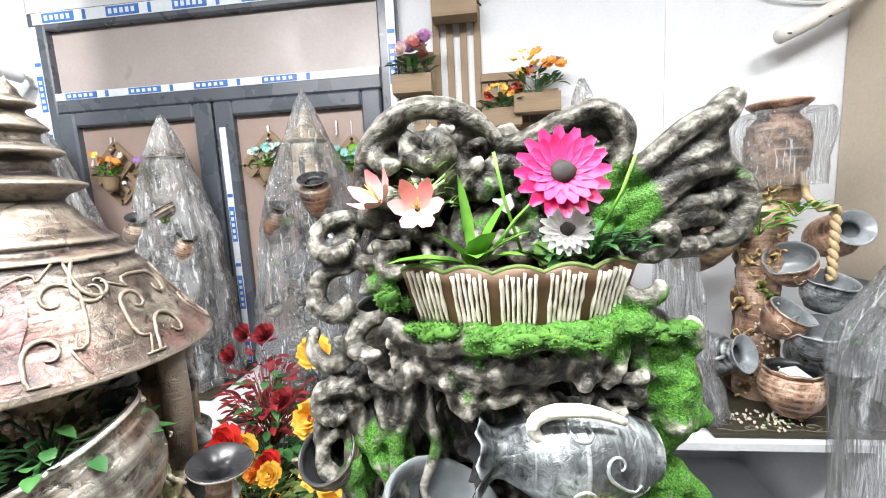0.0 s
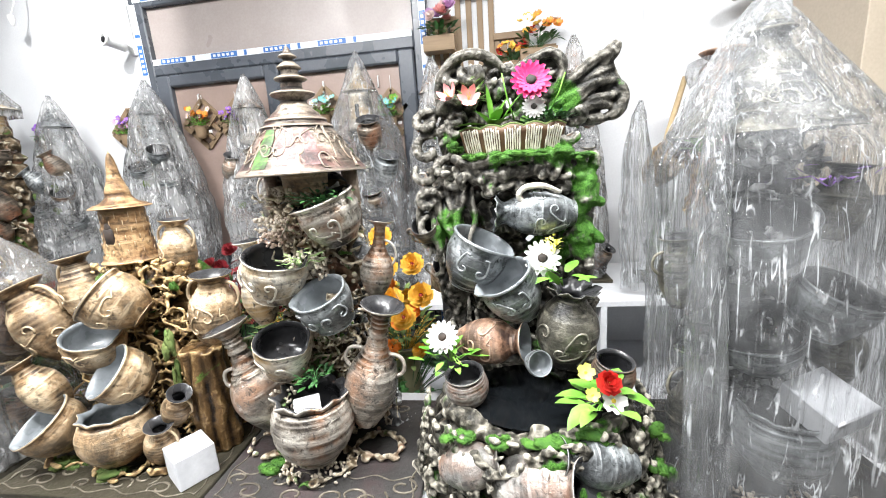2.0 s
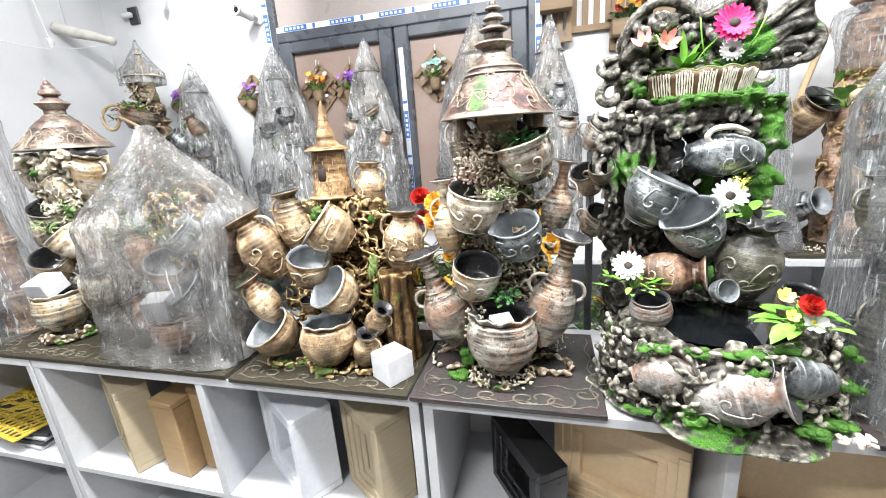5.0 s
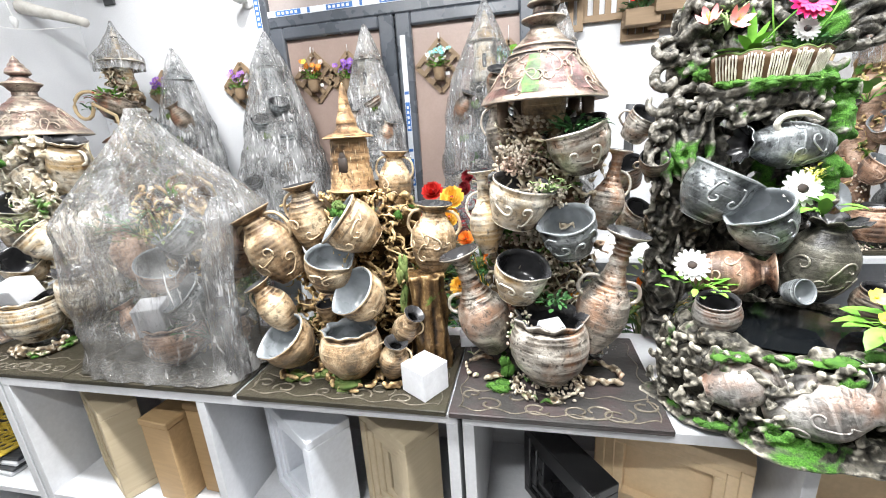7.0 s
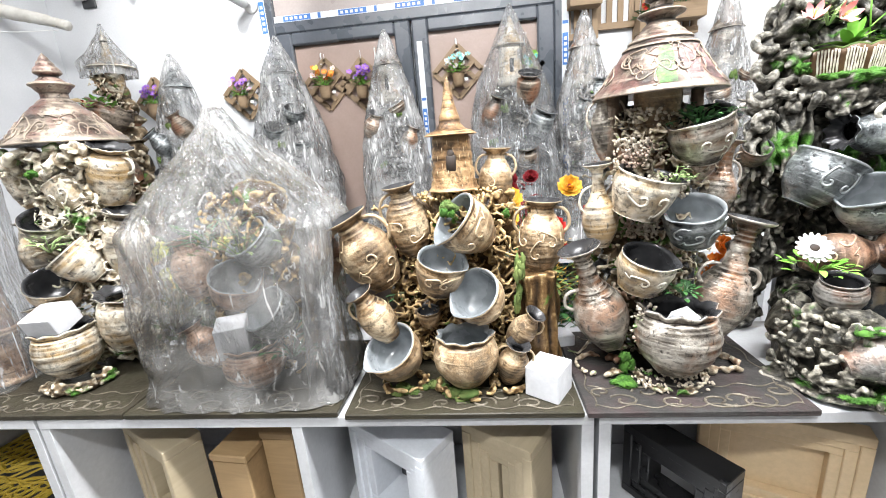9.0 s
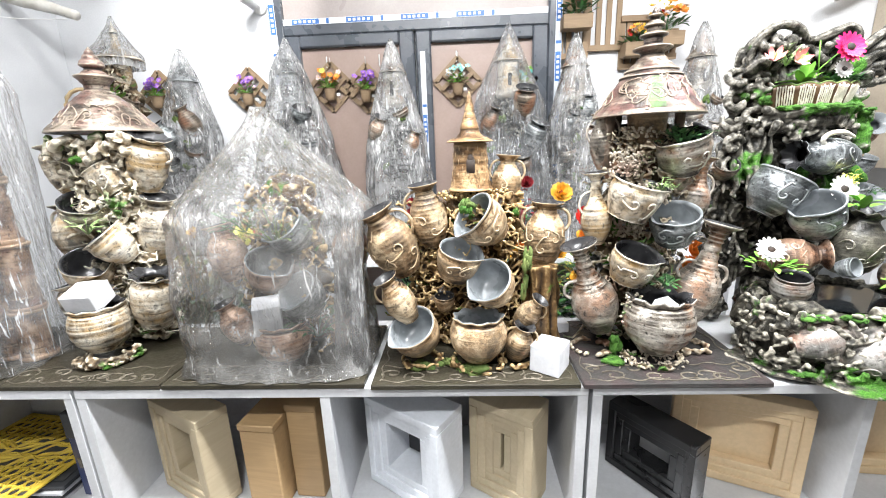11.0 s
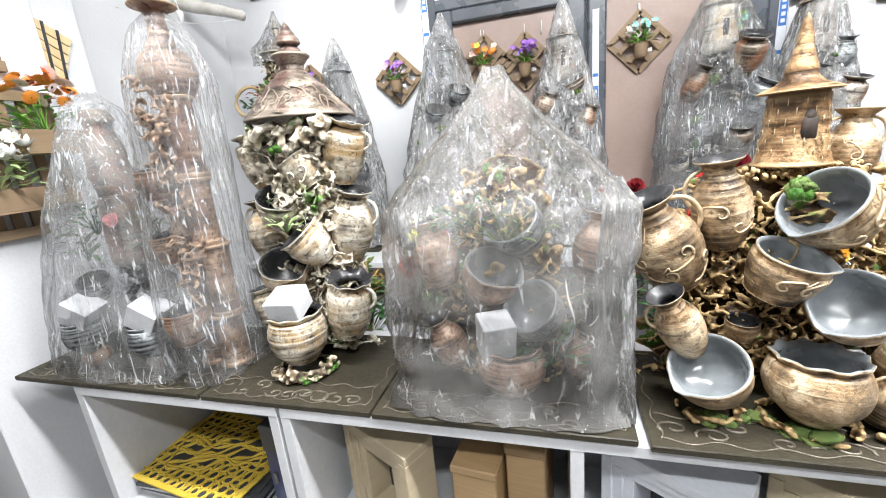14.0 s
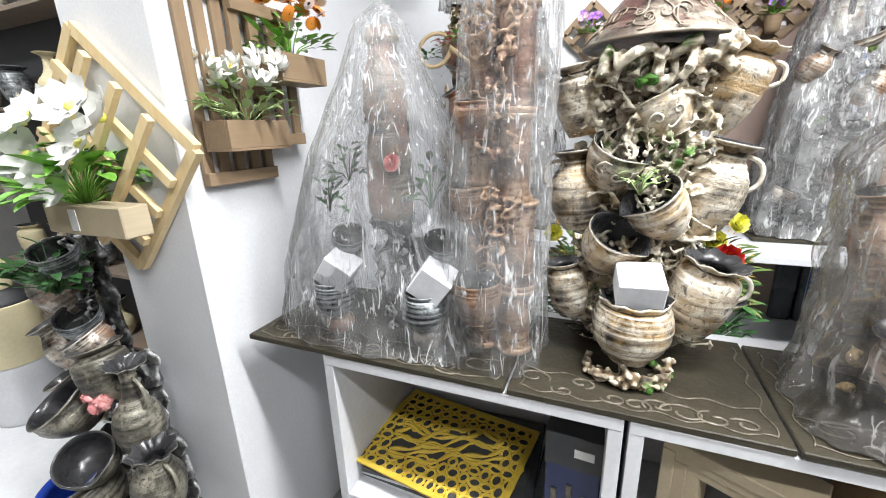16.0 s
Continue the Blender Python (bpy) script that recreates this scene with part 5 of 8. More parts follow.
for i in range(9):
    blob(rb, (-0.095 + 0.014 * i, 0.458, 1.630 + 0.012 * math.sin(0.4 * i)), (0.024, 0.014, 0.034), 0.5, 2.2, 2, rng.uniform(0, 80))
    blob(rb, (0.065 + 0.007 * i, 0.458, 1.632), (0.020, 0.014, 0.026), 0.5, 2.2, 2, rng.uniform(0, 80))
# crown: two arches of roots, with knots inside them
gnarl(rb, ((-0.116, 0.43, 1.585), (-0.120, 0.425, 1.635), (-0.092, 0.42, 1.676), (-0.050, 0.42, 1.690), (-0.005, 0.425, 1.676), (0.025, 0.43, 1.648)), 0.012, rng)
gnarl(rb, ((0.005, 0.44, 1.65), (0.045, 0.43, 1.654), (0.080, 0.42, 1.668), (0.114, 0.42, 1.676), (0.136, 0.42, 1.650), (0.126, 0.425, 1.612)), 0.012, rng)
for q in ((-0.085, 0.425, 1.645, 0.026, 0.5), (-0.045, 0.42, 1.652, 0.026, 2.4), (-0.066, 0.43, 1.605, 0.026, 4.0), (-0.01, 0.43, 1.640, 0.022, 1.2), (0.100, 0.425, 1.642, 0.026, 0.3), (0.058, 0.43, 1.632, 0.020, 3.0), (0.02, 0.44, 1.62, 0.022, 5.2)):
    knot(*q)
# the arm that ends in a horn
for k, (tx, tz) in enumerate(((0.247, 1.672), (0.240, 1.648), (0.252, 1.618), (0.255, 1.592), (0.246, 1.566), (0.230, 1.545), (0.236, 1.630))):
    z0 = 1.605 - 0.009 * k
    gnarl(rb, ((0.125, 0.435, z0), (0.160, 0.43 + 0.008 * (k % 2), z0 + 0.45 * (tz - z0) - 0.008), (0.205, 0.435, z0 + 0.75 * (tz - z0) + 0.006 * (-1) ** k), (tx, 0.452, tz)), 0.0125, rng)
for i in range(60):
    x = rng.uniform(-0.115, 0.13)
    z = rng.uniform(1.54, 1.655 if x < 0.0 or x > 0.06 else 1.635)
    gnarl(rb, wander(rng, (x, 0.448, z), (x + rng.uniform(-0.05, 0.05), 0.444, z + rng.uniform(-0.045, 0.03)), 6, 0.035), rng.uniform(0.008, 0.012), rng, 0.4)
for i in range(10):
    blob(rb, (0.15 + 0.010 * i, 0.458, 1.585 + 0.006 * i * (1 - i / 14)), (0.022, 0.012, 0.022 + 0.002 * i), 0.5, 2.2, 2, rng.uniform(0, 80))
gnarl(rb, ((0.165, 0.45, 1.61), (0.205, 0.448, 1.640), (0.232, 0.448, 1.668), (0.250, 0.452, 1.690)), 0.017, rng)
gnarl(rb, ((0.252, 0.448, 1.615), (0.262, 0.446, 1.585), (0.246, 0.446, 1.552), (0.215, 0.445, 1.545)), 0.012, rng)
# scrolls down the west edge
for q in ((-0.148, 0.425, 1.562, 0.036, 0.4, 1.5), (-0.112, 0.42, 1.553, 0.024, 2.6), (-0.150, 0.415, 1.505, 0.030, 1.2, 1.4), (-0.112, 0.41, 1.508, 0.026, 4.0), (-0.155, 0.41, 1.455, 0.028, 2.4, 1.4), (-0.112, 0.40, 1.462, 0.028, 0.6), (-0.085, 0.41, 1.54, 0.020, 1.0), (-0.155, 0.40, 1.395, 0.028, 0.2, 1.4), (-0.150, 0.395, 1.335, 0.028, 1.8, 1.4), (0.148, 0.405, 1.515, 0.026, 2.0, 1.2), (0.128, 0.40, 1.488, 0.016, 0.5), (0.160, 0.42, 1.555, 0.022, 3.4)):
    knot(*q)


def ledge(x):
    return 0.392 - 0.036 * (1 - ((x - 0.022) / 0.125) ** 2)


# the ledge under the planter and the folds that hang from it
for dz, r in ((1.470, 0.015), (1.452, 0.013), (1.434, 0.012)):
    gnarl(rb, [(x, ledge(x) + 0.02 * (1.47 - dz) / 0.036 + rng.uniform(-0.006, 0.006), dz + rng.uniform(-0.008, 0.008) + 0.9 * (x - 0.022) ** 2) for x in (-0.098, -0.062, -0.03, 0.0, 0.03, 0.062, 0.095, 0.128, 0.15)], r, rng, 0.45)
for i in range(34):
    x = rng.uniform(-0.095, 0.145)
    z = rng.uniform(1.415, 1.462)
    gnarl(rb, wander(rng, (x, ledge(x) + 0.008, z), (x + rng.uniform(-0.05, 0.05), ledge(x) + 0.012, z - rng.uniform(0.0, 0.03)), 5, 0.02), rng.uniform(0.006, 0.010), rng, 0.4)
# roots that run down behind the jug and the bowls
for i in range(15):
    x = -0.165 + 0.0075 * i
    gnarl(rb, wander(rng, (x, 0.405 + rng.uniform(-0.01, 0.01), 1.425), (x + rng.uniform(-0.015, 0.015), 0.398, 1.27 + rng.uniform(-0.02, 0.03)), 6, 0.022), rng.uniform(0.006, 0.010), rng, 0.35)
for i in range(30):
    z = rng.uniform(1.27, 1.47)
    x = rng.uniform(0.145, 0.200)
    gnarl(rb, wander(rng, (x, 0.405 + 0.8 * max(0, x - 0.17), z), (x + rng.uniform(-0.02, 0.03), 0.405, z - rng.uniform(0.02, 0.07)), 5, 0.02), rng.uniform(0.009, 0.015), rng, 0.4)
for i in range(60):
    x, z = rng.uniform(-0.14, 0.19), rng.uniform(1.05, 1.29)
    gnarl(rb, wander(rng, (x, 0.452, z), (x + rng.uniform(-0.03, 0.03), 0.452, z - rng.uniform(0.02, 0.09)), 5, 0.02), rng.uniform(0.005, 0.010), rng, 0.4)
rb.transform(e.matrix_basis.inverted())
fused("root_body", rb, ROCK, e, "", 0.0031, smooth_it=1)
# lower basin: a ring of stones that runs down to a spreading foot
lb = bmesh.new()
for i in range(40):
    a = 6.2832 * i / 40
    blob(lb, (0.05 + 0.165 * math.cos(a), 0.255 + 0.125 * math.sin(a), 1.005 + rng.uniform(-0.012, 0.012)), (0.022, 0.018, 0.020), 0.5, 2.2, 2, rng.uniform(0, 80))
for i in range(20):
    a = 6.2832 * i / 20
    blob(lb, (0.04 + 0.165 * math.cos(a), 0.255 + 0.115 * math.sin(a), 0.935 + rng.uniform(-0.02, 0.02)), (0.044, 0.040, 0.066), 0.3, 2.0, 2, rng.uniform(0, 80))
for i in range(60):
    a = -PI + PI * i / 59
    k = 0.235 + 0.022 * math.sin(3.4 * a + 0.5) + 0.012 * math.sin(9 * a)
    blob(lb, (0.06 + k * math.cos(a) * 0.95, 0.235 + k * 0.70 * math.sin(a), 0.863), (0.03, 0.026, 0.009), 0.3, 2.2, 2, rng.uniform(0, 80))
    blob(lb, (0.06 + 0.8 * k * math.cos(a), 0.235 + 0.58 * k * math.sin(a), 0.868), (0.04, 0.036, 0.016), 0.4, 2.2, 2, rng.uniform(0, 80))
# root-shaped stones heaped on the rim, the sides and the foot
for i in range(360):
    a, t = rng.uniform(-PI, 0.25), rng.random()
    k = 1.0 + 0.16 * t
    p = Vector((0.048 + 0.204 * k * math.cos(a), 0.252 + 0.158 * k * math.sin(a), 1.024 - 0.14 * t))
    w = rng.uniform(0, 6.28)
    q = p + 0.022 * Vector((math.cos(w) * math.sin(a), -math.cos(w) * math.cos(a), math.sin(w) * 0.8))
    gnarl(lb, (p, p.lerp(q, 0.5) + 0.004 * Vector((math.cos(a), math.sin(a), 0.5)), q), rng.uniform(0.0045, 0.0075), rng, 0.3, 5, 4)
for i in range(130):
    a, k = rng.uniform(-PI, 0), rng.uniform(0.165, 0.242)
    p = Vector((0.06 + k * math.cos(a), 0.235 + 0.66 * k * math.sin(a), 0.880 + 0.1 * (0.24 - k)))
    q = p + Vector((rng.uniform(-0.02, 0.02), rng.uniform(-0.014, 0.014), rng.uniform(-0.002, 0.004)))
    gnarl(lb, (p, p.lerp(q, 0.5) + Vector((0, 0, 0.003)), q), rng.uniform(0.0035, 0.0055), rng, 0.3, 5, 4)
lb.transform(e.matrix_basis.inverted())
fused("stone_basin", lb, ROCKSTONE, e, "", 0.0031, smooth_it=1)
wt = bmesh.new()
wt.faces.new([wt.verts.new((0.05 - 0.05 + 0.15 * math.cos(6.2832 * k / 32), -0.045 + 0.115 * math.sin(6.2832 * k / 32), 0.168)) for k in range(32)])
part("water", wt, WATER, e, "still black water", smooth=False)
pot(e, "jug", "jug", 0.076, 0.378, 1.360, 0.094, 8, -86, 0, STEEL, INNERDARK, 0.05, ribs=False, relief=3, tall=1.14)
hb = bmesh.new()
gnarl(hb, ((0.116, 0.352, 1.405), (0.085, 0.346, 1.418), (0.052, 0.346, 1.417), (0.037, 0.348, 1.403), (0.046, 0.350, 1.389), (0.070, 0.350, 1.385)), 0.0062, rng, 0.1)
hb.transform(e.matrix_basis.inverted())
part("handle", hb, SILVER, e, "pale looped jug handle")
pot(e, "bowl", "bowl", -0.064, 0.352, 1.262, 0.130, 6, 26, 0, STEEL, INNER, 0, 5.9, False, relief=1, tall=1.5)
pot(e, "bowl", "bowl", 0.022, 0.305, 1.203, 0.120, 14, -26, 0, STEEL, INNER, 0, 3.4, False, relief=1, tall=1.5)
pot(e, "vase", "jug", 0.122, 0.300, 1.135, 0.122, 4, 6, 0, BRONZE, INNERDARK, 0.06, None, False, relief=2, tall=0.86)
pot(e, "jar", "jug", -0.035, 0.300, 1.11, 0.095, 20, 82, 0, COPPER, INNER, ribs=False, relief=2, tall=0.95)
pot(e, "pot_mouth", "kettle", -0.078, 0.225, 1.045, 0.085, 10, -6, 0, RUSTY, INNERDARK)
pot(e, "pot_mouth", "kettle", 0.195, 0.245, 1.062, 0.080, 10, 6, 0, EARTH, INNERDARK)
pot(e, "jar", "jug", 0.040, 0.105, 0.940, 0.116, 26, 66, 0, RUSTY, INNERDARK, ribs=False, relief=1, tall=0.9)
pot(e, "jar", "jug", 0.145, 0.120, 0.978, 0.080, 12, -74, 0, STEEL, INNERDARK, ribs=False, tall=1.05)
pot(e, "jar", "jug", -0.070, 0.130, 0.955, 0.080, 12, 70, 0, RUSTY, INNERDARK, ribs=False, tall=0.95)
pot(e, "funnel", "cup", 0.055, 0.235, 1.095, 0.050, 70, 0, 20, STEEL, INNER)
pot(e, "cup", "cup", -0.165, 0.40, 1.33, 0.065, 40, -10, 0, EARTH, INNERDARK, handles=((PI, 0.8, 0.3),))
# scalloped planter: a bowed brown trough with panels of pale bark strips
PX0, PX1, PZ0, PZ1 = -0.128, 0.086, 0.634, 0.684


def trough(u, v, out=0.0):
    """A point of the planter's front: u along it, v up it."""
    x = PX0 + (PX1 - PX0) * u
    x += (0.5 - u) * 0.024 * (1 - v)
    return (x, 0.098 - 0.034 * (1 - (2 * u - 1) ** 2) - 0.010 * v - out, PZ0 + (PZ1 - PZ0) * v)


N = 5


def scallop(u):
    return 0.006 * abs(math.sin(PI * N * u)) + 0.002


bm = bmesh.new()
rows = []
for j in range(5):
    row = []
    for i in range(51):
        x, y, z = trough(i / 50, j / 4)
        row.append((bm.verts.new((x, y, z + scallop(i / 50) * j / 4)), bm.verts.new((x, y + 0.007, z + scallop(i / 50) * j / 4))))
    rows.append(row)
for a, b in zip(rows, rows[1:]):
    for i in range(50):
        bm.faces.new([a[i][0], a[i + 1][0], b[i + 1][0], b[i][0]])
        bm.faces.new([a[i + 1][1], a[i][1], b[i][1], b[i + 1][1]])
for i in range(50):
    bm.faces.new([rows[4][i][0], rows[4][i + 1][0], rows[4][i + 1][1], rows[4][i][1]])
planter = part("planter", bm, PLANTER, e, "bark-strip planter with a scalloped rim")
part("soil", boxes((PX0 + 0.014, PX1 - 0.014, 0.092, 0.150, PZ0, PZ1 - 0.006), bevel=0.003), EARTH, planter, smooth=False)
for k in range(N):
    bm = bmesh.new()
    for j in range(7):
        u = (k + 0.10 + 0.80 * (j + 0.5) / 7) / N
        ph, top = rng.uniform(0, 6.28), rng.uniform(0.90, 1.0)
        line = []
        for q in range(8):
            v = 0.04 + top * 0.96 * q / 7
            x, y, z = trough(u + 0.0032 * math.sin(1.3 * q + ph) / N * 2.2, v, 0.0012)
            line.append((x, y, z + scallop(u) * 0.6 * v))
        tube(bm, line, [0.0021 * rng.uniform(0.55, 1.15) for q in range(8)], 5)
    part("bark_strip", bm, BARKSTRIP, planter, kind="stuff")
rm = bmesh.new()
tube(rm, [(p[0], p[1] + 0.002, p[2] + scallop(k / 60) + 0.001) for k, p in ((k, trough(k / 60, 1.0)) for k in range(61))], 0.0024, 6)
part("rim", rm, MOSSDIM, planter)
tufts(e, ((-0.05, 0.366, 1.482, 0.030, 0.007), (-0.01, 0.356, 1.482, 0.034, 0.008), (0.03, 0.352, 1.482, 0.034, 0.008), (0.07, 0.356, 1.482, 0.034, 0.008), (0.11, 0.372, 1.484, 0.03, 0.008), (0.160, 0.394, 1.472, 0.030, 0.008), (-0.085, 0.395, 1.505, 0.02, 0.010)), MOSS, 11, 0.008)
tufts(e, ((-0.01, 0.115, 1.018, 0.03, 0.007), (0.07, 0.115, 1.018, 0.045, 0.007), (0.13, 0.13, 1.02, 0.04, 0.008), (-0.09, 0.13, 1.012, 0.03, 0.007), (0.250, 0.17, 1.0, 0.022, 0.012), (0.258, 0.16, 0.94, 0.02, 0.014), (-0.12, 0.105, 0.886, 0.026, 0.005), (0.17, 0.085, 0.890, 0.034, 0.006), (0.21, 0.11, 0.888, 0.03, 0.006)), MOSS, 12, 0.008)
pebbles(e, ((0.235, 0.085, 0.876, 0.030, 0.010),), GRAVEL, 9, 0.006, 26)


def frond(root, way, length, width, droop, mat):
    lf = bmesh.new()
    leaf_into(lf, root, way, length, width, droop)
    lf.transform(e.matrix_basis.inverted())
    part("leaf", lf, mat, e)


for way, length, width, droop in (((-1.0, -0.15, 0.35), 0.085, 0.026, 0.25), ((-0.12, -0.1, 1), 0.085, 0.018, 0.0), ((0.35, -0.45, 0.9), 0.062, 0.030, 0.3), ((0.75, -0.4, 0.45), 0.058, 0.026, 0.25), ((0.1, -0.6, 0.7), 0.050, 0.026, 0.5), ((-0.55, -0.3, 0.75), 0.060, 0.022, 0.2), ((0.9, 0.0, 0.75), 0.070, 0.020, 0.2), ((0.5, 0.2, 1.0), 0.075, 0.020, 0.1), ((-0.8, 0.1, 0.15), 0.062, 0.022, 0.2)):
    frond((-0.010, 0.385, 1.538), way, length, width, droop, LEAF)
for k in range(8):
    frond((0.055 + 0.008 * (k % 3), 0.392, 1.535), (math.cos(0.8 * k), -0.3 + 0.1 * k, 0.4 + 0.12 * k), 0.042, 0.020, 0.35, LEAFDARK if k % 3 else LEAF)
foliage(e, "fern", -0.055, 0.390, 1.585, 0.030, 0.065, 44, LEAFPALE, 0.014, 9, 0.02)
foliage(e, "greenery", 0.10, 0.40, 1.535, 0.05, 0.045, 60, LEAFDARK, 0.020, 14, 0.02)
st = bmesh.new()
tube(st, [(0.0, 0.395, 1.54), (0.03, 0.385, 1.58), (0.062, 0.378, 1.612)], 0.0016, 5)
tube(st, [(0.10, 0.40, 1.55), (0.125, 0.395, 1.60), (0.135, 0.39, 1.632)], 0.0016, 5)
tube(st, [(0.035, 0.395, 1.55), (0.020, 0.385, 1.60), (0.012, 0.38, 1.64)], 0.0016, 5)
st.transform(e.matrix_basis.inverted())
part("stem", st, LEAF, e)
foliage(e, "leaves", 0.115, 0.30, 1.225, 0.030, 0.05, 10, LEAF, 0.045, 10)
foliage(e, "sprig", 0.100, 0.32, 1.285, 0.014, 0.050, 34, YELLOW, 0.012, 11)
foliage(e, "leaves", 0.16, 0.155, 1.055, 0.050, 0.035, 16, LEAF, 0.050, 12)
foliage(e, "leaves", -0.11, 0.25, 1.09, 0.06, 0.045, 26, LEAF, 0.028, 13)
blossom(e, "daisy", 0.066, 0.360, 1.618, 0.040, PINK, SEED, 72, 4, "hot pink cloth daisy")
blossom(e, "daisy", 0.072, 0.372, 1.570, 0.024, WHITE, SEED, 72, 0, "white cloth daisy")
blossom(e, "lily", -0.054, 0.358, 1.594, 0.028, ROSE, STAMEN, 74, 6, "pink cloth lily")
blossom(e, "lily", -0.092, 0.380, 1.602, 0.028, ROSE, STAMEN, 50, -30, "pink cloth lily")
blossom(e, "daisy", 0.077, 0.312, 1.279, 0.037, WHITE, SEED, 70, 0, "white cloth daisy")
blossom(e, "daisy", -0.123, 0.25, 1.142, 0.034, WHITE, SEED, 55, -10, "white cloth daisy")
blossom(e, "rose", 0.164, 0.155, 1.100, 0.022, RED, STAMEN, 50, 0, "red cloth flower")
blossom(e, "small", 0.172, 0.15, 1.072, 0.022, WHITE, STAMEN, 60, 0)
blossom(e, "small", 0.130, 0.165, 1.115, 0.016, YELLOW, STAMEN, 50, 0)
blossom(e, "small", 0.138, 0.15, 1.082, 0.013, YELLOW, STAMEN, 50, 0)

# silver-white roofed fountain
a2 = fountain(-1.89, 0.30, 0.849, "cream and silver clay fountain with a bell roof and stacked jugs")
board(a2, -2.105, -1.655, 0.118, 0.458, 0.8494, BOARD, 14)
core(a2, "backing", -1.89, 0.43, 0.866, 1.47, 0.25, 0.26, 0.08, ROCKCREAM, 32, 40, 60, 0.005)
core(a2, "stone_body", -1.89, 0.395, 0.866, 1.46, 0.20, 0.22, 0.09, ROCKCREAM, 31, 55, 90, 0.0042, size=0.012)
core(a2, "creeper", -1.89, 0.375, 0.90, 1.46, 0.22, 0.24, 0.07, ROCKCREAM, 36, 110, 70, 0.0042, size=0.010)
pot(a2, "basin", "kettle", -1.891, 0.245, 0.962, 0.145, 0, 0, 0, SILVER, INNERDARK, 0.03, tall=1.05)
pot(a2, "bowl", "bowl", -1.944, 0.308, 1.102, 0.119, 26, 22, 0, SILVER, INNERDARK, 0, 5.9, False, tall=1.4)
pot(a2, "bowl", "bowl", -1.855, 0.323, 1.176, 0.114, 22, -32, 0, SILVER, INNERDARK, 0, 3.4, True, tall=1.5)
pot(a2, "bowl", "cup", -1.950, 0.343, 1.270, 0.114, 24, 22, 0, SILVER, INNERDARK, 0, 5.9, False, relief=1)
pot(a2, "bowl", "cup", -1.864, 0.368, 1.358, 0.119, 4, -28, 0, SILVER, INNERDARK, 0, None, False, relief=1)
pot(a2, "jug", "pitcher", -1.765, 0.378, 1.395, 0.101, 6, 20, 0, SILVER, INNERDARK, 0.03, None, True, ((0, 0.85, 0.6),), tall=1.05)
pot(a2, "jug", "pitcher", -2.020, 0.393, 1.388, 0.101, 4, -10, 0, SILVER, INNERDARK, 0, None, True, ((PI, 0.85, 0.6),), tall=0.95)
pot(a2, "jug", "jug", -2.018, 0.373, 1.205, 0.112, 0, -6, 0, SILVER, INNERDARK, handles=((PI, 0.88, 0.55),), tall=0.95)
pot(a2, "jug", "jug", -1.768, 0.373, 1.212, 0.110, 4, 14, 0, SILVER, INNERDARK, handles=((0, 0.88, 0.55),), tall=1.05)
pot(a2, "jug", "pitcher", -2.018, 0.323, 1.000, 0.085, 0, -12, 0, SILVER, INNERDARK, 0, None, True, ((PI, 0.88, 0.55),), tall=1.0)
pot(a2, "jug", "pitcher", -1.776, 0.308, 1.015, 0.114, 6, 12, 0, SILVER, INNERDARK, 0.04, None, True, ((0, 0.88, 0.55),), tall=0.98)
roof(a2, -1.892, 0.412, 1.488, 0.130, ((0, 0.020), (0.10, 0.008), (0.128, 0.0), (0.133, 0.007), (0.100, 0.042), (0.068, 0.080), (0.040, 0.106), (0.028, 0.120), (0.034, 0.135), (0.046, 0.150), (0.030, 0.158), (0.020, 0.170), (0.030, 0.180), (0.024, 0.190), (0.018, 0.200), (0.008, 0.216), (0, 0.228)), 9)
pebbles(a2, ((-1.90, 0.35, 1.20, 0.06, 0.12), (-1.90, 0.355, 1.05, 0.06, 0.06), (-1.90, 0.36, 1.36, 0.06, 0.08)), GRAVEL, 16, 0.006, 60)
cl = bmesh.new()
for k in range(10):
    cx = -1.99 + 0.022 * k
    tube(cl, wander(rng, (cx, 0.315, 1.43 + 0.02 * math.sin(k)), (cx + 0.03, 0.315, 1.475), 7, 0.03), 0.011, 7)
cl.transform(a2.matrix_basis.inverted())
fused("branch_ring", cl, ROCKCREAM, a2, "", 0.004)
cl = bmesh.new()
for k in range(16):
    aa = -2.9 + 2.7 * k / 15
    tube(cl, wander(rng, (-1.89 + 0.062 * math.cos(aa), 0.245 + 0.05 * math.sin(aa), 0.870), (-1.89 + 0.07 * math.cos(aa + 0.45), 0.245 + 0.058 * math.sin(aa + 0.45), 0.890), 6, 0.025), 0.0065, 7)
cl.transform(a2.matrix_basis.inverted())
foot_ring(a2, -1.895, 0.250, 0.872, 0.078, ROCKWARM, 201, 0.008)
fused("root_foot", cl, ROCKWARM, a2, "", 0.004)
tufts(a2, ((-1.86, 0.195, 0.876, 0.02, 0.012), (-1.90, 0.31, 1.42, 0.025, 0.012)), MOSS, 17, 0.006)
foliage(a2, "greenery", -1.90, 0.285, 1.22, 0.04, 0.06, 26, LEAFPALE, 0.018, 18)
foam_cube(-1.889, 0.235, 1.035, 0.078, 6, 18, h=0.055)

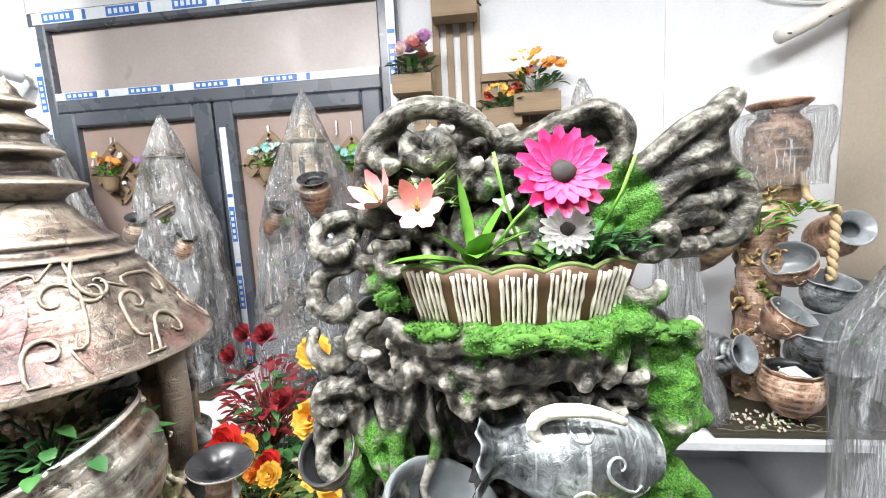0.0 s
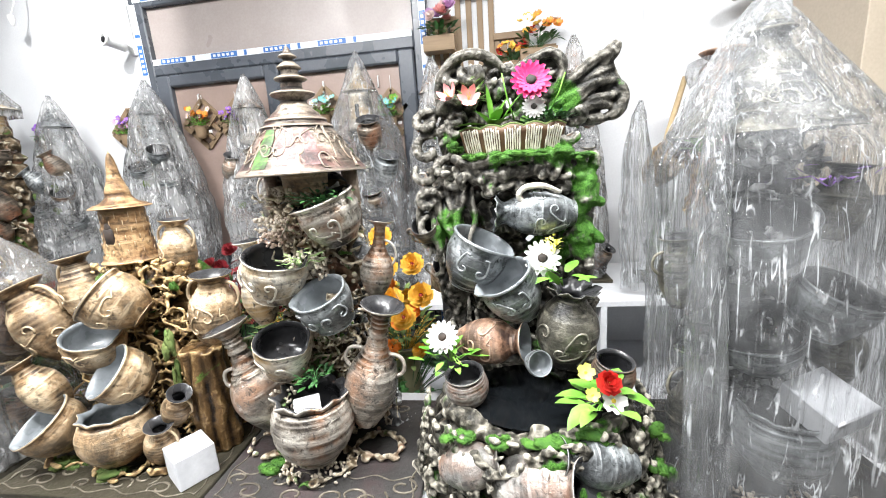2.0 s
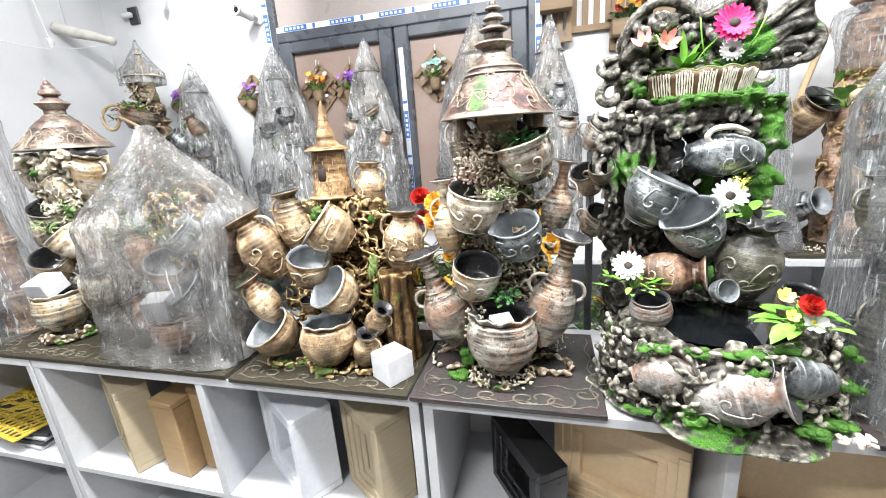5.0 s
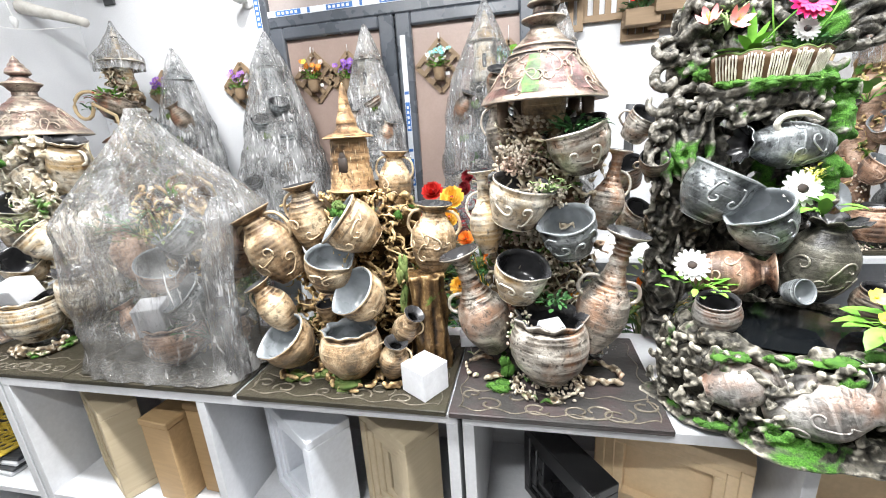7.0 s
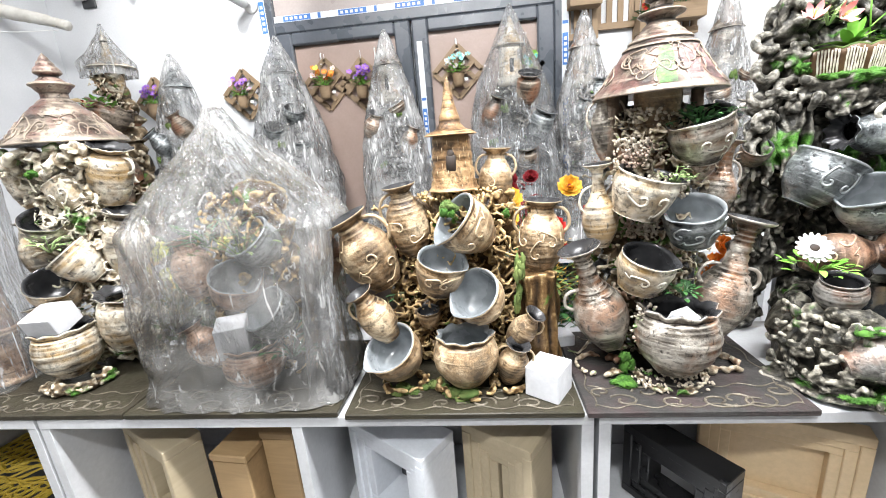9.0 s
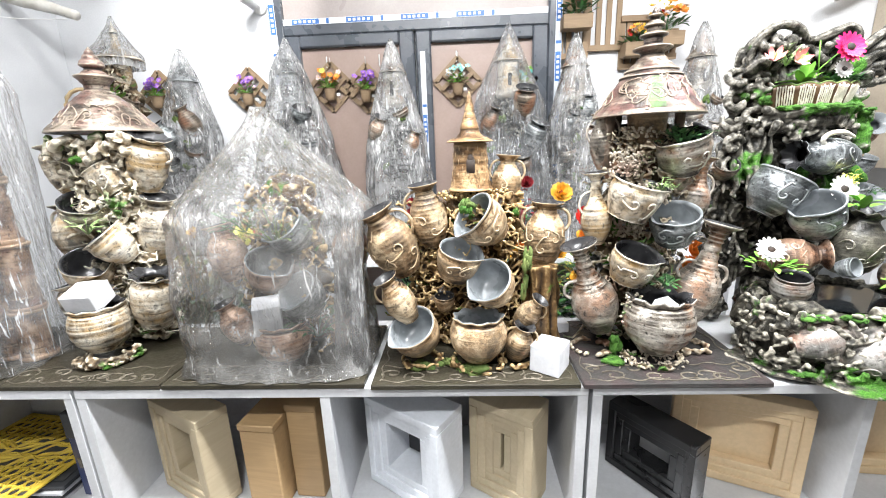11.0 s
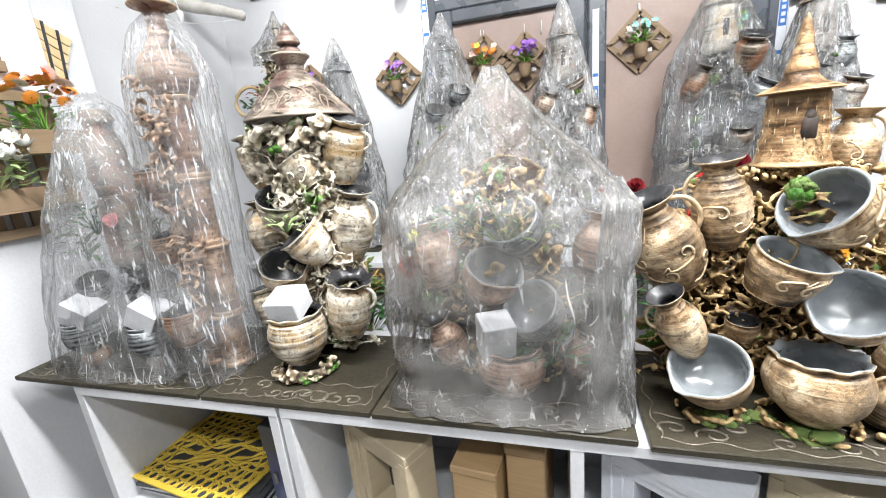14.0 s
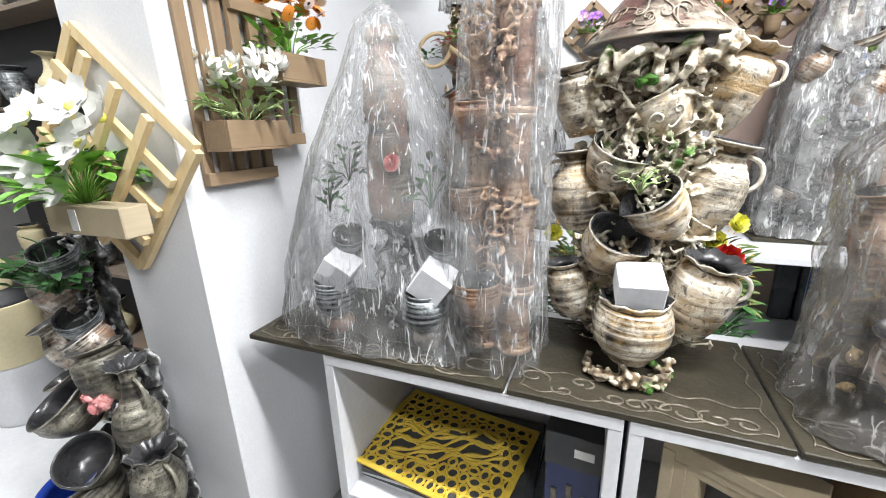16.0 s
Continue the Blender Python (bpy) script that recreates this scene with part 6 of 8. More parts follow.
# bamboo and figure fountain under wrap
a0 = fountain(-2.45, 0.30, 0.849, "wrapped bamboo-stem fountain with small bowls on a dark board")
board(a0, -2.772, -2.112, 0.118, 0.48, 0.8496, BOARD, 19)
for bx, by, sizes in ((-2.128, 0.275, ((0.15, 0.040), (0.19, 0.038), (0.17, 0.036), (0.19, 0.036))), (-2.200, 0.285, ((0.10, 0.042), (0.14, 0.038), (0.13, 0.036), (0.13, 0.036), (0.15, 0.034)))):
    zz = 0.864
    for i, (h, r) in enumerate(sizes):
        bm = lathe(resample([(0, 0), (r * 0.95, 0), (r * 1.10, 0.005), (r * 1.06, 0.012), (r * 0.93, 0.022), (r * 0.90, h * 0.5), (r * 0.95, h - 0.02), (r * 1.10, h - 0.008), (r * 1.04, h), (0, h)], 3), 24, wob=0.03, seed=i + bx)
        part("bamboo_joint", bm, BAMBOO, a0, "", a0.matrix_basis.inverted() @ pose(bx + 0.006 * math.sin(2 * i), by, zz))
        zz += h - 0.001
pot(a0, "vase", "amphora", -2.135, 0.28, 1.635, 0.125, 0, 0, 0, BAMBOO, INNERDARK, tall=0.9)
core(a0, "creeper", -2.16, 0.265, 1.30, 1.60, 0.09, 0.09, 0.06, BAMBOO, 33, 40, 8, 0.004)
core(a0, "creeper", -2.15, 0.265, 1.05, 1.22, 0.09, 0.09, 0.06, BAMBOO, 34, 24, 3, 0.004)
pot(a0, "bowl", "cup", -2.19, 0.205, 1.00, 0.105, 4, 0, 0, BAMBOO, INNERDARK, tall=1.25)
pot(a0, "bowl", "cup", -2.215, 0.235, 1.20, 0.085, 6, 0, 0, BAMBOO, INNERDARK, tall=1.2)
pot(a0, "bowl", "cup", -2.20, 0.235, 1.36, 0.085, 6, 0, 0, BAMBOO, INNERDARK, tall=1.2)
core(a0, "figure_stem", -2.44, 0.33, 0.864, 1.40, 0.12, 0.07, 0.08, ROCKDARK, 35, 40, 40, 0.005)
fg = lathe(resample([(0, 0), (0.05, 0), (0.055, 0.1), (0.045, 0.2), (0.05, 0.26), (0.038, 0.34), (0.030, 0.36), (0.036, 0.385), (0.03, 0.41), (0, 0.42)], 4), 22, ribs=(0.02, 0.4, 0.03, 0.003), wob=0.08)
part("turned_stem", fg, EARTH, a0, "", a0.matrix_basis.inverted() @ pose(-2.435, 0.305, 1.15))
for bx, bd in ((-2.545, 0.105), (-2.305, 0.105)):
    pot(a0, "bowl", "kettle", bx, 0.19, 0.965, bd, 0, 0, 0, STEEL, INNERDARK)
    pot(a0, "bowl", "cup", bx + 0.02, 0.24, 1.09, bd * 0.8, 22, 20, 0, STEEL, INNERDARK)
    pot(a0, "pedestal", "jug", bx, 0.20, 0.90, 0.07, 0, 0, 0, EARTH, INNERDARK, tall=0.6)
    foam_cube(bx, 0.19, 1.012, 0.072, 15, 14, 36)
for q in ((-2.62, 1.20), (-2.33, 1.22), (-2.55, 1.28)):
    foliage(a0, "greenery", q[0], 0.30, q[1] - 0.05, 0.05, 0.12, 30, LEAFDARK, 0.035, int(-q[0] * 100))
blossom(a0, "rose", -2.394, 0.25, 1.278, 0.022, ROSE, STAMEN, 70)
wrap("plastic_wrap", "", ((0.866, -2.47, 0.295, 0.285, 0.175), (0.95, -2.47, 0.30, 0.265, 0.165), (1.10, -2.46, 0.30, 0.235, 0.15), (1.30, -2.44, 0.30, 0.175, 0.13), (1.48, -2.43, 0.30, 0.085, 0.09), (1.57, -2.43, 0.30, 0.05, 0.06), (1.60, -2.43, 0.30, 0.015, 0.02)), FILMTHIN, 0.10, 3, owner=a0, square=0.2, pleats=14)
wrap("plastic_wrap", "", ((0.866, -2.175, 0.27, 0.115, 0.13), (1.0, -2.17, 0.27, 0.105, 0.12), (1.3, -2.16, 0.28, 0.095, 0.10), (1.60, -2.14, 0.285, 0.085, 0.085), (1.70, -2.135, 0.285, 0.05, 0.06), (1.75, -2.135, 0.285, 0.012, 0.012)), FILMTHIN, 0.10, 8, owner=a0)

# bagged castle fountain
b = fountain(-1.39, 0.30, 0.849, "clay pot fountain under a cloudy plastic bag on a dark board")
board(b, -1.650, -1.135, 0.116, 0.45, 0.8498, BOARD, 23)
core(b, "root_body", -1.39, 0.36, 0.866, 1.34, 0.38, 0.18, 0.10, ROCKGOLD, 41, 80, 60, 0.0055, front=-0.04)
foliage(b, "greenery", -1.28, 0.24, 0.93, 0.08, 0.10, 40, LEAFDARK, 0.03, 42)
foliage(b, "greenery", -1.45, 0.26, 1.22, 0.08, 0.08, 30, LEAFDARK, 0.028, 43)
foliage(b, "dry_grass", -1.37, 0.26, 1.18, 0.10, 0.12, 60, MOSSDIM, 0.022, 44)
pot(b, "basin", "kettle", -1.363, 0.215, 0.930, 0.145, 0, 0, 0, COPPER, INNERDARK, 0.03, tall=0.9)
pot(b, "bowl", "bowl", -1.408, 0.27, 1.10, 0.125, 22, 20, 0, COPPER, INNER, 0, 5.9, False, tall=1.3)
pot(b, "bowl", "bowl", -1.305, 0.25, 1.035, 0.12, 34, -26, 0, STEEL, INNER, 0, 3.4, False, tall=1.3)
pot(b, "bowl", "bowl", -1.34, 0.30, 1.20, 0.12, 34, -26, 0, STEEL, INNER, 0, 3.4, False, tall=1.3)
pot(b, "jug", "jug", -1.53, 0.30, 1.15, 0.10, 0, -12, 0, COPPER, INNERDARK, tall=1.0)
pot(b, "jug", "jug", -1.50, 0.24, 0.97, 0.08, 10, -20, 0, COPPER, INNERDARK)
pot(b, "jug", "jug", -1.22, 0.27, 0.94, 0.07, 0, 14, 0, COPPER, INNERDARK)
pot(b, "jug", "jug", -1.19, 0.30, 1.16, 0.095, 0, 10, 0, COPPER, INNERDARK)
foam_cube(-1.392, 0.20, 0.975, 0.066, 24, 10, h=0.08)
wrap("plastic_bag", "cloudy crumpled plastic bag", ((0.866, -1.385, 0.275, 0.240, 0.158), (0.92, -1.38, 0.278, 0.222, 0.150), (1.10, -1.375, 0.28, 0.212, 0.145), (1.27, -1.368, 0.28, 0.228, 0.145), (1.30, -1.37, 0.28, 0.208, 0.13), (1.37, -1.374, 0.28, 0.145, 0.09), (1.44, -1.376, 0.28, 0.075, 0.055), (1.49, -1.377, 0.28, 0.036, 0.03), (1.525, -1.378, 0.28, 0.018, 0.016)), FILMDULL, 0.11, 21, owner=b, square=0.66, pleats=9, n=120, rows=64)
wrap("plastic_fold", "crinkled upright corner of the plastic bag", ((0.866, -1.172, 0.175, 0.040, 0.026), (1.0, -1.172, 0.185, 0.034, 0.024), (1.15, -1.170, 0.20, 0.030, 0.024), (1.27, -1.158, 0.22, 0.026, 0.022), (1.31, -1.165, 0.235, 0.010, 0.010)), FILMSILVER, 0.30, 38, owner=b, pleats=13, n=44)

# tall wrapped fountain at the east end
fz = fountain(0.47, 0.30, 0.849, "tall dark pot fountain tightly wrapped in clear glossy plastic")
board(fz, 0.275, 0.68, 0.10, 0.48, 0.8502, BOARDRED, 29)
core(fz, "root_body", 0.47, 0.34, 0.866, 1.50, 0.24, 0.16, 0.14, ROCKDARK, 43, 50, 60, 0.0055)
pot(fz, "basin", "kettle", 0.463, 0.20, 0.965, 0.145, 0, 0, 0, STEEL, INNERDARK, 0.03, tall=1.0)
pot(fz, "vase", "amphora", 0.327, 0.23, 1.02, 0.078, 0, 0, 0, BRONZE, INNERDARK, handles=((PI, 0.8, 0.5),), tall=1.3)
pot(fz, "bowl", "bowl", 0.43, 0.23, 1.13, 0.13, 22, -16, 0, STEEL, INNERDARK, 0, 3.4, False, tall=1.3)
pot(fz, "bowl", "cup", 0.52, 0.22, 1.20, 0.12, 20, 14, 0, STEEL, INNERDARK, 0, 5.9, False)
pot(fz, "bowl", "bowl", 0.44, 0.25, 1.31, 0.13, 24, -16, 0, STEEL, INNERDARK, 0, 3.4, False, tall=1.3)
pot(fz, "jug", "jug", 0.315, 0.27, 1.25, 0.075, 0, -6, 0, BRONZE, INNERDARK, handles=((PI, 0.8, 0.5),), tall=1.1)
pot(fz, "jug", "jug", 0.58, 0.27, 1.10, 0.085, 0, 8, 0, BRONZE, INNERDARK)
pot(fz, "jug", "jug", 0.56, 0.28, 1.36, 0.08, 0, 8, 0, BRONZE, INNERDARK)
roof(fz, 0.46, 0.33, 1.49, 0.15, ((0, 0.016), (0.08, 0.006), (0.130, 0.0), (0.130, 0.007), (0.09, 0.05), (0.055, 0.10), (0.030, 0.14), (0.028, 0.16), (0.036, 0.165), (0.018, 0.18), (0, 0.20)), 13, (), BRONZE)
foliage(fz, "greenery", 0.50, 0.22, 1.40, 0.05, 0.04, 12, PURPLE, 0.016, 31)
pebbles(fz, ((0.40, 0.16, 0.868, 0.05, 0.01), (0.52, 0.15, 0.868, 0.08, 0.012)), GRAVEL, 33, 0.0045, 50)
foam_cube(0.50, 0.18, 1.035, 0.085, 20, 20, -10, h=0.05)
wrap("plastic_wrap", "", ((0.866, 0.475, 0.28, 0.205, 0.18), (1.2, 0.475, 0.29, 0.19, 0.165), (1.45, 0.465, 0.31, 0.175, 0.15), (1.56, 0.46, 0.32, 0.115, 0.10), (1.66, 0.455, 0.335, 0.055, 0.05), (1.705, 0.455, 0.34, 0.020, 0.02)), FILM, 0.10, 33, owner=fz, square=0.15, pleats=14)
wrap("plastic_fold", "gathered vertical fold of clear plastic", ((0.866, 0.325, 0.155, 0.034, 0.026), (1.1, 0.318, 0.165, 0.026, 0.022), (1.35, 0.315, 0.18, 0.024, 0.020), (1.50, 0.335, 0.21, 0.016, 0.014), (1.58, 0.36, 0.25, 0.006, 0.006)), FILM, 0.34, 36, owner=fz, pleats=12, n=40)


# ---- back shelf ----
def wrapped_tower(x, y, top, width, seed, label, mat, pot_mat, shoulder=0.62, film_mat=None):
    """A pot-hung castle tower under pointed crinkled wrap."""
    z0 = 0.886
    f = fountain(x, y, z0, label, "wrapped_fountain")
    h = top - z0
    part("base_board", boxes((-width * 0.55, width * 0.55, -0.17, 0.14, 0, 0.014), bevel=0.002), BOARD, f, smooth=False)
    core(f, "root_body", x, y, z0 + 0.014, z0 + h * 0.72, width * 0.7, width * 0.35, 0.14, mat, seed, 40, 60, 0.006)
    tp = resample([(0, 0), (0.06, 0), (0.052, 0.10), (0.048, 0.17), (0, 0.17)], 4)
    part("tower", lathe(tp, 22, ribs=(0.01, 0.16, 0.02, 0.002), wob=0.05, seed=seed), pot_mat, f, "", pose(0, 0, h * 0.70))
    part("tower_roof", lathe(resample([(0, 0), (0.068, 0), (0.064, 0.008), (0.03, 0.06), (0.012, 0.11), (0, 0.13)], 4), 22, ribs=(0.01, 0.1, 0.014, 0.0015)), pot_mat, f, "", pose(0, 0, h * 0.70 + 0.17))
    # Near-black block put in place of a shaded window hole.
    part("window_opening", boxes((-0.009, 0.009, -0.06, -0.045, 0.05, 0.11), bevel=0.003), INNERDARK, f, "", pose(0, 0, h * 0.70))
    rg = random.Random(seed)
    for i in range(9):
        t = (i + 0.5) / 9
        w = width * (0.42 - 0.2 * t)
        sx = (-1) ** i * w * rg.uniform(0.3, 1.0)
        pot(f, rg.choice(("bowl", "jug")), rg.choice(("bowl", "cup", "jug", "pitcher")), x + sx, y - 0.08 - 0.02 * rg.random(), z0 + 0.06 + h * 0.64 * t, rg.uniform(0.07, 0.11), rg.uniform(5, 35), rg.uniform(-30, 30), 0, rg.choice((pot_mat, STEEL, EARTH)), INNERDARK)
    pebbles(f, [(x + rg.uniform(-0.4, 0.4) * width * 0.6, y - 0.10, z0 + 0.05 + h * 0.6 * rg.random(), 0.035, 0.04) for i in range(7)], mat, seed + 2, 0.008, 18)
    tufts(f, [(x + rg.uniform(-0.3, 0.3) * width, y - 0.11, z0 + h * 0.2 + h * 0.5 * rg.random(), 0.022, 0.018) for i in range(4)], MOSSDIM, seed + 1, 0.009)
    s = width * 0.5
    wrap("plastic_wrap", "", ((z0 + 0.016, x, y - 0.015, s * 1.05, 0.15), (z0 + h * 0.35, x, y - 0.015, s * 1.0, 0.145), (z0 + h * shoulder, x, y, s * 0.78, 0.12), (z0 + h * 0.86, x, y, s * 0.36, 0.07), (top - 0.03, x, y, 0.028, 0.026), (top + 0.012, x, y, 0.008, 0.008)), film_mat or FILMSILVER, 0.17, seed, owner=f, pleats=13)
    return f


wrapped_tower(-2.335, 1.48, 1.945, 0.33, 51, "dark tower fountain in crinkled clear plastic", ROCKDARK, STEEL)
wrapped_tower(-1.775, 1.50, 1.975, 0.46, 52, "grey tower fountain in crinkled clear plastic with a wide skirt", ROCKDARK, STEEL, 0.55)
wrapped_tower(-1.226, 1.50, 1.950, 0.34, 53, "slim grey tower fountain in crinkled clear plastic", ROCKDARK, PEARL)
wrapped_tower(-0.629, 1.45, 1.98, 0.42, 54, "mossy castle fountain in clear plastic, its tower showing through", ROCK, SILVER, 0.68, FILM)
wrapped_tower(-0.285, 1.50, 1.935, 0.30, 55, "stone fountain in clear plastic with grey mugs", ROCK, PEARL)
mg = fountain(-0.17, 0.60, 0.0, "three grey clay mugs stacked on a slim dark stand", "mug_stand")
po = bmesh.new()
tube(po, [(0, 0.03, 0), (0.004, 0.035, 0.8), (0, 0.03, 1.47)], 0.012, 8)
part("stand_rod", po, CHARCOAL, mg)
for q, (mz, mr) in enumerate(((1.17, 24), (1.29, -20), (1.41, 26))):
    pot(mg, "mug", "cup", -0.17 + 0.010 * (-1) ** q, 0.575, mz, 0.085, 30, mr, 0, PEARL, INNERDARK, handles=((PI, 0.8, 0.3),), tall=1.25)
wrapped_tower(0.353, 1.52, 1.965, 0.26, 56, "narrow grey fountain in crinkled clear plastic", ROCKDARK, PEARL)

# broken-pot fountain with a little roof in the corner
k0 = fountain(-2.60, 1.40, 0.886, "brown broken-pot fountain with rope and a small wrapped roof")
core(k0, "root_body", -2.62, 1.40, 0.89, 1.62, 0.22, 0.20, 0.14, ROCKWARM, 61, 40, 40, 0.006)
for q in range(4):
    pot(k0, "jug", "jug", -2.66 + 0.06 * (q % 2), 1.31, 1.0 + 0.14 * q, 0.13, 20, (-1) ** q * 25, 0, EARTH, INNERDARK)
pot(k0, "bowl", "bowl", -2.62, 1.33, 1.66, 0.20, -10, 20, 0, EARTH, INNERDARK, 0.04, tall=1.1)
core(k0, "broken_top", -2.61, 1.40, 1.62, 1.88, 0.19, 0.09, 0.13, ROCKWARM, 62, 40, 50, 0.005)
pot(k0, "vase", "pitcher", -2.60, 1.40, 1.83, 0.085, 0, 0, 0, SILVER, INNERDARK, tall=1.0)
cp = lathe(resample([(0, 0), (0.10, 0), (0.10, 0.008), (0.03, 0.05), (0.015, 0.12), (0.018, 0.13), (0, 0.18)], 4), 24)
part("roof", cp, SILVER, k0, "", k0.matrix_basis.inverted() @ pose(-2.60, 1.40, 1.90))
wrap("plastic_wrap", "", ((1.86, -2.61, 1.40, 0.105, 0.10), (1.93, -2.61, 1.40, 0.10, 0.10), (1.98, -2.605, 1.40, 0.06, 0.06), (2.06, -2.60, 1.40, 0.018, 0.018), (2.10, -2.60, 1.40, 0.006, 0.006)), FILMSILVER, 0.2, 64, owner=k0, pleats=12)
ro = bmesh.new()
tube(ro, [(-2.70 + 0.08 * math.cos(a * 0.45), 1.27 - 0.005 * a, 1.68 + 0.07 * math.sin(a * 0.45)) for a in range(15)] + [(-2.55, 1.25, 1.62), (-2.52, 1.25, 1.45)], 0.009, 8)
ro.transform(k0.matrix_basis.inverted())
part("rope", ro, ROPE, k0)
foliage(k0, "greenery", -2.60, 1.28, 1.68, 0.08, 0.09, 40, LEAF, 0.04, 66)
foliage(k0, "dried_leaves", -2.66, 1.28, 1.68, 0.07, 0.08, 24, RED, 0.025, 67)
foliage(k0, "greenery", -2.78, 1.33, 1.66, 0.05, 0.05, 14, LEAFDARK, 0.045, 68)

# brown column fountain with rope, half unwrapped
k8 = fountain(0.86, 1.36, 0.886, "brown clay column fountain with rope, ivy and tipped bowls, half unwrapped")
board(k8, 0.625, 1.20, 1.14, 1.50, 0.8862, BOARD, 71)
core(k8, "trunk", 0.86, 1.38, 0.90, 1.60, 0.13, 0.12, 0.10, ROCKGOLD, 73, 50, 40, 0.005)
lg = lathe(resample([(0, 0), (0.062, 0), (0.058, 0.3), (0.060, 0.62), (0, 0.62)], 4), 22, wob=0.10, seed=3)
part("log", lg, COPPER, k8, "", k8.matrix_basis.inverted() @ pose(0.87, 1.38, 0.90))
pot(k8, "vase", "pitcher", 0.905, 1.39, 1.65, 0.17, 0, 0, 0, COPPER, INNERDARK, 0, None, True, tall=1.35)
pot(k8, "bowl", "bowl", 0.90, 1.29, 1.335, 0.13, 26, -30, 0, COPPER, INNER, 0, 3.4, False, relief=1, tall=1.3)
pot(k8, "bowl", "bowl", 0.965, 1.25, 1.265, 0.13, 18, 6, 0, STEEL, INNER, 0, 3.4, False, tall=1.3)
pot(k8, "bowl", "bowl", 0.855, 1.25, 1.185, 0.12, 26, 20, 0, COPPER, INNER, 0, 5.9, False, relief=1, tall=1.3)
pot(k8, "bowl", "bowl", 0.93, 1.22, 1.135, 0.13, 18, -6, 0, STEEL, INNER, 0, 3.4, False, tall=1.3)
pot(k8, "basin", "kettle", 0.865, 1.21, 0.99, 0.16, 0, 0, 0, COPPER, INNERDARK, 0.02)
pot(k8, "jar", "jug", 1.06, 1.36, 1.42, 0.13, 70, 0, -10, COPPER, INNER, tall=0.9)
pot(k8, "jar", "jug", 1.09, 1.38, 1.03, 0.22, 60, 0, -20, STEEL, INNER, tall=0.8)
pot(k8, "jar", "jug", 0.70, 1.32, 1.06, 0.14, 70, 0, 30, STEEL, INNER, handles=((PI, 0.8, 0.5),), tall=0.9)
pot(k8, "cup", "cup", 1.03, 1.20, 0.925, 0.09, 50, 0, 20, STEEL, INNERDARK)
foam_cube(0.87, 1.21, 1.02, 0.06, 20, 20, h=0.03)
ro = bmesh.new()
for ph in (0, PI):
    tube(ro, [(0.995 + 0.006 * math.cos(ph + k * 0.9), 1.27 + 0.006 * math.sin(ph + k * 0.9), 1.52 - 0.0075 * k) for k in range(30)], 0.009, 6)
tube(ro, [(0.93, 1.31, 1.62), (0.935, 1.30, 1.55), (0.96, 1.28, 1.51), (0.995, 1.27, 1.515)], 0.010, 7)
ro.transform(k8.matrix_basis.inverted())
part("rope", ro, ROPE, k8, "thick twisted jute rope")
foliage(k8, "ivy", 0.80, 1.28, 1.44, 0.05, 0.10, 12, LEAF, 0.075, 75)
foliage(k8, "ivy", 0.90, 1.29, 1.49, 0.07, 0.06, 18, LEAF, 0.04, 76)
foliage(k8, "ivy", 1.01, 1.20, 1.14, 0.04, 0.05, 14, LEAFDARK, 0.03, 77)
pebbles(k8, ((0.80, 1.20, 0.90, 0.09, 0.012), (0.84, 1.28, 1.0, 0.04, 0.25)), GRAVEL, 78, 0.0045, 60)
wrap("plastic_wrap", "", ((1.58, 0.92, 1.38, 0.10, 0.10), (1.66, 0.915, 1.38, 0.10, 0.10), (1.75, 0.91, 1.385, 0.12, 0.12), (1.80, 0.91, 1.385, 0.115, 0.11)), FILM, 0.08, 79, owner=k8, pleats=12)
wrap("plastic_wrap", "", ((0.905, 0.60, 1.22, 0.095, 0.05), (1.05, 0.575, 1.22, 0.07, 0.045), (1.25, 0.555, 1.22, 0.055, 0.04), (1.45, 0.545, 1.23, 0.045, 0.035), (1.60, 0.545, 1.23, 0.022, 0.02), (1.65, 0.55, 1.23, 0.006, 0.006)), FILM, 0.35, 80, owner=k8, pleats=14)

# pot hung on a slanting rope-wound pole
hp = thing("hanging_pot", 0.69, 1.45, 0.886, "brown clay jug lashed to a slanting rope-wound pole", "hanging pot")
po = bmesh.new()
tube(po, [(0.69, 1.45, 1.31), (0.745, 1.47, 1.53), (0.82, 1.51, 1.76)], [0.009, 0.012, 0.012], 8)
po.transform(hp.matrix_basis.inverted())
part("pole", po, ROPE, hp)
po = bmesh.new()
tube(po, [(0.672, 1.46, 0.887), (0.68, 1.455, 1.1), (0.69, 1.45, 1.315)], 0.004, 6)
po.transform(hp.matrix_basis.inverted())
part("stand_rod", po, CHARCOAL, hp)
pot(hp, "jug", "pitcher", 0.708, 1.40, 1.40, 0.145, 40, 24, 0, GOLDDARK, INNERDARK, tall=1.05)
ro = bmesh.new()
for k in range(4):
    tube(ro, [(0.70 + 0.030 * math.cos(a * 0.8), 1.405 + 0.042 * math.sin(a * 0.8), 1.437 + 0.012 * k + 0.008 * math.cos(a * 0.8)) for a in range(9)], 0.008, 6)
ro.transform(hp.matrix_basis.inverted())
part("lashing", ro, ROPE, hp)


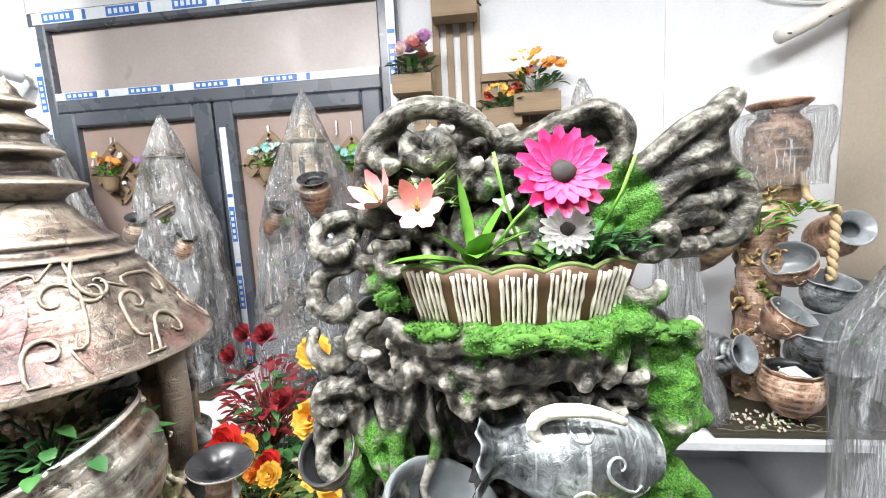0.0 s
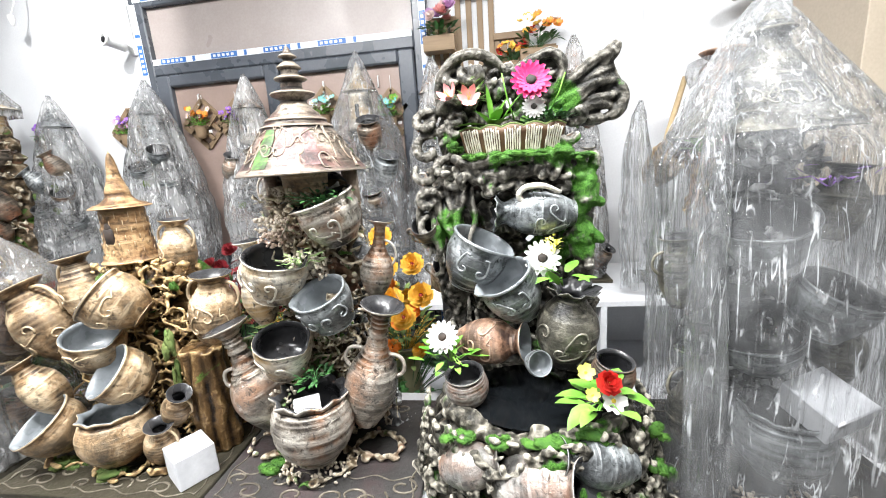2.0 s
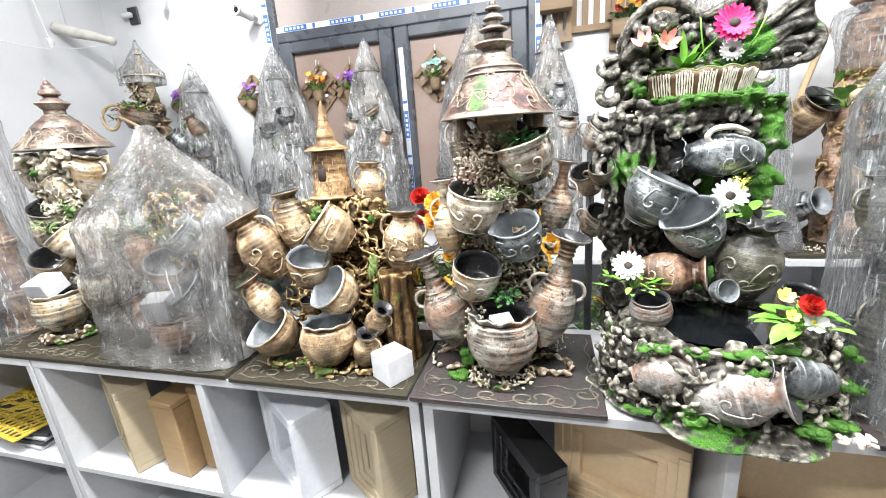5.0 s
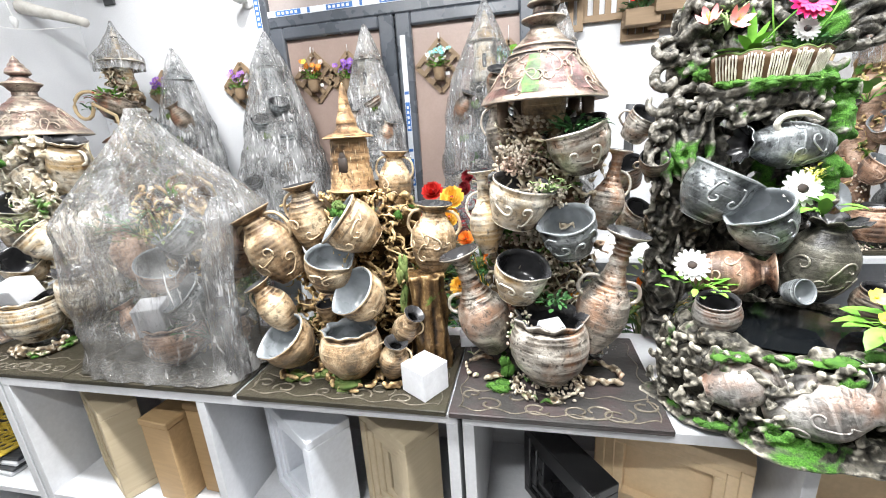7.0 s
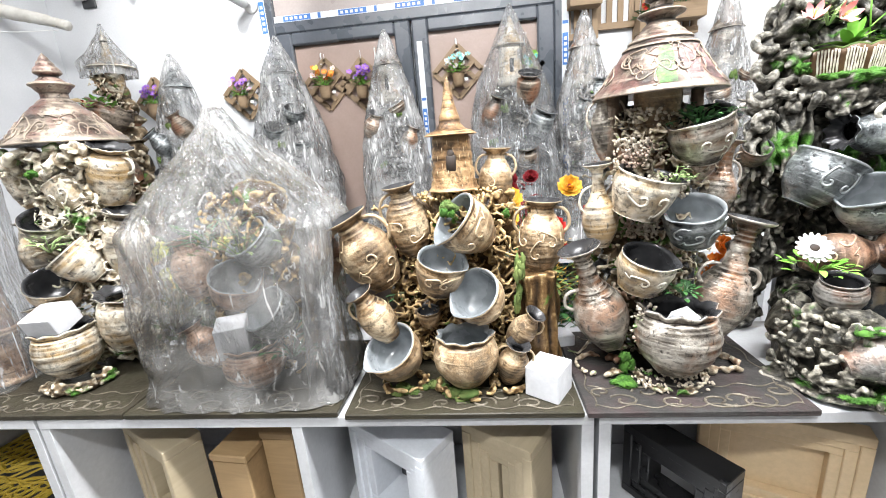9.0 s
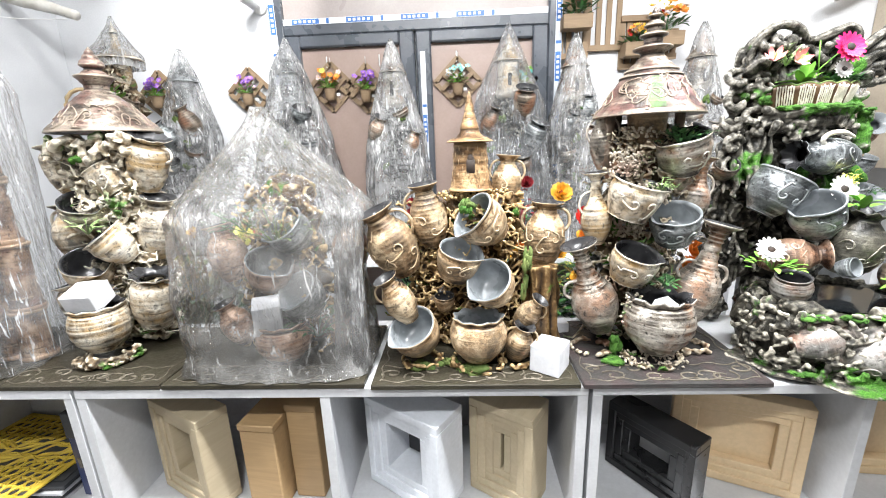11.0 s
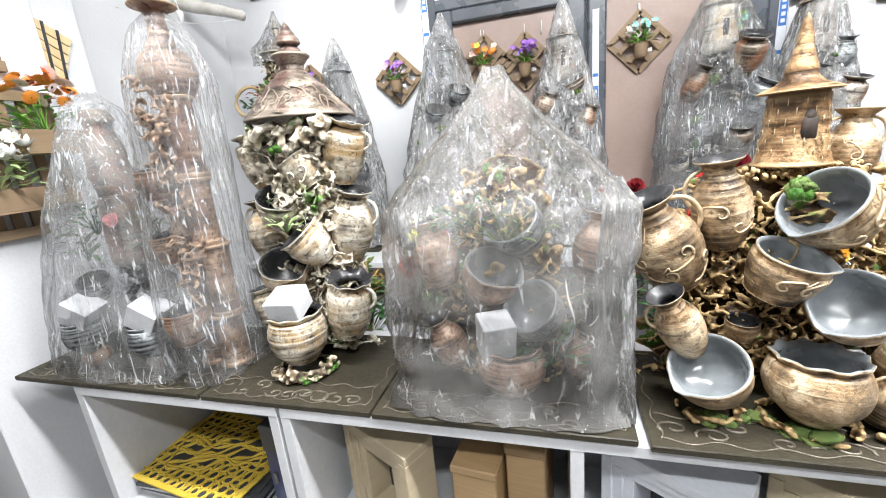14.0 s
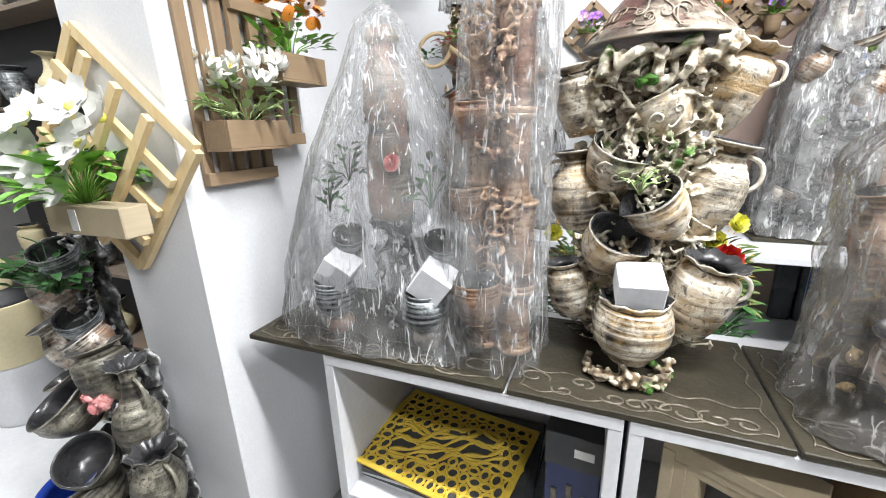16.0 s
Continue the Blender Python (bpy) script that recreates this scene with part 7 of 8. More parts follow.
# ---- cloth flowers in vases between the shelves ----
def bouquet(x, y, top, petals, seed, label, n=9, spread=0.11, r=0.034, kind="rose", leaf=None, bed=0.0):
    v = thing("flower_vase", x, y, 0, label, "flower arrangement", "cloth flowers in floor vases")
    pot(v, "vase", "amphora", x, y, 0.40, 0.28, 0, 0, 0, OLIVE, INNERDARK, tall=1.55)
    rg = random.Random(seed)
    foliage(v, "foliage", x, y, top - 0.36, spread * 1.1, 0.34, 120, leaf or MOSSDIM, 0.045, seed)
    foliage(v, "leaves", x, y, top - 0.50, spread * 1.35, 0.42, 150, LEAFDARK, 0.048, seed + 2)
    foliage(v, "filler", x, y, top - 0.30, spread * 1.2, 0.26, 90, AMBER if leaf is None else leaf, 0.014, seed + 1)
    for i in range(n):
        a, q = rg.uniform(0, 6.2832), math.sqrt((i + 0.5) / n)
        blossom(v, kind, x + spread * q * math.cos(a), y + spread * q * math.sin(a) - 0.03, top - 0.28 * q * rg.random() - 0.01, r * rg.uniform(0.8, 1.15), rg.choice(petals), SEED if kind != "small" else STAMEN, rg.uniform(35, 80), rg.uniform(-35, 35))
    return v


def rose_at(v, x, y, z, r, petal, rx=60, kind="rose", eye=None):
    blossom(v, kind, x, y, z, r, petal, eye or WINE, rx, 0)


v1 = bouquet(-0.36, 0.86, 1.10, (AMBER, ORANGE), 81, "amber and orange cloth roses in a tall vase", 8)
for rx, ry, rz, rr in ((-0.457, 1.00, 1.205, 0.050), (-0.385, 0.80, 1.135, 0.044), (-0.30, 0.82, 1.140, 0.044), (-0.275, 0.80, 1.035, 0.048), (-0.370, 0.78, 1.030, 0.044), (-0.32, 0.72, 0.99, 0.044)):
    rose_at(v1, rx, ry, rz, rr, AMBER, 55)
v2 = bouquet(-0.60, 0.86, 1.08, (AMBER, RED, ORANGE), 82, "red and amber cloth roses in a tall vase", 8)
for rx, ry, rz, rr, petal in ((-0.47, 0.60, 1.17, 0.040, RED), (-0.70, 0.80, 1.20, 0.046, AMBER), (-0.71, 0.78, 1.135, 0.040, AMBER), (-0.56, 0.76, 1.10, 0.044, RED)):
    rose_at(v2, rx, ry, rz, rr, petal, 55)
v3 = bouquet(-0.84, 0.90, 1.14, (RED, WINE), 83, "red cloth roses in a tall vase", 6, 0.08)
rose_at(v3, -0.797, 0.92, 1.205, 0.045, RED, 45)
v4 = bouquet(-1.08, 0.95, 1.22, (WINE,), 84, "dark red cloth foliage in a tall vase", 5, 0.08, 0.03, "rose", WINE)
v5 = bouquet(-1.66, 0.78, 1.14, (RED, YELLOW), 85, "red and yellow cloth poppies in an olive vase", 6, 0.09)
rose_at(v5, -1.70, 0.70, 1.12, 0.045, YELLOW, 60, "small")
rose_at(v5, -1.76, 0.72, 0.99, 0.042, RED, 60)
rose_at(v5, -1.64, 0.72, 0.98, 0.042, RED, 60)
v6 = bouquet(-0.02, 0.82, 1.02, (AMBER, ORANGE), 86, "amber cloth roses in a tall vase", 8)
v7 = bouquet(-0.62, 1.02, 1.28, (WINE,), 87, "dark red cloth foliage in a tall vase", 4, 0.09, 0.03, "rose", WINE)
v8 = bouquet(-2.02, 0.80, 1.12, (YELLOW, AMBER), 88, "yellow cloth flowers in an olive vase", 6, 0.09)


# ---- things on the walls ----
def crate_rack(x, y, z, w, h, slats, rz, label, boxes_at, group="slatted wall planters"):
    """A slatted wooden wall rack with planter boxes; boxes_at: (offset, height, width)."""
    f = thing("wall_planter", x, y, z, label, "wall planter", group, rz)
    for i in range(slats):
        xx = -w / 2 + (w - 0.028) * i / (slats - 1)
        part("slat", boxes((xx, xx + 0.028, -0.012, 0, 0, h), bevel=0.001), CRATEV, f, smooth=False)
    for zz in (0.0, h - 0.03):
        part("rail", boxes((-w / 2, w / 2, -0.024, -0.0125, zz, zz + 0.03), bevel=0.001), CRATE, f, smooth=False)
    for bx, bz, bw in boxes_at:
        bm = bmesh.new()
        d0, d1, hh = -0.105, -0.025, 0.062
        for q in ((bx - bw / 2, bx + bw / 2, d0, d0 + 0.008, bz, bz + hh), (bx - bw / 2, bx + bw / 2, d1 - 0.008, d1, bz, bz + hh), (bx - bw / 2, bx - bw / 2 + 0.008, d0 + 0.008, d1 - 0.008, bz, bz + hh), (bx + bw / 2 - 0.008, bx + bw / 2, d0 + 0.008, d1 - 0.008, bz, bz + hh), (bx - bw / 2, bx + bw / 2, d0, d1, bz - 0.006, bz)):
            box(bm, *q, bevel=0.001)
        part("planter_box", bm, CRATE, f, smooth=False)
    return f


def fill(f, bx, bz, petals, seed, n=16, r=0.018, up=0.10, spread=0.08, kind="small", leaf=None, eye=None, leaf_n=46, size=0.045):
    """Cloth flowers in one planter box of a rack, placed in the rack's own axes."""
    w = f.matrix_basis @ Vector((bx, -0.065, bz + 0.05))
    foliage(f, "foliage", w.x, w.y, w.z, spread, up * 0.75, leaf_n, leaf or LEAFDARK, size, seed)
    rg = random.Random(seed)
    for i in range(n):
        a, q = rg.uniform(0, 6.2832), spread * math.sqrt((i + 0.5) / n)
        blossom(f, kind, w.x + q * math.cos(a), w.y + q * math.sin(a), w.z + up * rg.uniform(0.55, 1.0), r * rg.uniform(0.8, 1.2), rg.choice(petals), eye or STAMEN, rg.uniform(20, 75), rg.uniform(0, 360) if f.rotation_euler.z else rg.uniform(-40, 40))


r1 = crate_rack(-0.085, 1.713, 1.90, 0.19, 0.68, 4, 0, "brown slatted wall rack with pink flower box", ((0.0, 0.37, 0.17),))
fill(r1, 0.0, 0.37, (BLUSH, ROSE, PINK), 91, 9, 0.036, 0.10, 0.08, "rose")
r1b = crate_rack(-0.255, 1.685, 1.86, 0.16, 0.30, 4, 0, "small brown slatted rack with pink and white flowers", ((0.0, 0.14, 0.15),))
fill(r1b, 0.0, 0.14, (BLUSH, ROSE, LILAC), 92, 9, 0.032, 0.13, 0.075, "rose")
r2 = crate_rack(0.09, 1.713, 1.80, 0.17, 0.27, 5, 0, "brown slatted wall rack with orange flowers", ((-0.01, 0.06, 0.15),))
fill(r2, -0.01, 0.06, (ORANGE, AMBER, RED), 93, 14, 0.020, 0.10, 0.07)
r3 = crate_rack(0.21, 1.690, 1.84, 0.18, 0.15, 5, 0, "brown slatted wall rack with mixed orange flowers", ((0.0, 0.06, 0.17),))
fill(r3, 0.0, 0.06, (ORANGE, AMBER, RED, BLUSH), 94, 22, 0.022, 0.15, 0.095)
W = 90
w1 = crate_rack(-2.838, 0.235, 1.235, 0.215, 0.45, 5, W, "brown slatted wall rack with white flowers", ((-0.01, 0.085, 0.185),))
fill(w1, -0.01, 0.085, (WHITE,), 95, 36, 0.026, 0.16, 0.100, "lily", LEAFPALE, STAMEN, 70)
w2 = crate_rack(-2.815, 0.345, 1.32, 0.20, 0.34, 4, W, "brown slatted wall rack with orange daisies", ((0.035, 0.16, 0.17),))
fill(w2, 0.035, 0.16, (ORANGE, ORANGE, ORANGE, BLUSH), 96, 30, 0.021, 0.17, 0.095, "daisy", LEAF, SEED, 60)
w3 = crate_rack(-2.838, 0.235, 1.715, 0.275, 0.50, 6, W, "empty brown slatted wall rack", ())

# diamond trellis on the pillar with big white blossoms
tl = thing("trellis_planter", -3.034, 0.075, 1.040, "pale pine diamond trellis with white cloth poinsettias", "trellis planter")


def stick(bm, p, q, w, t0, t1):
    p, q = Vector((p[0], 0, p[1])), Vector((q[0], 0, q[1]))
    d = (q - p).normalized()
    n2 = Vector((-d.z, 0, d.x)) * w / 2
    vs = []
    for y in (t0, t1):
        vs += [bm.verts.new(c + Vector((0, y, 0))) for c in (p - n2, p + n2, q + n2, q - n2)]
    for f in ((0, 1, 2, 3), (7, 6, 5, 4), (0, 4, 5, 1), (1, 5, 6, 2), (2, 6, 7, 3), (3, 7, 4, 0)):
        bm.faces.new([vs[i] for i in f])


TOP, SIDE, LEFT, FOOT = (-0.034, 0.549), (0.276, 0.283), (-0.310, 0.266), (0.0, 0.0)


def along(p, q, t):
    return (p[0] + (q[0] - p[0]) * t, p[1] + (q[1] - p[1]) * t)


for i, (p, q) in enumerate(((FOOT, SIDE), (SIDE, TOP), (TOP, LEFT), (LEFT, FOOT))):
    bm = bmesh.new()
    stick(bm, p, q, 0.026, -0.018 - 0.0005 * i, -0.0005 * i)
    bmesh.ops.recalc_face_normals(bm, faces=bm.faces)
    part("frame_slat", bm, PINE, tl, smooth=False)
for i, t in enumerate((0.25, 0.5, 0.75)):
    for dy, p, q in ((0, along(FOOT, SIDE, t), along(LEFT, TOP, t)), (0.0145, along(FOOT, LEFT, t), along(SIDE, TOP, t))):
        bm = bmesh.new()
        stick(bm, p, q, 0.022, -0.035 - dy, -0.0205 - dy)
        bmesh.ops.recalc_face_normals(bm, faces=bm.faces)
        part("slat", bm, PINE, tl, smooth=False)
part("planter_box", boxes((-0.142, 0.146, -0.11, -0.0505, 0.103, 0.172), bevel=0.003), KRAFT, tl, smooth=False)
part("price_label", boxes((-0.041, -0.013, -0.1122, -0.1105, 0.113, 0.162)), PLASTIC, tl, smooth=False)
foliage(tl, "foliage", -3.062, -0.005, 1.202, 0.11, 0.17, 60, LEAF, 0.075, 98)
for i, (xx, z, q) in enumerate(((-3.134, 1.392, 60), (-3.050, 1.404, 50), (-2.892, 1.411, 55), (-2.846, 1.390, 60), (-3.252, 1.301, 70), (-3.095, 1.322, 72), (-2.989, 1.311, 68), (-2.915, 1.341, 60), (-3.019, 1.269, 78), (-3.208, 1.266, 75), (-3.076, 1.285, 80))):
    blossom(tl, "small", xx - 0.03, -0.03 - 0.01 * (i % 3), z, 0.062, WHITE, YELLOW, q, 15 * (i % 3 - 1))

# lattice on the recess wall
lt = thing("lattice", -2.932, 0.60, 1.755, "pale bamboo wall lattice with dark gaps", "wall lattice", rz=90)
for k in range(5):
    bm = bmesh.new()
    stick(bm, (-0.085 + 0.004 * k, 0.170 - 0.034 * k), (0.045 - 0.012 * k, 0.105 - 0.030 * k), 0.026, -0.012, 0)
    bmesh.ops.recalc_face_normals(bm, faces=bm.faces)
    part("slat", bm, PINE, lt, smooth=False)
for k in range(3):
    bm = bmesh.new()
    stick(bm, (-0.07 + 0.04 * k, 0.18 - 0.02 * k), (-0.075 + 0.035 * k, 0.01 - 0.02 * k), 0.008, -0.016, -0.0125)
    bmesh.ops.recalc_face_normals(bm, faces=bm.faces)
    part("batten", bm, CHARCOAL, lt, smooth=False)


# diamond planters hung on the door
def door_diamond(x, z, petals, seed, hang=1.92, s=0.128, y=1.676):
    f = thing("diamond_planter", x, y, z, "small brown diamond trellis with a pot of cloth flowers", "hanging planter", "diamond planters on the door")
    for p, q in (((0, -s), (s, 0)), ((s, 0), (0, s)), ((0, s), (-s, 0)), ((-s, 0), (0, -s))):
        bm = bmesh.new()
        stick(bm, p, q, 0.024, -0.012, 0)
        bmesh.ops.recalc_face_normals(bm, faces=bm.faces)
        part("frame_slat", bm, CRATEV, f, smooth=False)
    for k in (0.35, 0.68):
        for dy, p, q in ((0, (s * k, -s + s * k), (-s + s * k, s * k)), (0.009, (-s * k, -s + s * k), (s - s * k, s * k))):
            bm = bmesh.new()
            stick(bm, p, q, 0.022, -0.021 - dy, -0.0125 - dy)
            bmesh.ops.recalc_face_normals(bm, faces=bm.faces)
            part("slat", bm, CRATEV, f, smooth=False)
    pt = lathe(resample([(0, 0), (0.022, 0), (0.032, 0.055), (0.036, 0.06), (0.03, 0.058), (0, 0.02)], 3), 16)
    part("flower_pot", pt, CRATE, f, "", pose(0, -0.055, -0.075))
    part("price_label", boxes((0.03, 0.05, -0.033, -0.0305, -0.05, -0.035)), PLASTIC, f, smooth=False)
    rg = random.Random(seed)
    foliage(f, "foliage", x, y - 0.055, z - 0.02, 0.045, 0.06, 34, LEAF, 0.032, seed)
    for i in range(14):
        a, q = rg.uniform(0, 6.2832), 0.06 * math.sqrt((i + 0.5) / 14)
        blossom(f, "small", x + q * math.cos(a), y - 0.055 + 0.6 * q * math.sin(a), z + 0.02 + rg.uniform(0.0, 0.06), 0.017, rg.choice(petals), STAMEN, rg.uniform(40, 80), rg.uniform(-40, 40))
    bm = bmesh.new()
    tube(bm, [(0, -0.005, s), (0, -0.005, hang - z)], 0.0015, 4)
    part("string", bm, PLASTIC, f)


door_diamond(-2.085, 1.765, (LILAC, PURPLE, LILAC), 101, 1.90, 0.128, 1.700)
door_diamond(-1.60, 1.770, (RED, ORANGE, YELLOW, BLUSH), 102, 1.925)
door_diamond(-1.40, 1.755, (PURPLE,), 103, 1.925)
door_diamond(-0.885, 1.770, (TEAL, WHITE), 104, 1.925)
door_diamond(-0.53, 1.73, (TEAL, LEAF), 105, 1.925)
door_diamond(-2.62, 1.77, (PURPLE,), 106, 1.90, 0.128, 1.700)

# camera, socket, cords and branches
cc = thing("security_camera", -2.005, 1.713, 2.205, "small white bullet security camera on the wall", "security camera")
part("mount", lathe(resample([(0, 0), (0.035, 0), (0.033, 0.012), (0.012, 0.02), (0.010, 0.045), (0, 0.045)], 3), 18), PLASTIC, cc, "", pose(0.03, 0, 0, 90))
cb = part("body", lathe(resample([(0, 0), (0.022, 0), (0.026, 0.01), (0.026, 0.10), (0.031, 0.101), (0.031, 0.112), (0.024, 0.113), (0.022, 0.105), (0, 0.105)], 3), 20), PLASTIC, cc, "", pose(0.02, -0.055, 0.0, 78, -55, 0))
part("lens", lathe(resample([(0, 0), (0.016, 0), (0.012, 0.005), (0, 0.006)], 3), 16), LENS, cb, "", pose(0, 0, 0.106))
sk = thing("wall_socket", -2.90, 1.713, 2.29, "black socket plate with a white plug in it", "socket")
part("plate", boxes((-0.04, 0.04, -0.012, 0, 0, 0.10), bevel=0.004), CHARCOAL, sk, smooth=False)
part("plug", boxes((-0.07, 0.01, -0.045, -0.0125, 0.035, 0.065), bevel=0.008), PLASTIC, sk)


def cord(label, pts, plug=True, r=0.0035):
    o = thing("power_cord", *pts[0], label, "cable", "hanging cords")
    bm = bmesh.new()
    base = Vector(pts[0])
    p = resample_3d(pts)
    tube(bm, [q - base for q in p], r, 5)
    part("cable", bm, PLASTIC, o)
    if plug:
        e2 = Vector(pts[-1]) - base
        bm = lathe(resample([(0, 0), (0.006, 0), (0.016, 0.03), (0.014, 0.05), (0, 0.05)], 3), 12)
        part("plug", bm, PLASTIC, o, "", Matrix.Translation(e2) @ pose(0, 0, -0.05))
    return o


cord("thin white cord hanging from the ceiling with a plug", ((-2.50, 1.60, 3.0), (-2.51, 1.60, 2.7), (-2.52, 1.60, 2.5), (-2.55, 1.58, 2.40)))
cord("thin white cord hanging from the ceiling with a plug", ((-3.05, 1.25, 3.0), (-3.06, 1.24, 2.6), (-3.02, 1.22, 2.35), (-2.98, 1.22, 2.12)))
cord("thin white wire slung between the branch and the wall", ((-3.1, 1.0, 2.10), (-2.95, 1.2, 2.06), (-2.82, 1.40, 2.10)), False, 0.002)
cord("thin white cable slung from the ceiling", ((0.90, 1.70, 2.46), (1.02, 1.69, 2.28), (1.22, 1.69, 2.23), (1.33, 1.68, 2.26)), False, 0.005)
cord("white camera cable running up the wall", ((-1.97, 1.705, 2.22), (-1.975, 1.708, 2.5), (-1.97, 1.708, 2.99)), False, 0.006)


def birch(pts, r0, r1, seed):
    o = thing("birch_branch", *pts[0], "white birch branch hung as a rail under the ceiling", "branch", "hung birch branches")
    bm = bmesh.new()
    base = Vector(pts[0])
    p = [q - base for q in resample_3d(pts)]
    rg = random.Random(seed)
    tube(bm, p, [(r0 + (r1 - r0) * i / len(p)) * rg.uniform(0.92, 1.08) for i in range(len(p))], 10)
    part("bark", bm, BARK, o)
    kn = bmesh.new()
    for i in range(9):
        q = p[rg.randrange(1, len(p) - 1)]
        a = rg.uniform(0, 6.2832)
        blob(kn, q + Vector((0.2 * r0, -0.92 * r0 * math.cos(a) if math.cos(a) > 0 else 0.9 * r0, 0.9 * r0 * math.sin(a))), (0.012, 0.004, 0.005), 0.3, 2, 1, i)
    part("knot", kn, CHARCOAL, o, kind="stuff")
    up = bmesh.new()
    tube(up, [p[-1] * 0.8, (p[-1] * 0.8) + Vector((0, 0, 2.98 - base.z - p[-1].z * 0.8))], 0.0015, 4)
    part("string", up, PLASTIC, o)


birch(((1.03, 1.60, 2.085), (1.17, 1.60, 2.15), (1.33, 1.60, 2.235), (1.6, 1.60, 2.36)), 0.024, 0.032, 5)
birch(((-2.80, 1.44, 2.125), (-2.92, 1.43, 2.165), (-3.05, 1.41, 2.20), (-3.16, 1.40, 2.235)), 0.022, 0.036, 6)

# ---- the space beyond the pillar ----
tb2 = thing("display_table", -3.75, -0.10, 0, "low white display table with dark glazed fountains", "table")
part("tabletop", boxes((-0.95, 0.62, -0.55, 0.44, 0.29, 0.33), bevel=0.003), LAMINATE, tb2, smooth=False)
for px in (-0.90, 0.54):
    for py in (-0.52, 0.37):
        part("leg", boxes((px, px + 0.05, py, py + 0.05, 0, 0.29), bevel=0.002), LAMINATE, tb2, smooth=False)
nb = fountain(-3.12, -0.10, 0.331, "black and silver glazed pot fountain with a cobalt basin")
board(nb, -3.36, -2.84, -0.24, 0.030, 0.331, BOARD, 111)
core(nb, "root_body", -3.06, -0.005, 0.35, 0.80, 0.24, 0.14, 0.05, ROCKDARK, 112, 40, 30, 0.005)
pot(nb, "basin", "kettle", -3.17, -0.13, 0.43, 0.18, 14, -10, 0, BRONZE, COBALT)
pot(nb, "bowl", "bowl", -3.11, -0.12, 0.56, 0.13, 26, 26, 0, BRONZE, INNERDARK, 0, 5.9, False, tall=1.4)
pot(nb, "bowl", "bowl", -3.195, -0.09, 0.67, 0.15, 30, -16, 0, BRONZE, INNERDARK, 0, 3.4, False, tall=1.2)
pot(nb, "jug", "amphora", -2.985, -0.06, 0.70, 0.11, 0, 3, 0, BRONZE, INNERDARK, 0.04, handles=((0, 0.85, 0.55),), tall=1.25)
pot(nb, "jug", "jug", -2.915, -0.09, 0.53, 0.115, 0, 8, 0, BRONZE, INNERDARK, 0.05, handles=((0, 0.85, 0.5),), tall=1.2)
pot(nb, "jug", "pitcher", -3.09, -0.05, 0.785, 0.12, 0, -14, 0, BRONZE, INNERDARK, tall=0.8)
pot(nb, "cup", "cup", -3.17, -0.02, 0.83, 0.11, 20, -24, 0, PEARL, INNERDARK)
tufts(nb, ((-3.08, -0.09, 0.735, 0.045, 0.03),), ROSE, 113, 0.012, "coral_tuft")
tufts(nb, ((-3.24, -0.19, 0.365, 0.04, 0.012),), MOSS, 116, 0.010)
nc = fountain(-3.46, 0.12, 0.331, "grey stone fountain with ivy on the low table")
core(nc, "root_body", -3.42, 0.13, 0.335, 1.12, 0.20, 0.10, 0.06, ROCKDARK, 114, 60, 60, 0.006)
for i in range(7):
    pot(nc, "bowl", ("cup", "jug")[i % 2], -3.44 + (-1) ** i * (0.09 - 0.01 * i), 0.06, 0.42 + 0.10 * i, 0.12, 20, (-1) ** i * 18, 0, (STEEL, PEARL)[i % 2], INNERDARK)
foliage(nc, "ivy", -3.42, 0.04, 0.92, 0.09, 0.16, 60, LEAFDARK, 0.05, 115)
vs = thing("ceramic_vase", -4.00, 0.09, 0.331, "cream ceramic vase with a dark shoulder and dried twigs", "vase")
part("body", lathe(resample([(0, 0.24), (0.095, 0.24), (0.105, 0.252), (0.106, 0.44), (0.102, 0.462)], 4), 32), CREAM, vs)
part("shoulder", lathe(resample([(0.102, 0.462), (0.100, 0.475), (0.075, 0.505), (0.055, 0.515)], 3), 32), CHARCOAL, vs)
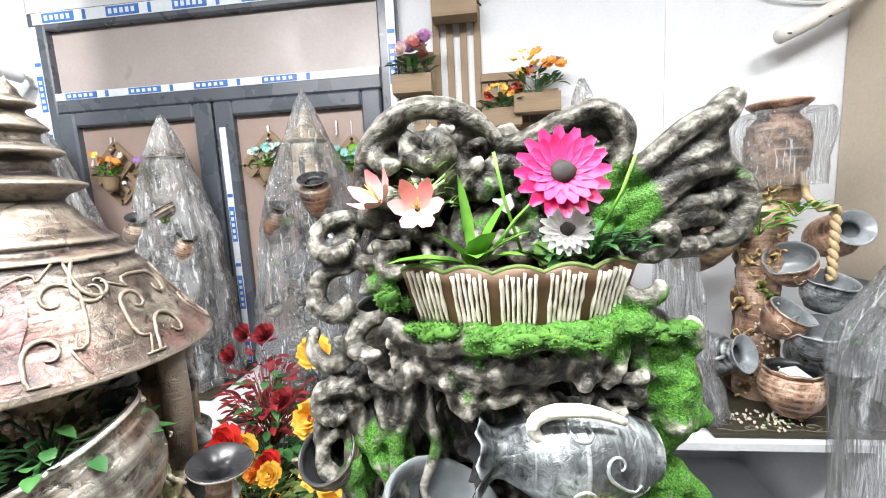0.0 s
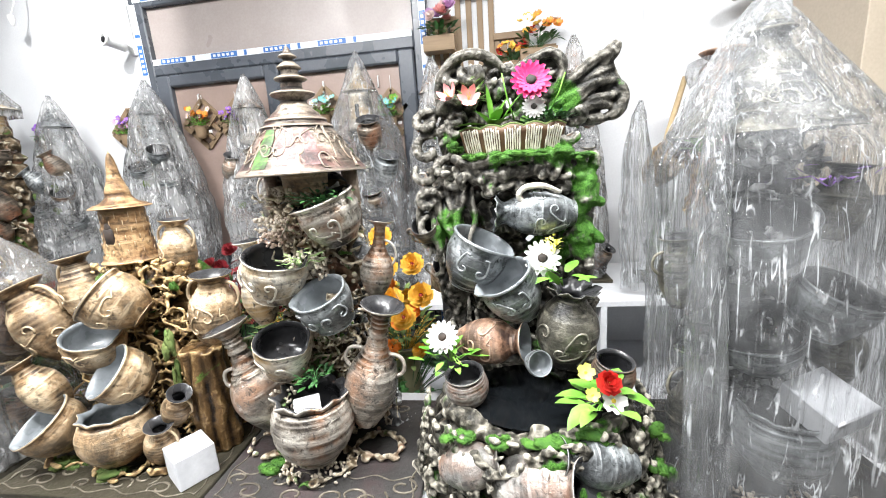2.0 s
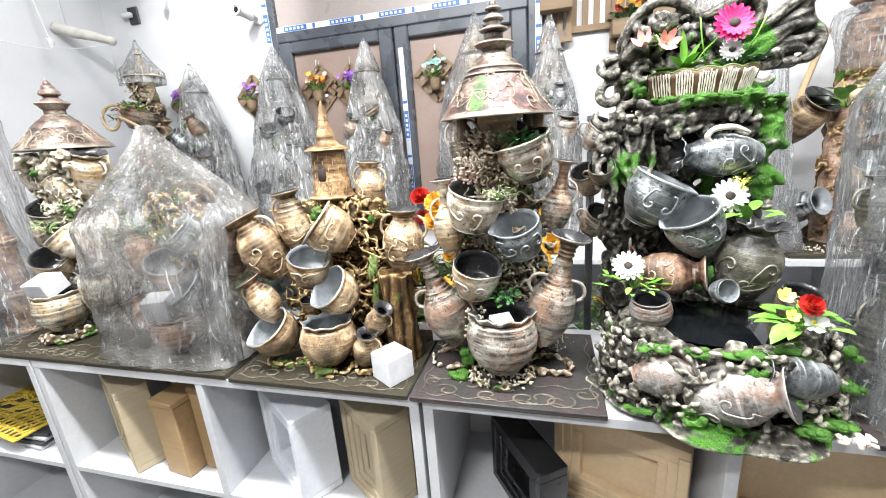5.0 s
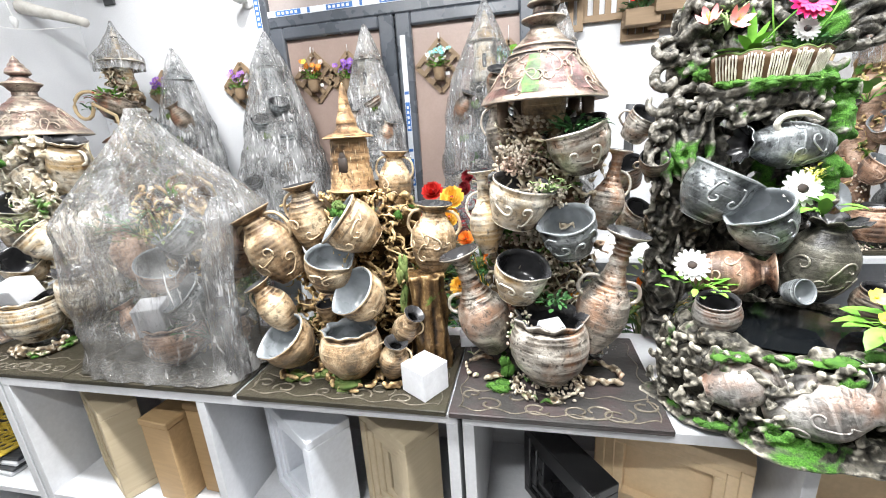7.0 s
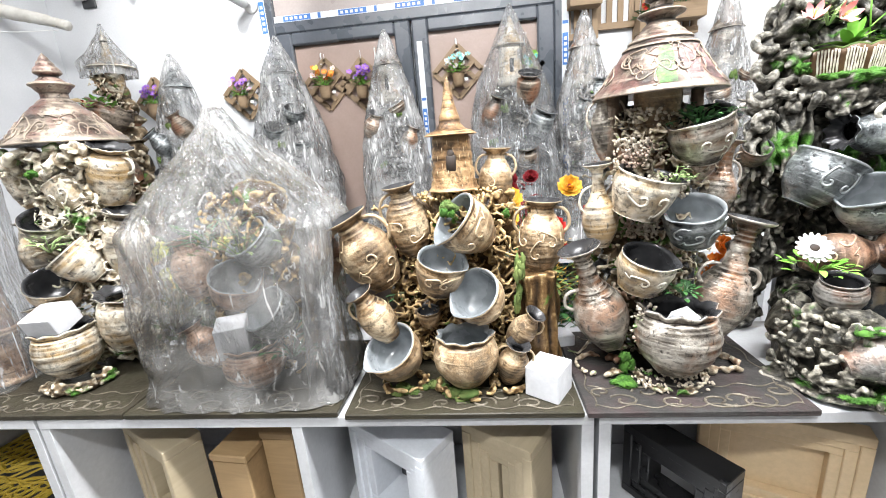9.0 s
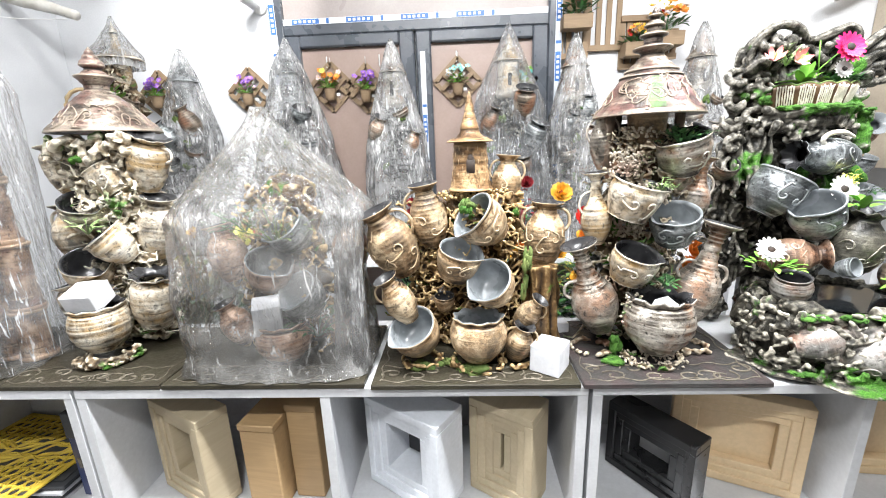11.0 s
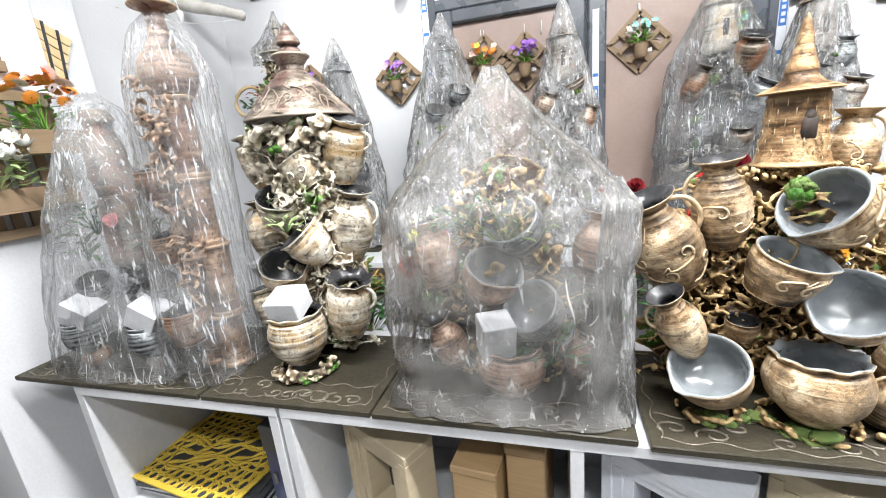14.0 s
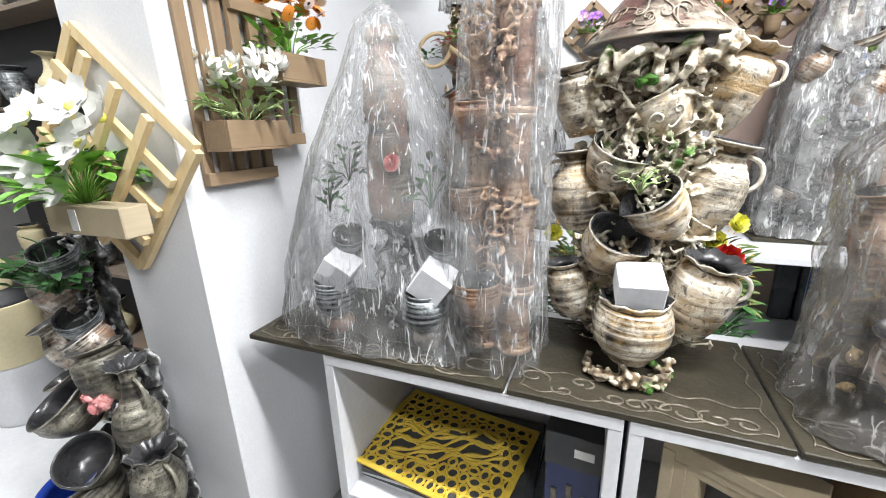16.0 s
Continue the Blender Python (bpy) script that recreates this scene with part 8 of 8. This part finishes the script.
part("neck", lathe(resample([(0.055, 0.515), (0.058, 0.53), (0.06, 0.60), (0.064, 0.605), (0.05, 0.605), (0.05, 0.53)], 3), 32), CREAM, vs)
part("foot", lathe(resample([(0, 0), (0.10, 0), (0.11, 0.01), (0.11, 0.2), (0.09, 0.2395), (0, 0.2395)], 3), 32), LAMINATE, vs)
tg = bmesh.new()
for i in range(30):
    a = rng.uniform(0, 6.28)
    tube(tg, wander(rng, (0.02 * math.cos(a), 0.02 * math.sin(a), 0.55), (0.11 * math.cos(a), 0.09 * math.sin(a), 0.92), 6, 0.02), 0.0030, 4)
part("twigs", tg, CHARCOAL, vs, kind="stuff")
bs = thing("dark_shelf", -4.3, 0.72, 0, "dark brown shelf with small ornaments in the next room", "shelf")
part("body", boxes((-0.9, 0.85, 0, 0.22, 0, 2.2), bevel=0.003), CHARCOAL, bs, smooth=False)
for i in range(5):
    part("shelf_board", boxes((-0.88, 0.83, -0.16, -0.001, 0.3 + 0.4 * i, 0.32 + 0.4 * i), bevel=0.002), EARTH, bs, smooth=False)
    for j in range(5):
        orn = fountain(-5.0 + 0.32 * j, 0.63, 0.321 + 0.4 * i, "small pale glazed jug on the dark shelf", "small_jug")
        pot(orn, "body", ("jug", "pitcher", "amphora")[(i + j) % 3], -5.0 + 0.32 * j, 0.63, 0.321 + 0.4 * i + 0.09, 0.12, 0, 0, 0, (SILVER, STEEL, CREAM)[(i * 2 + j) % 3], INNERDARK)
gh = thing("bead_garland", -3.02, 0.0795, 1.90, "hanging cluster of dark silver beads on the pillar", "garland")
bm = bmesh.new()
for i in range(70):
    blob(bm, (rng.uniform(-0.03, 0.05), -0.018 - 0.02 * rng.random(), rng.uniform(0, 0.3)), 0.011, 0.05, 1, 1, i)
part("beads", bm, STEEL, gh, kind="stuff")

# floor tiles near the shelves
tile = bmesh.new()
box(tile, -0.297, 0.297, -0.297, 0.297, -0.008, 0, 0.002)
first = part("tile", tile, FLOOR, floor, smooth=False, m=pose(-5.4, -3.0, 0))
for i in range(14):
    for j in range(8):
        if i or j:
            twin(first, pose(-5.4 + 0.6 * i, -3.0 + 0.6 * j, 0))
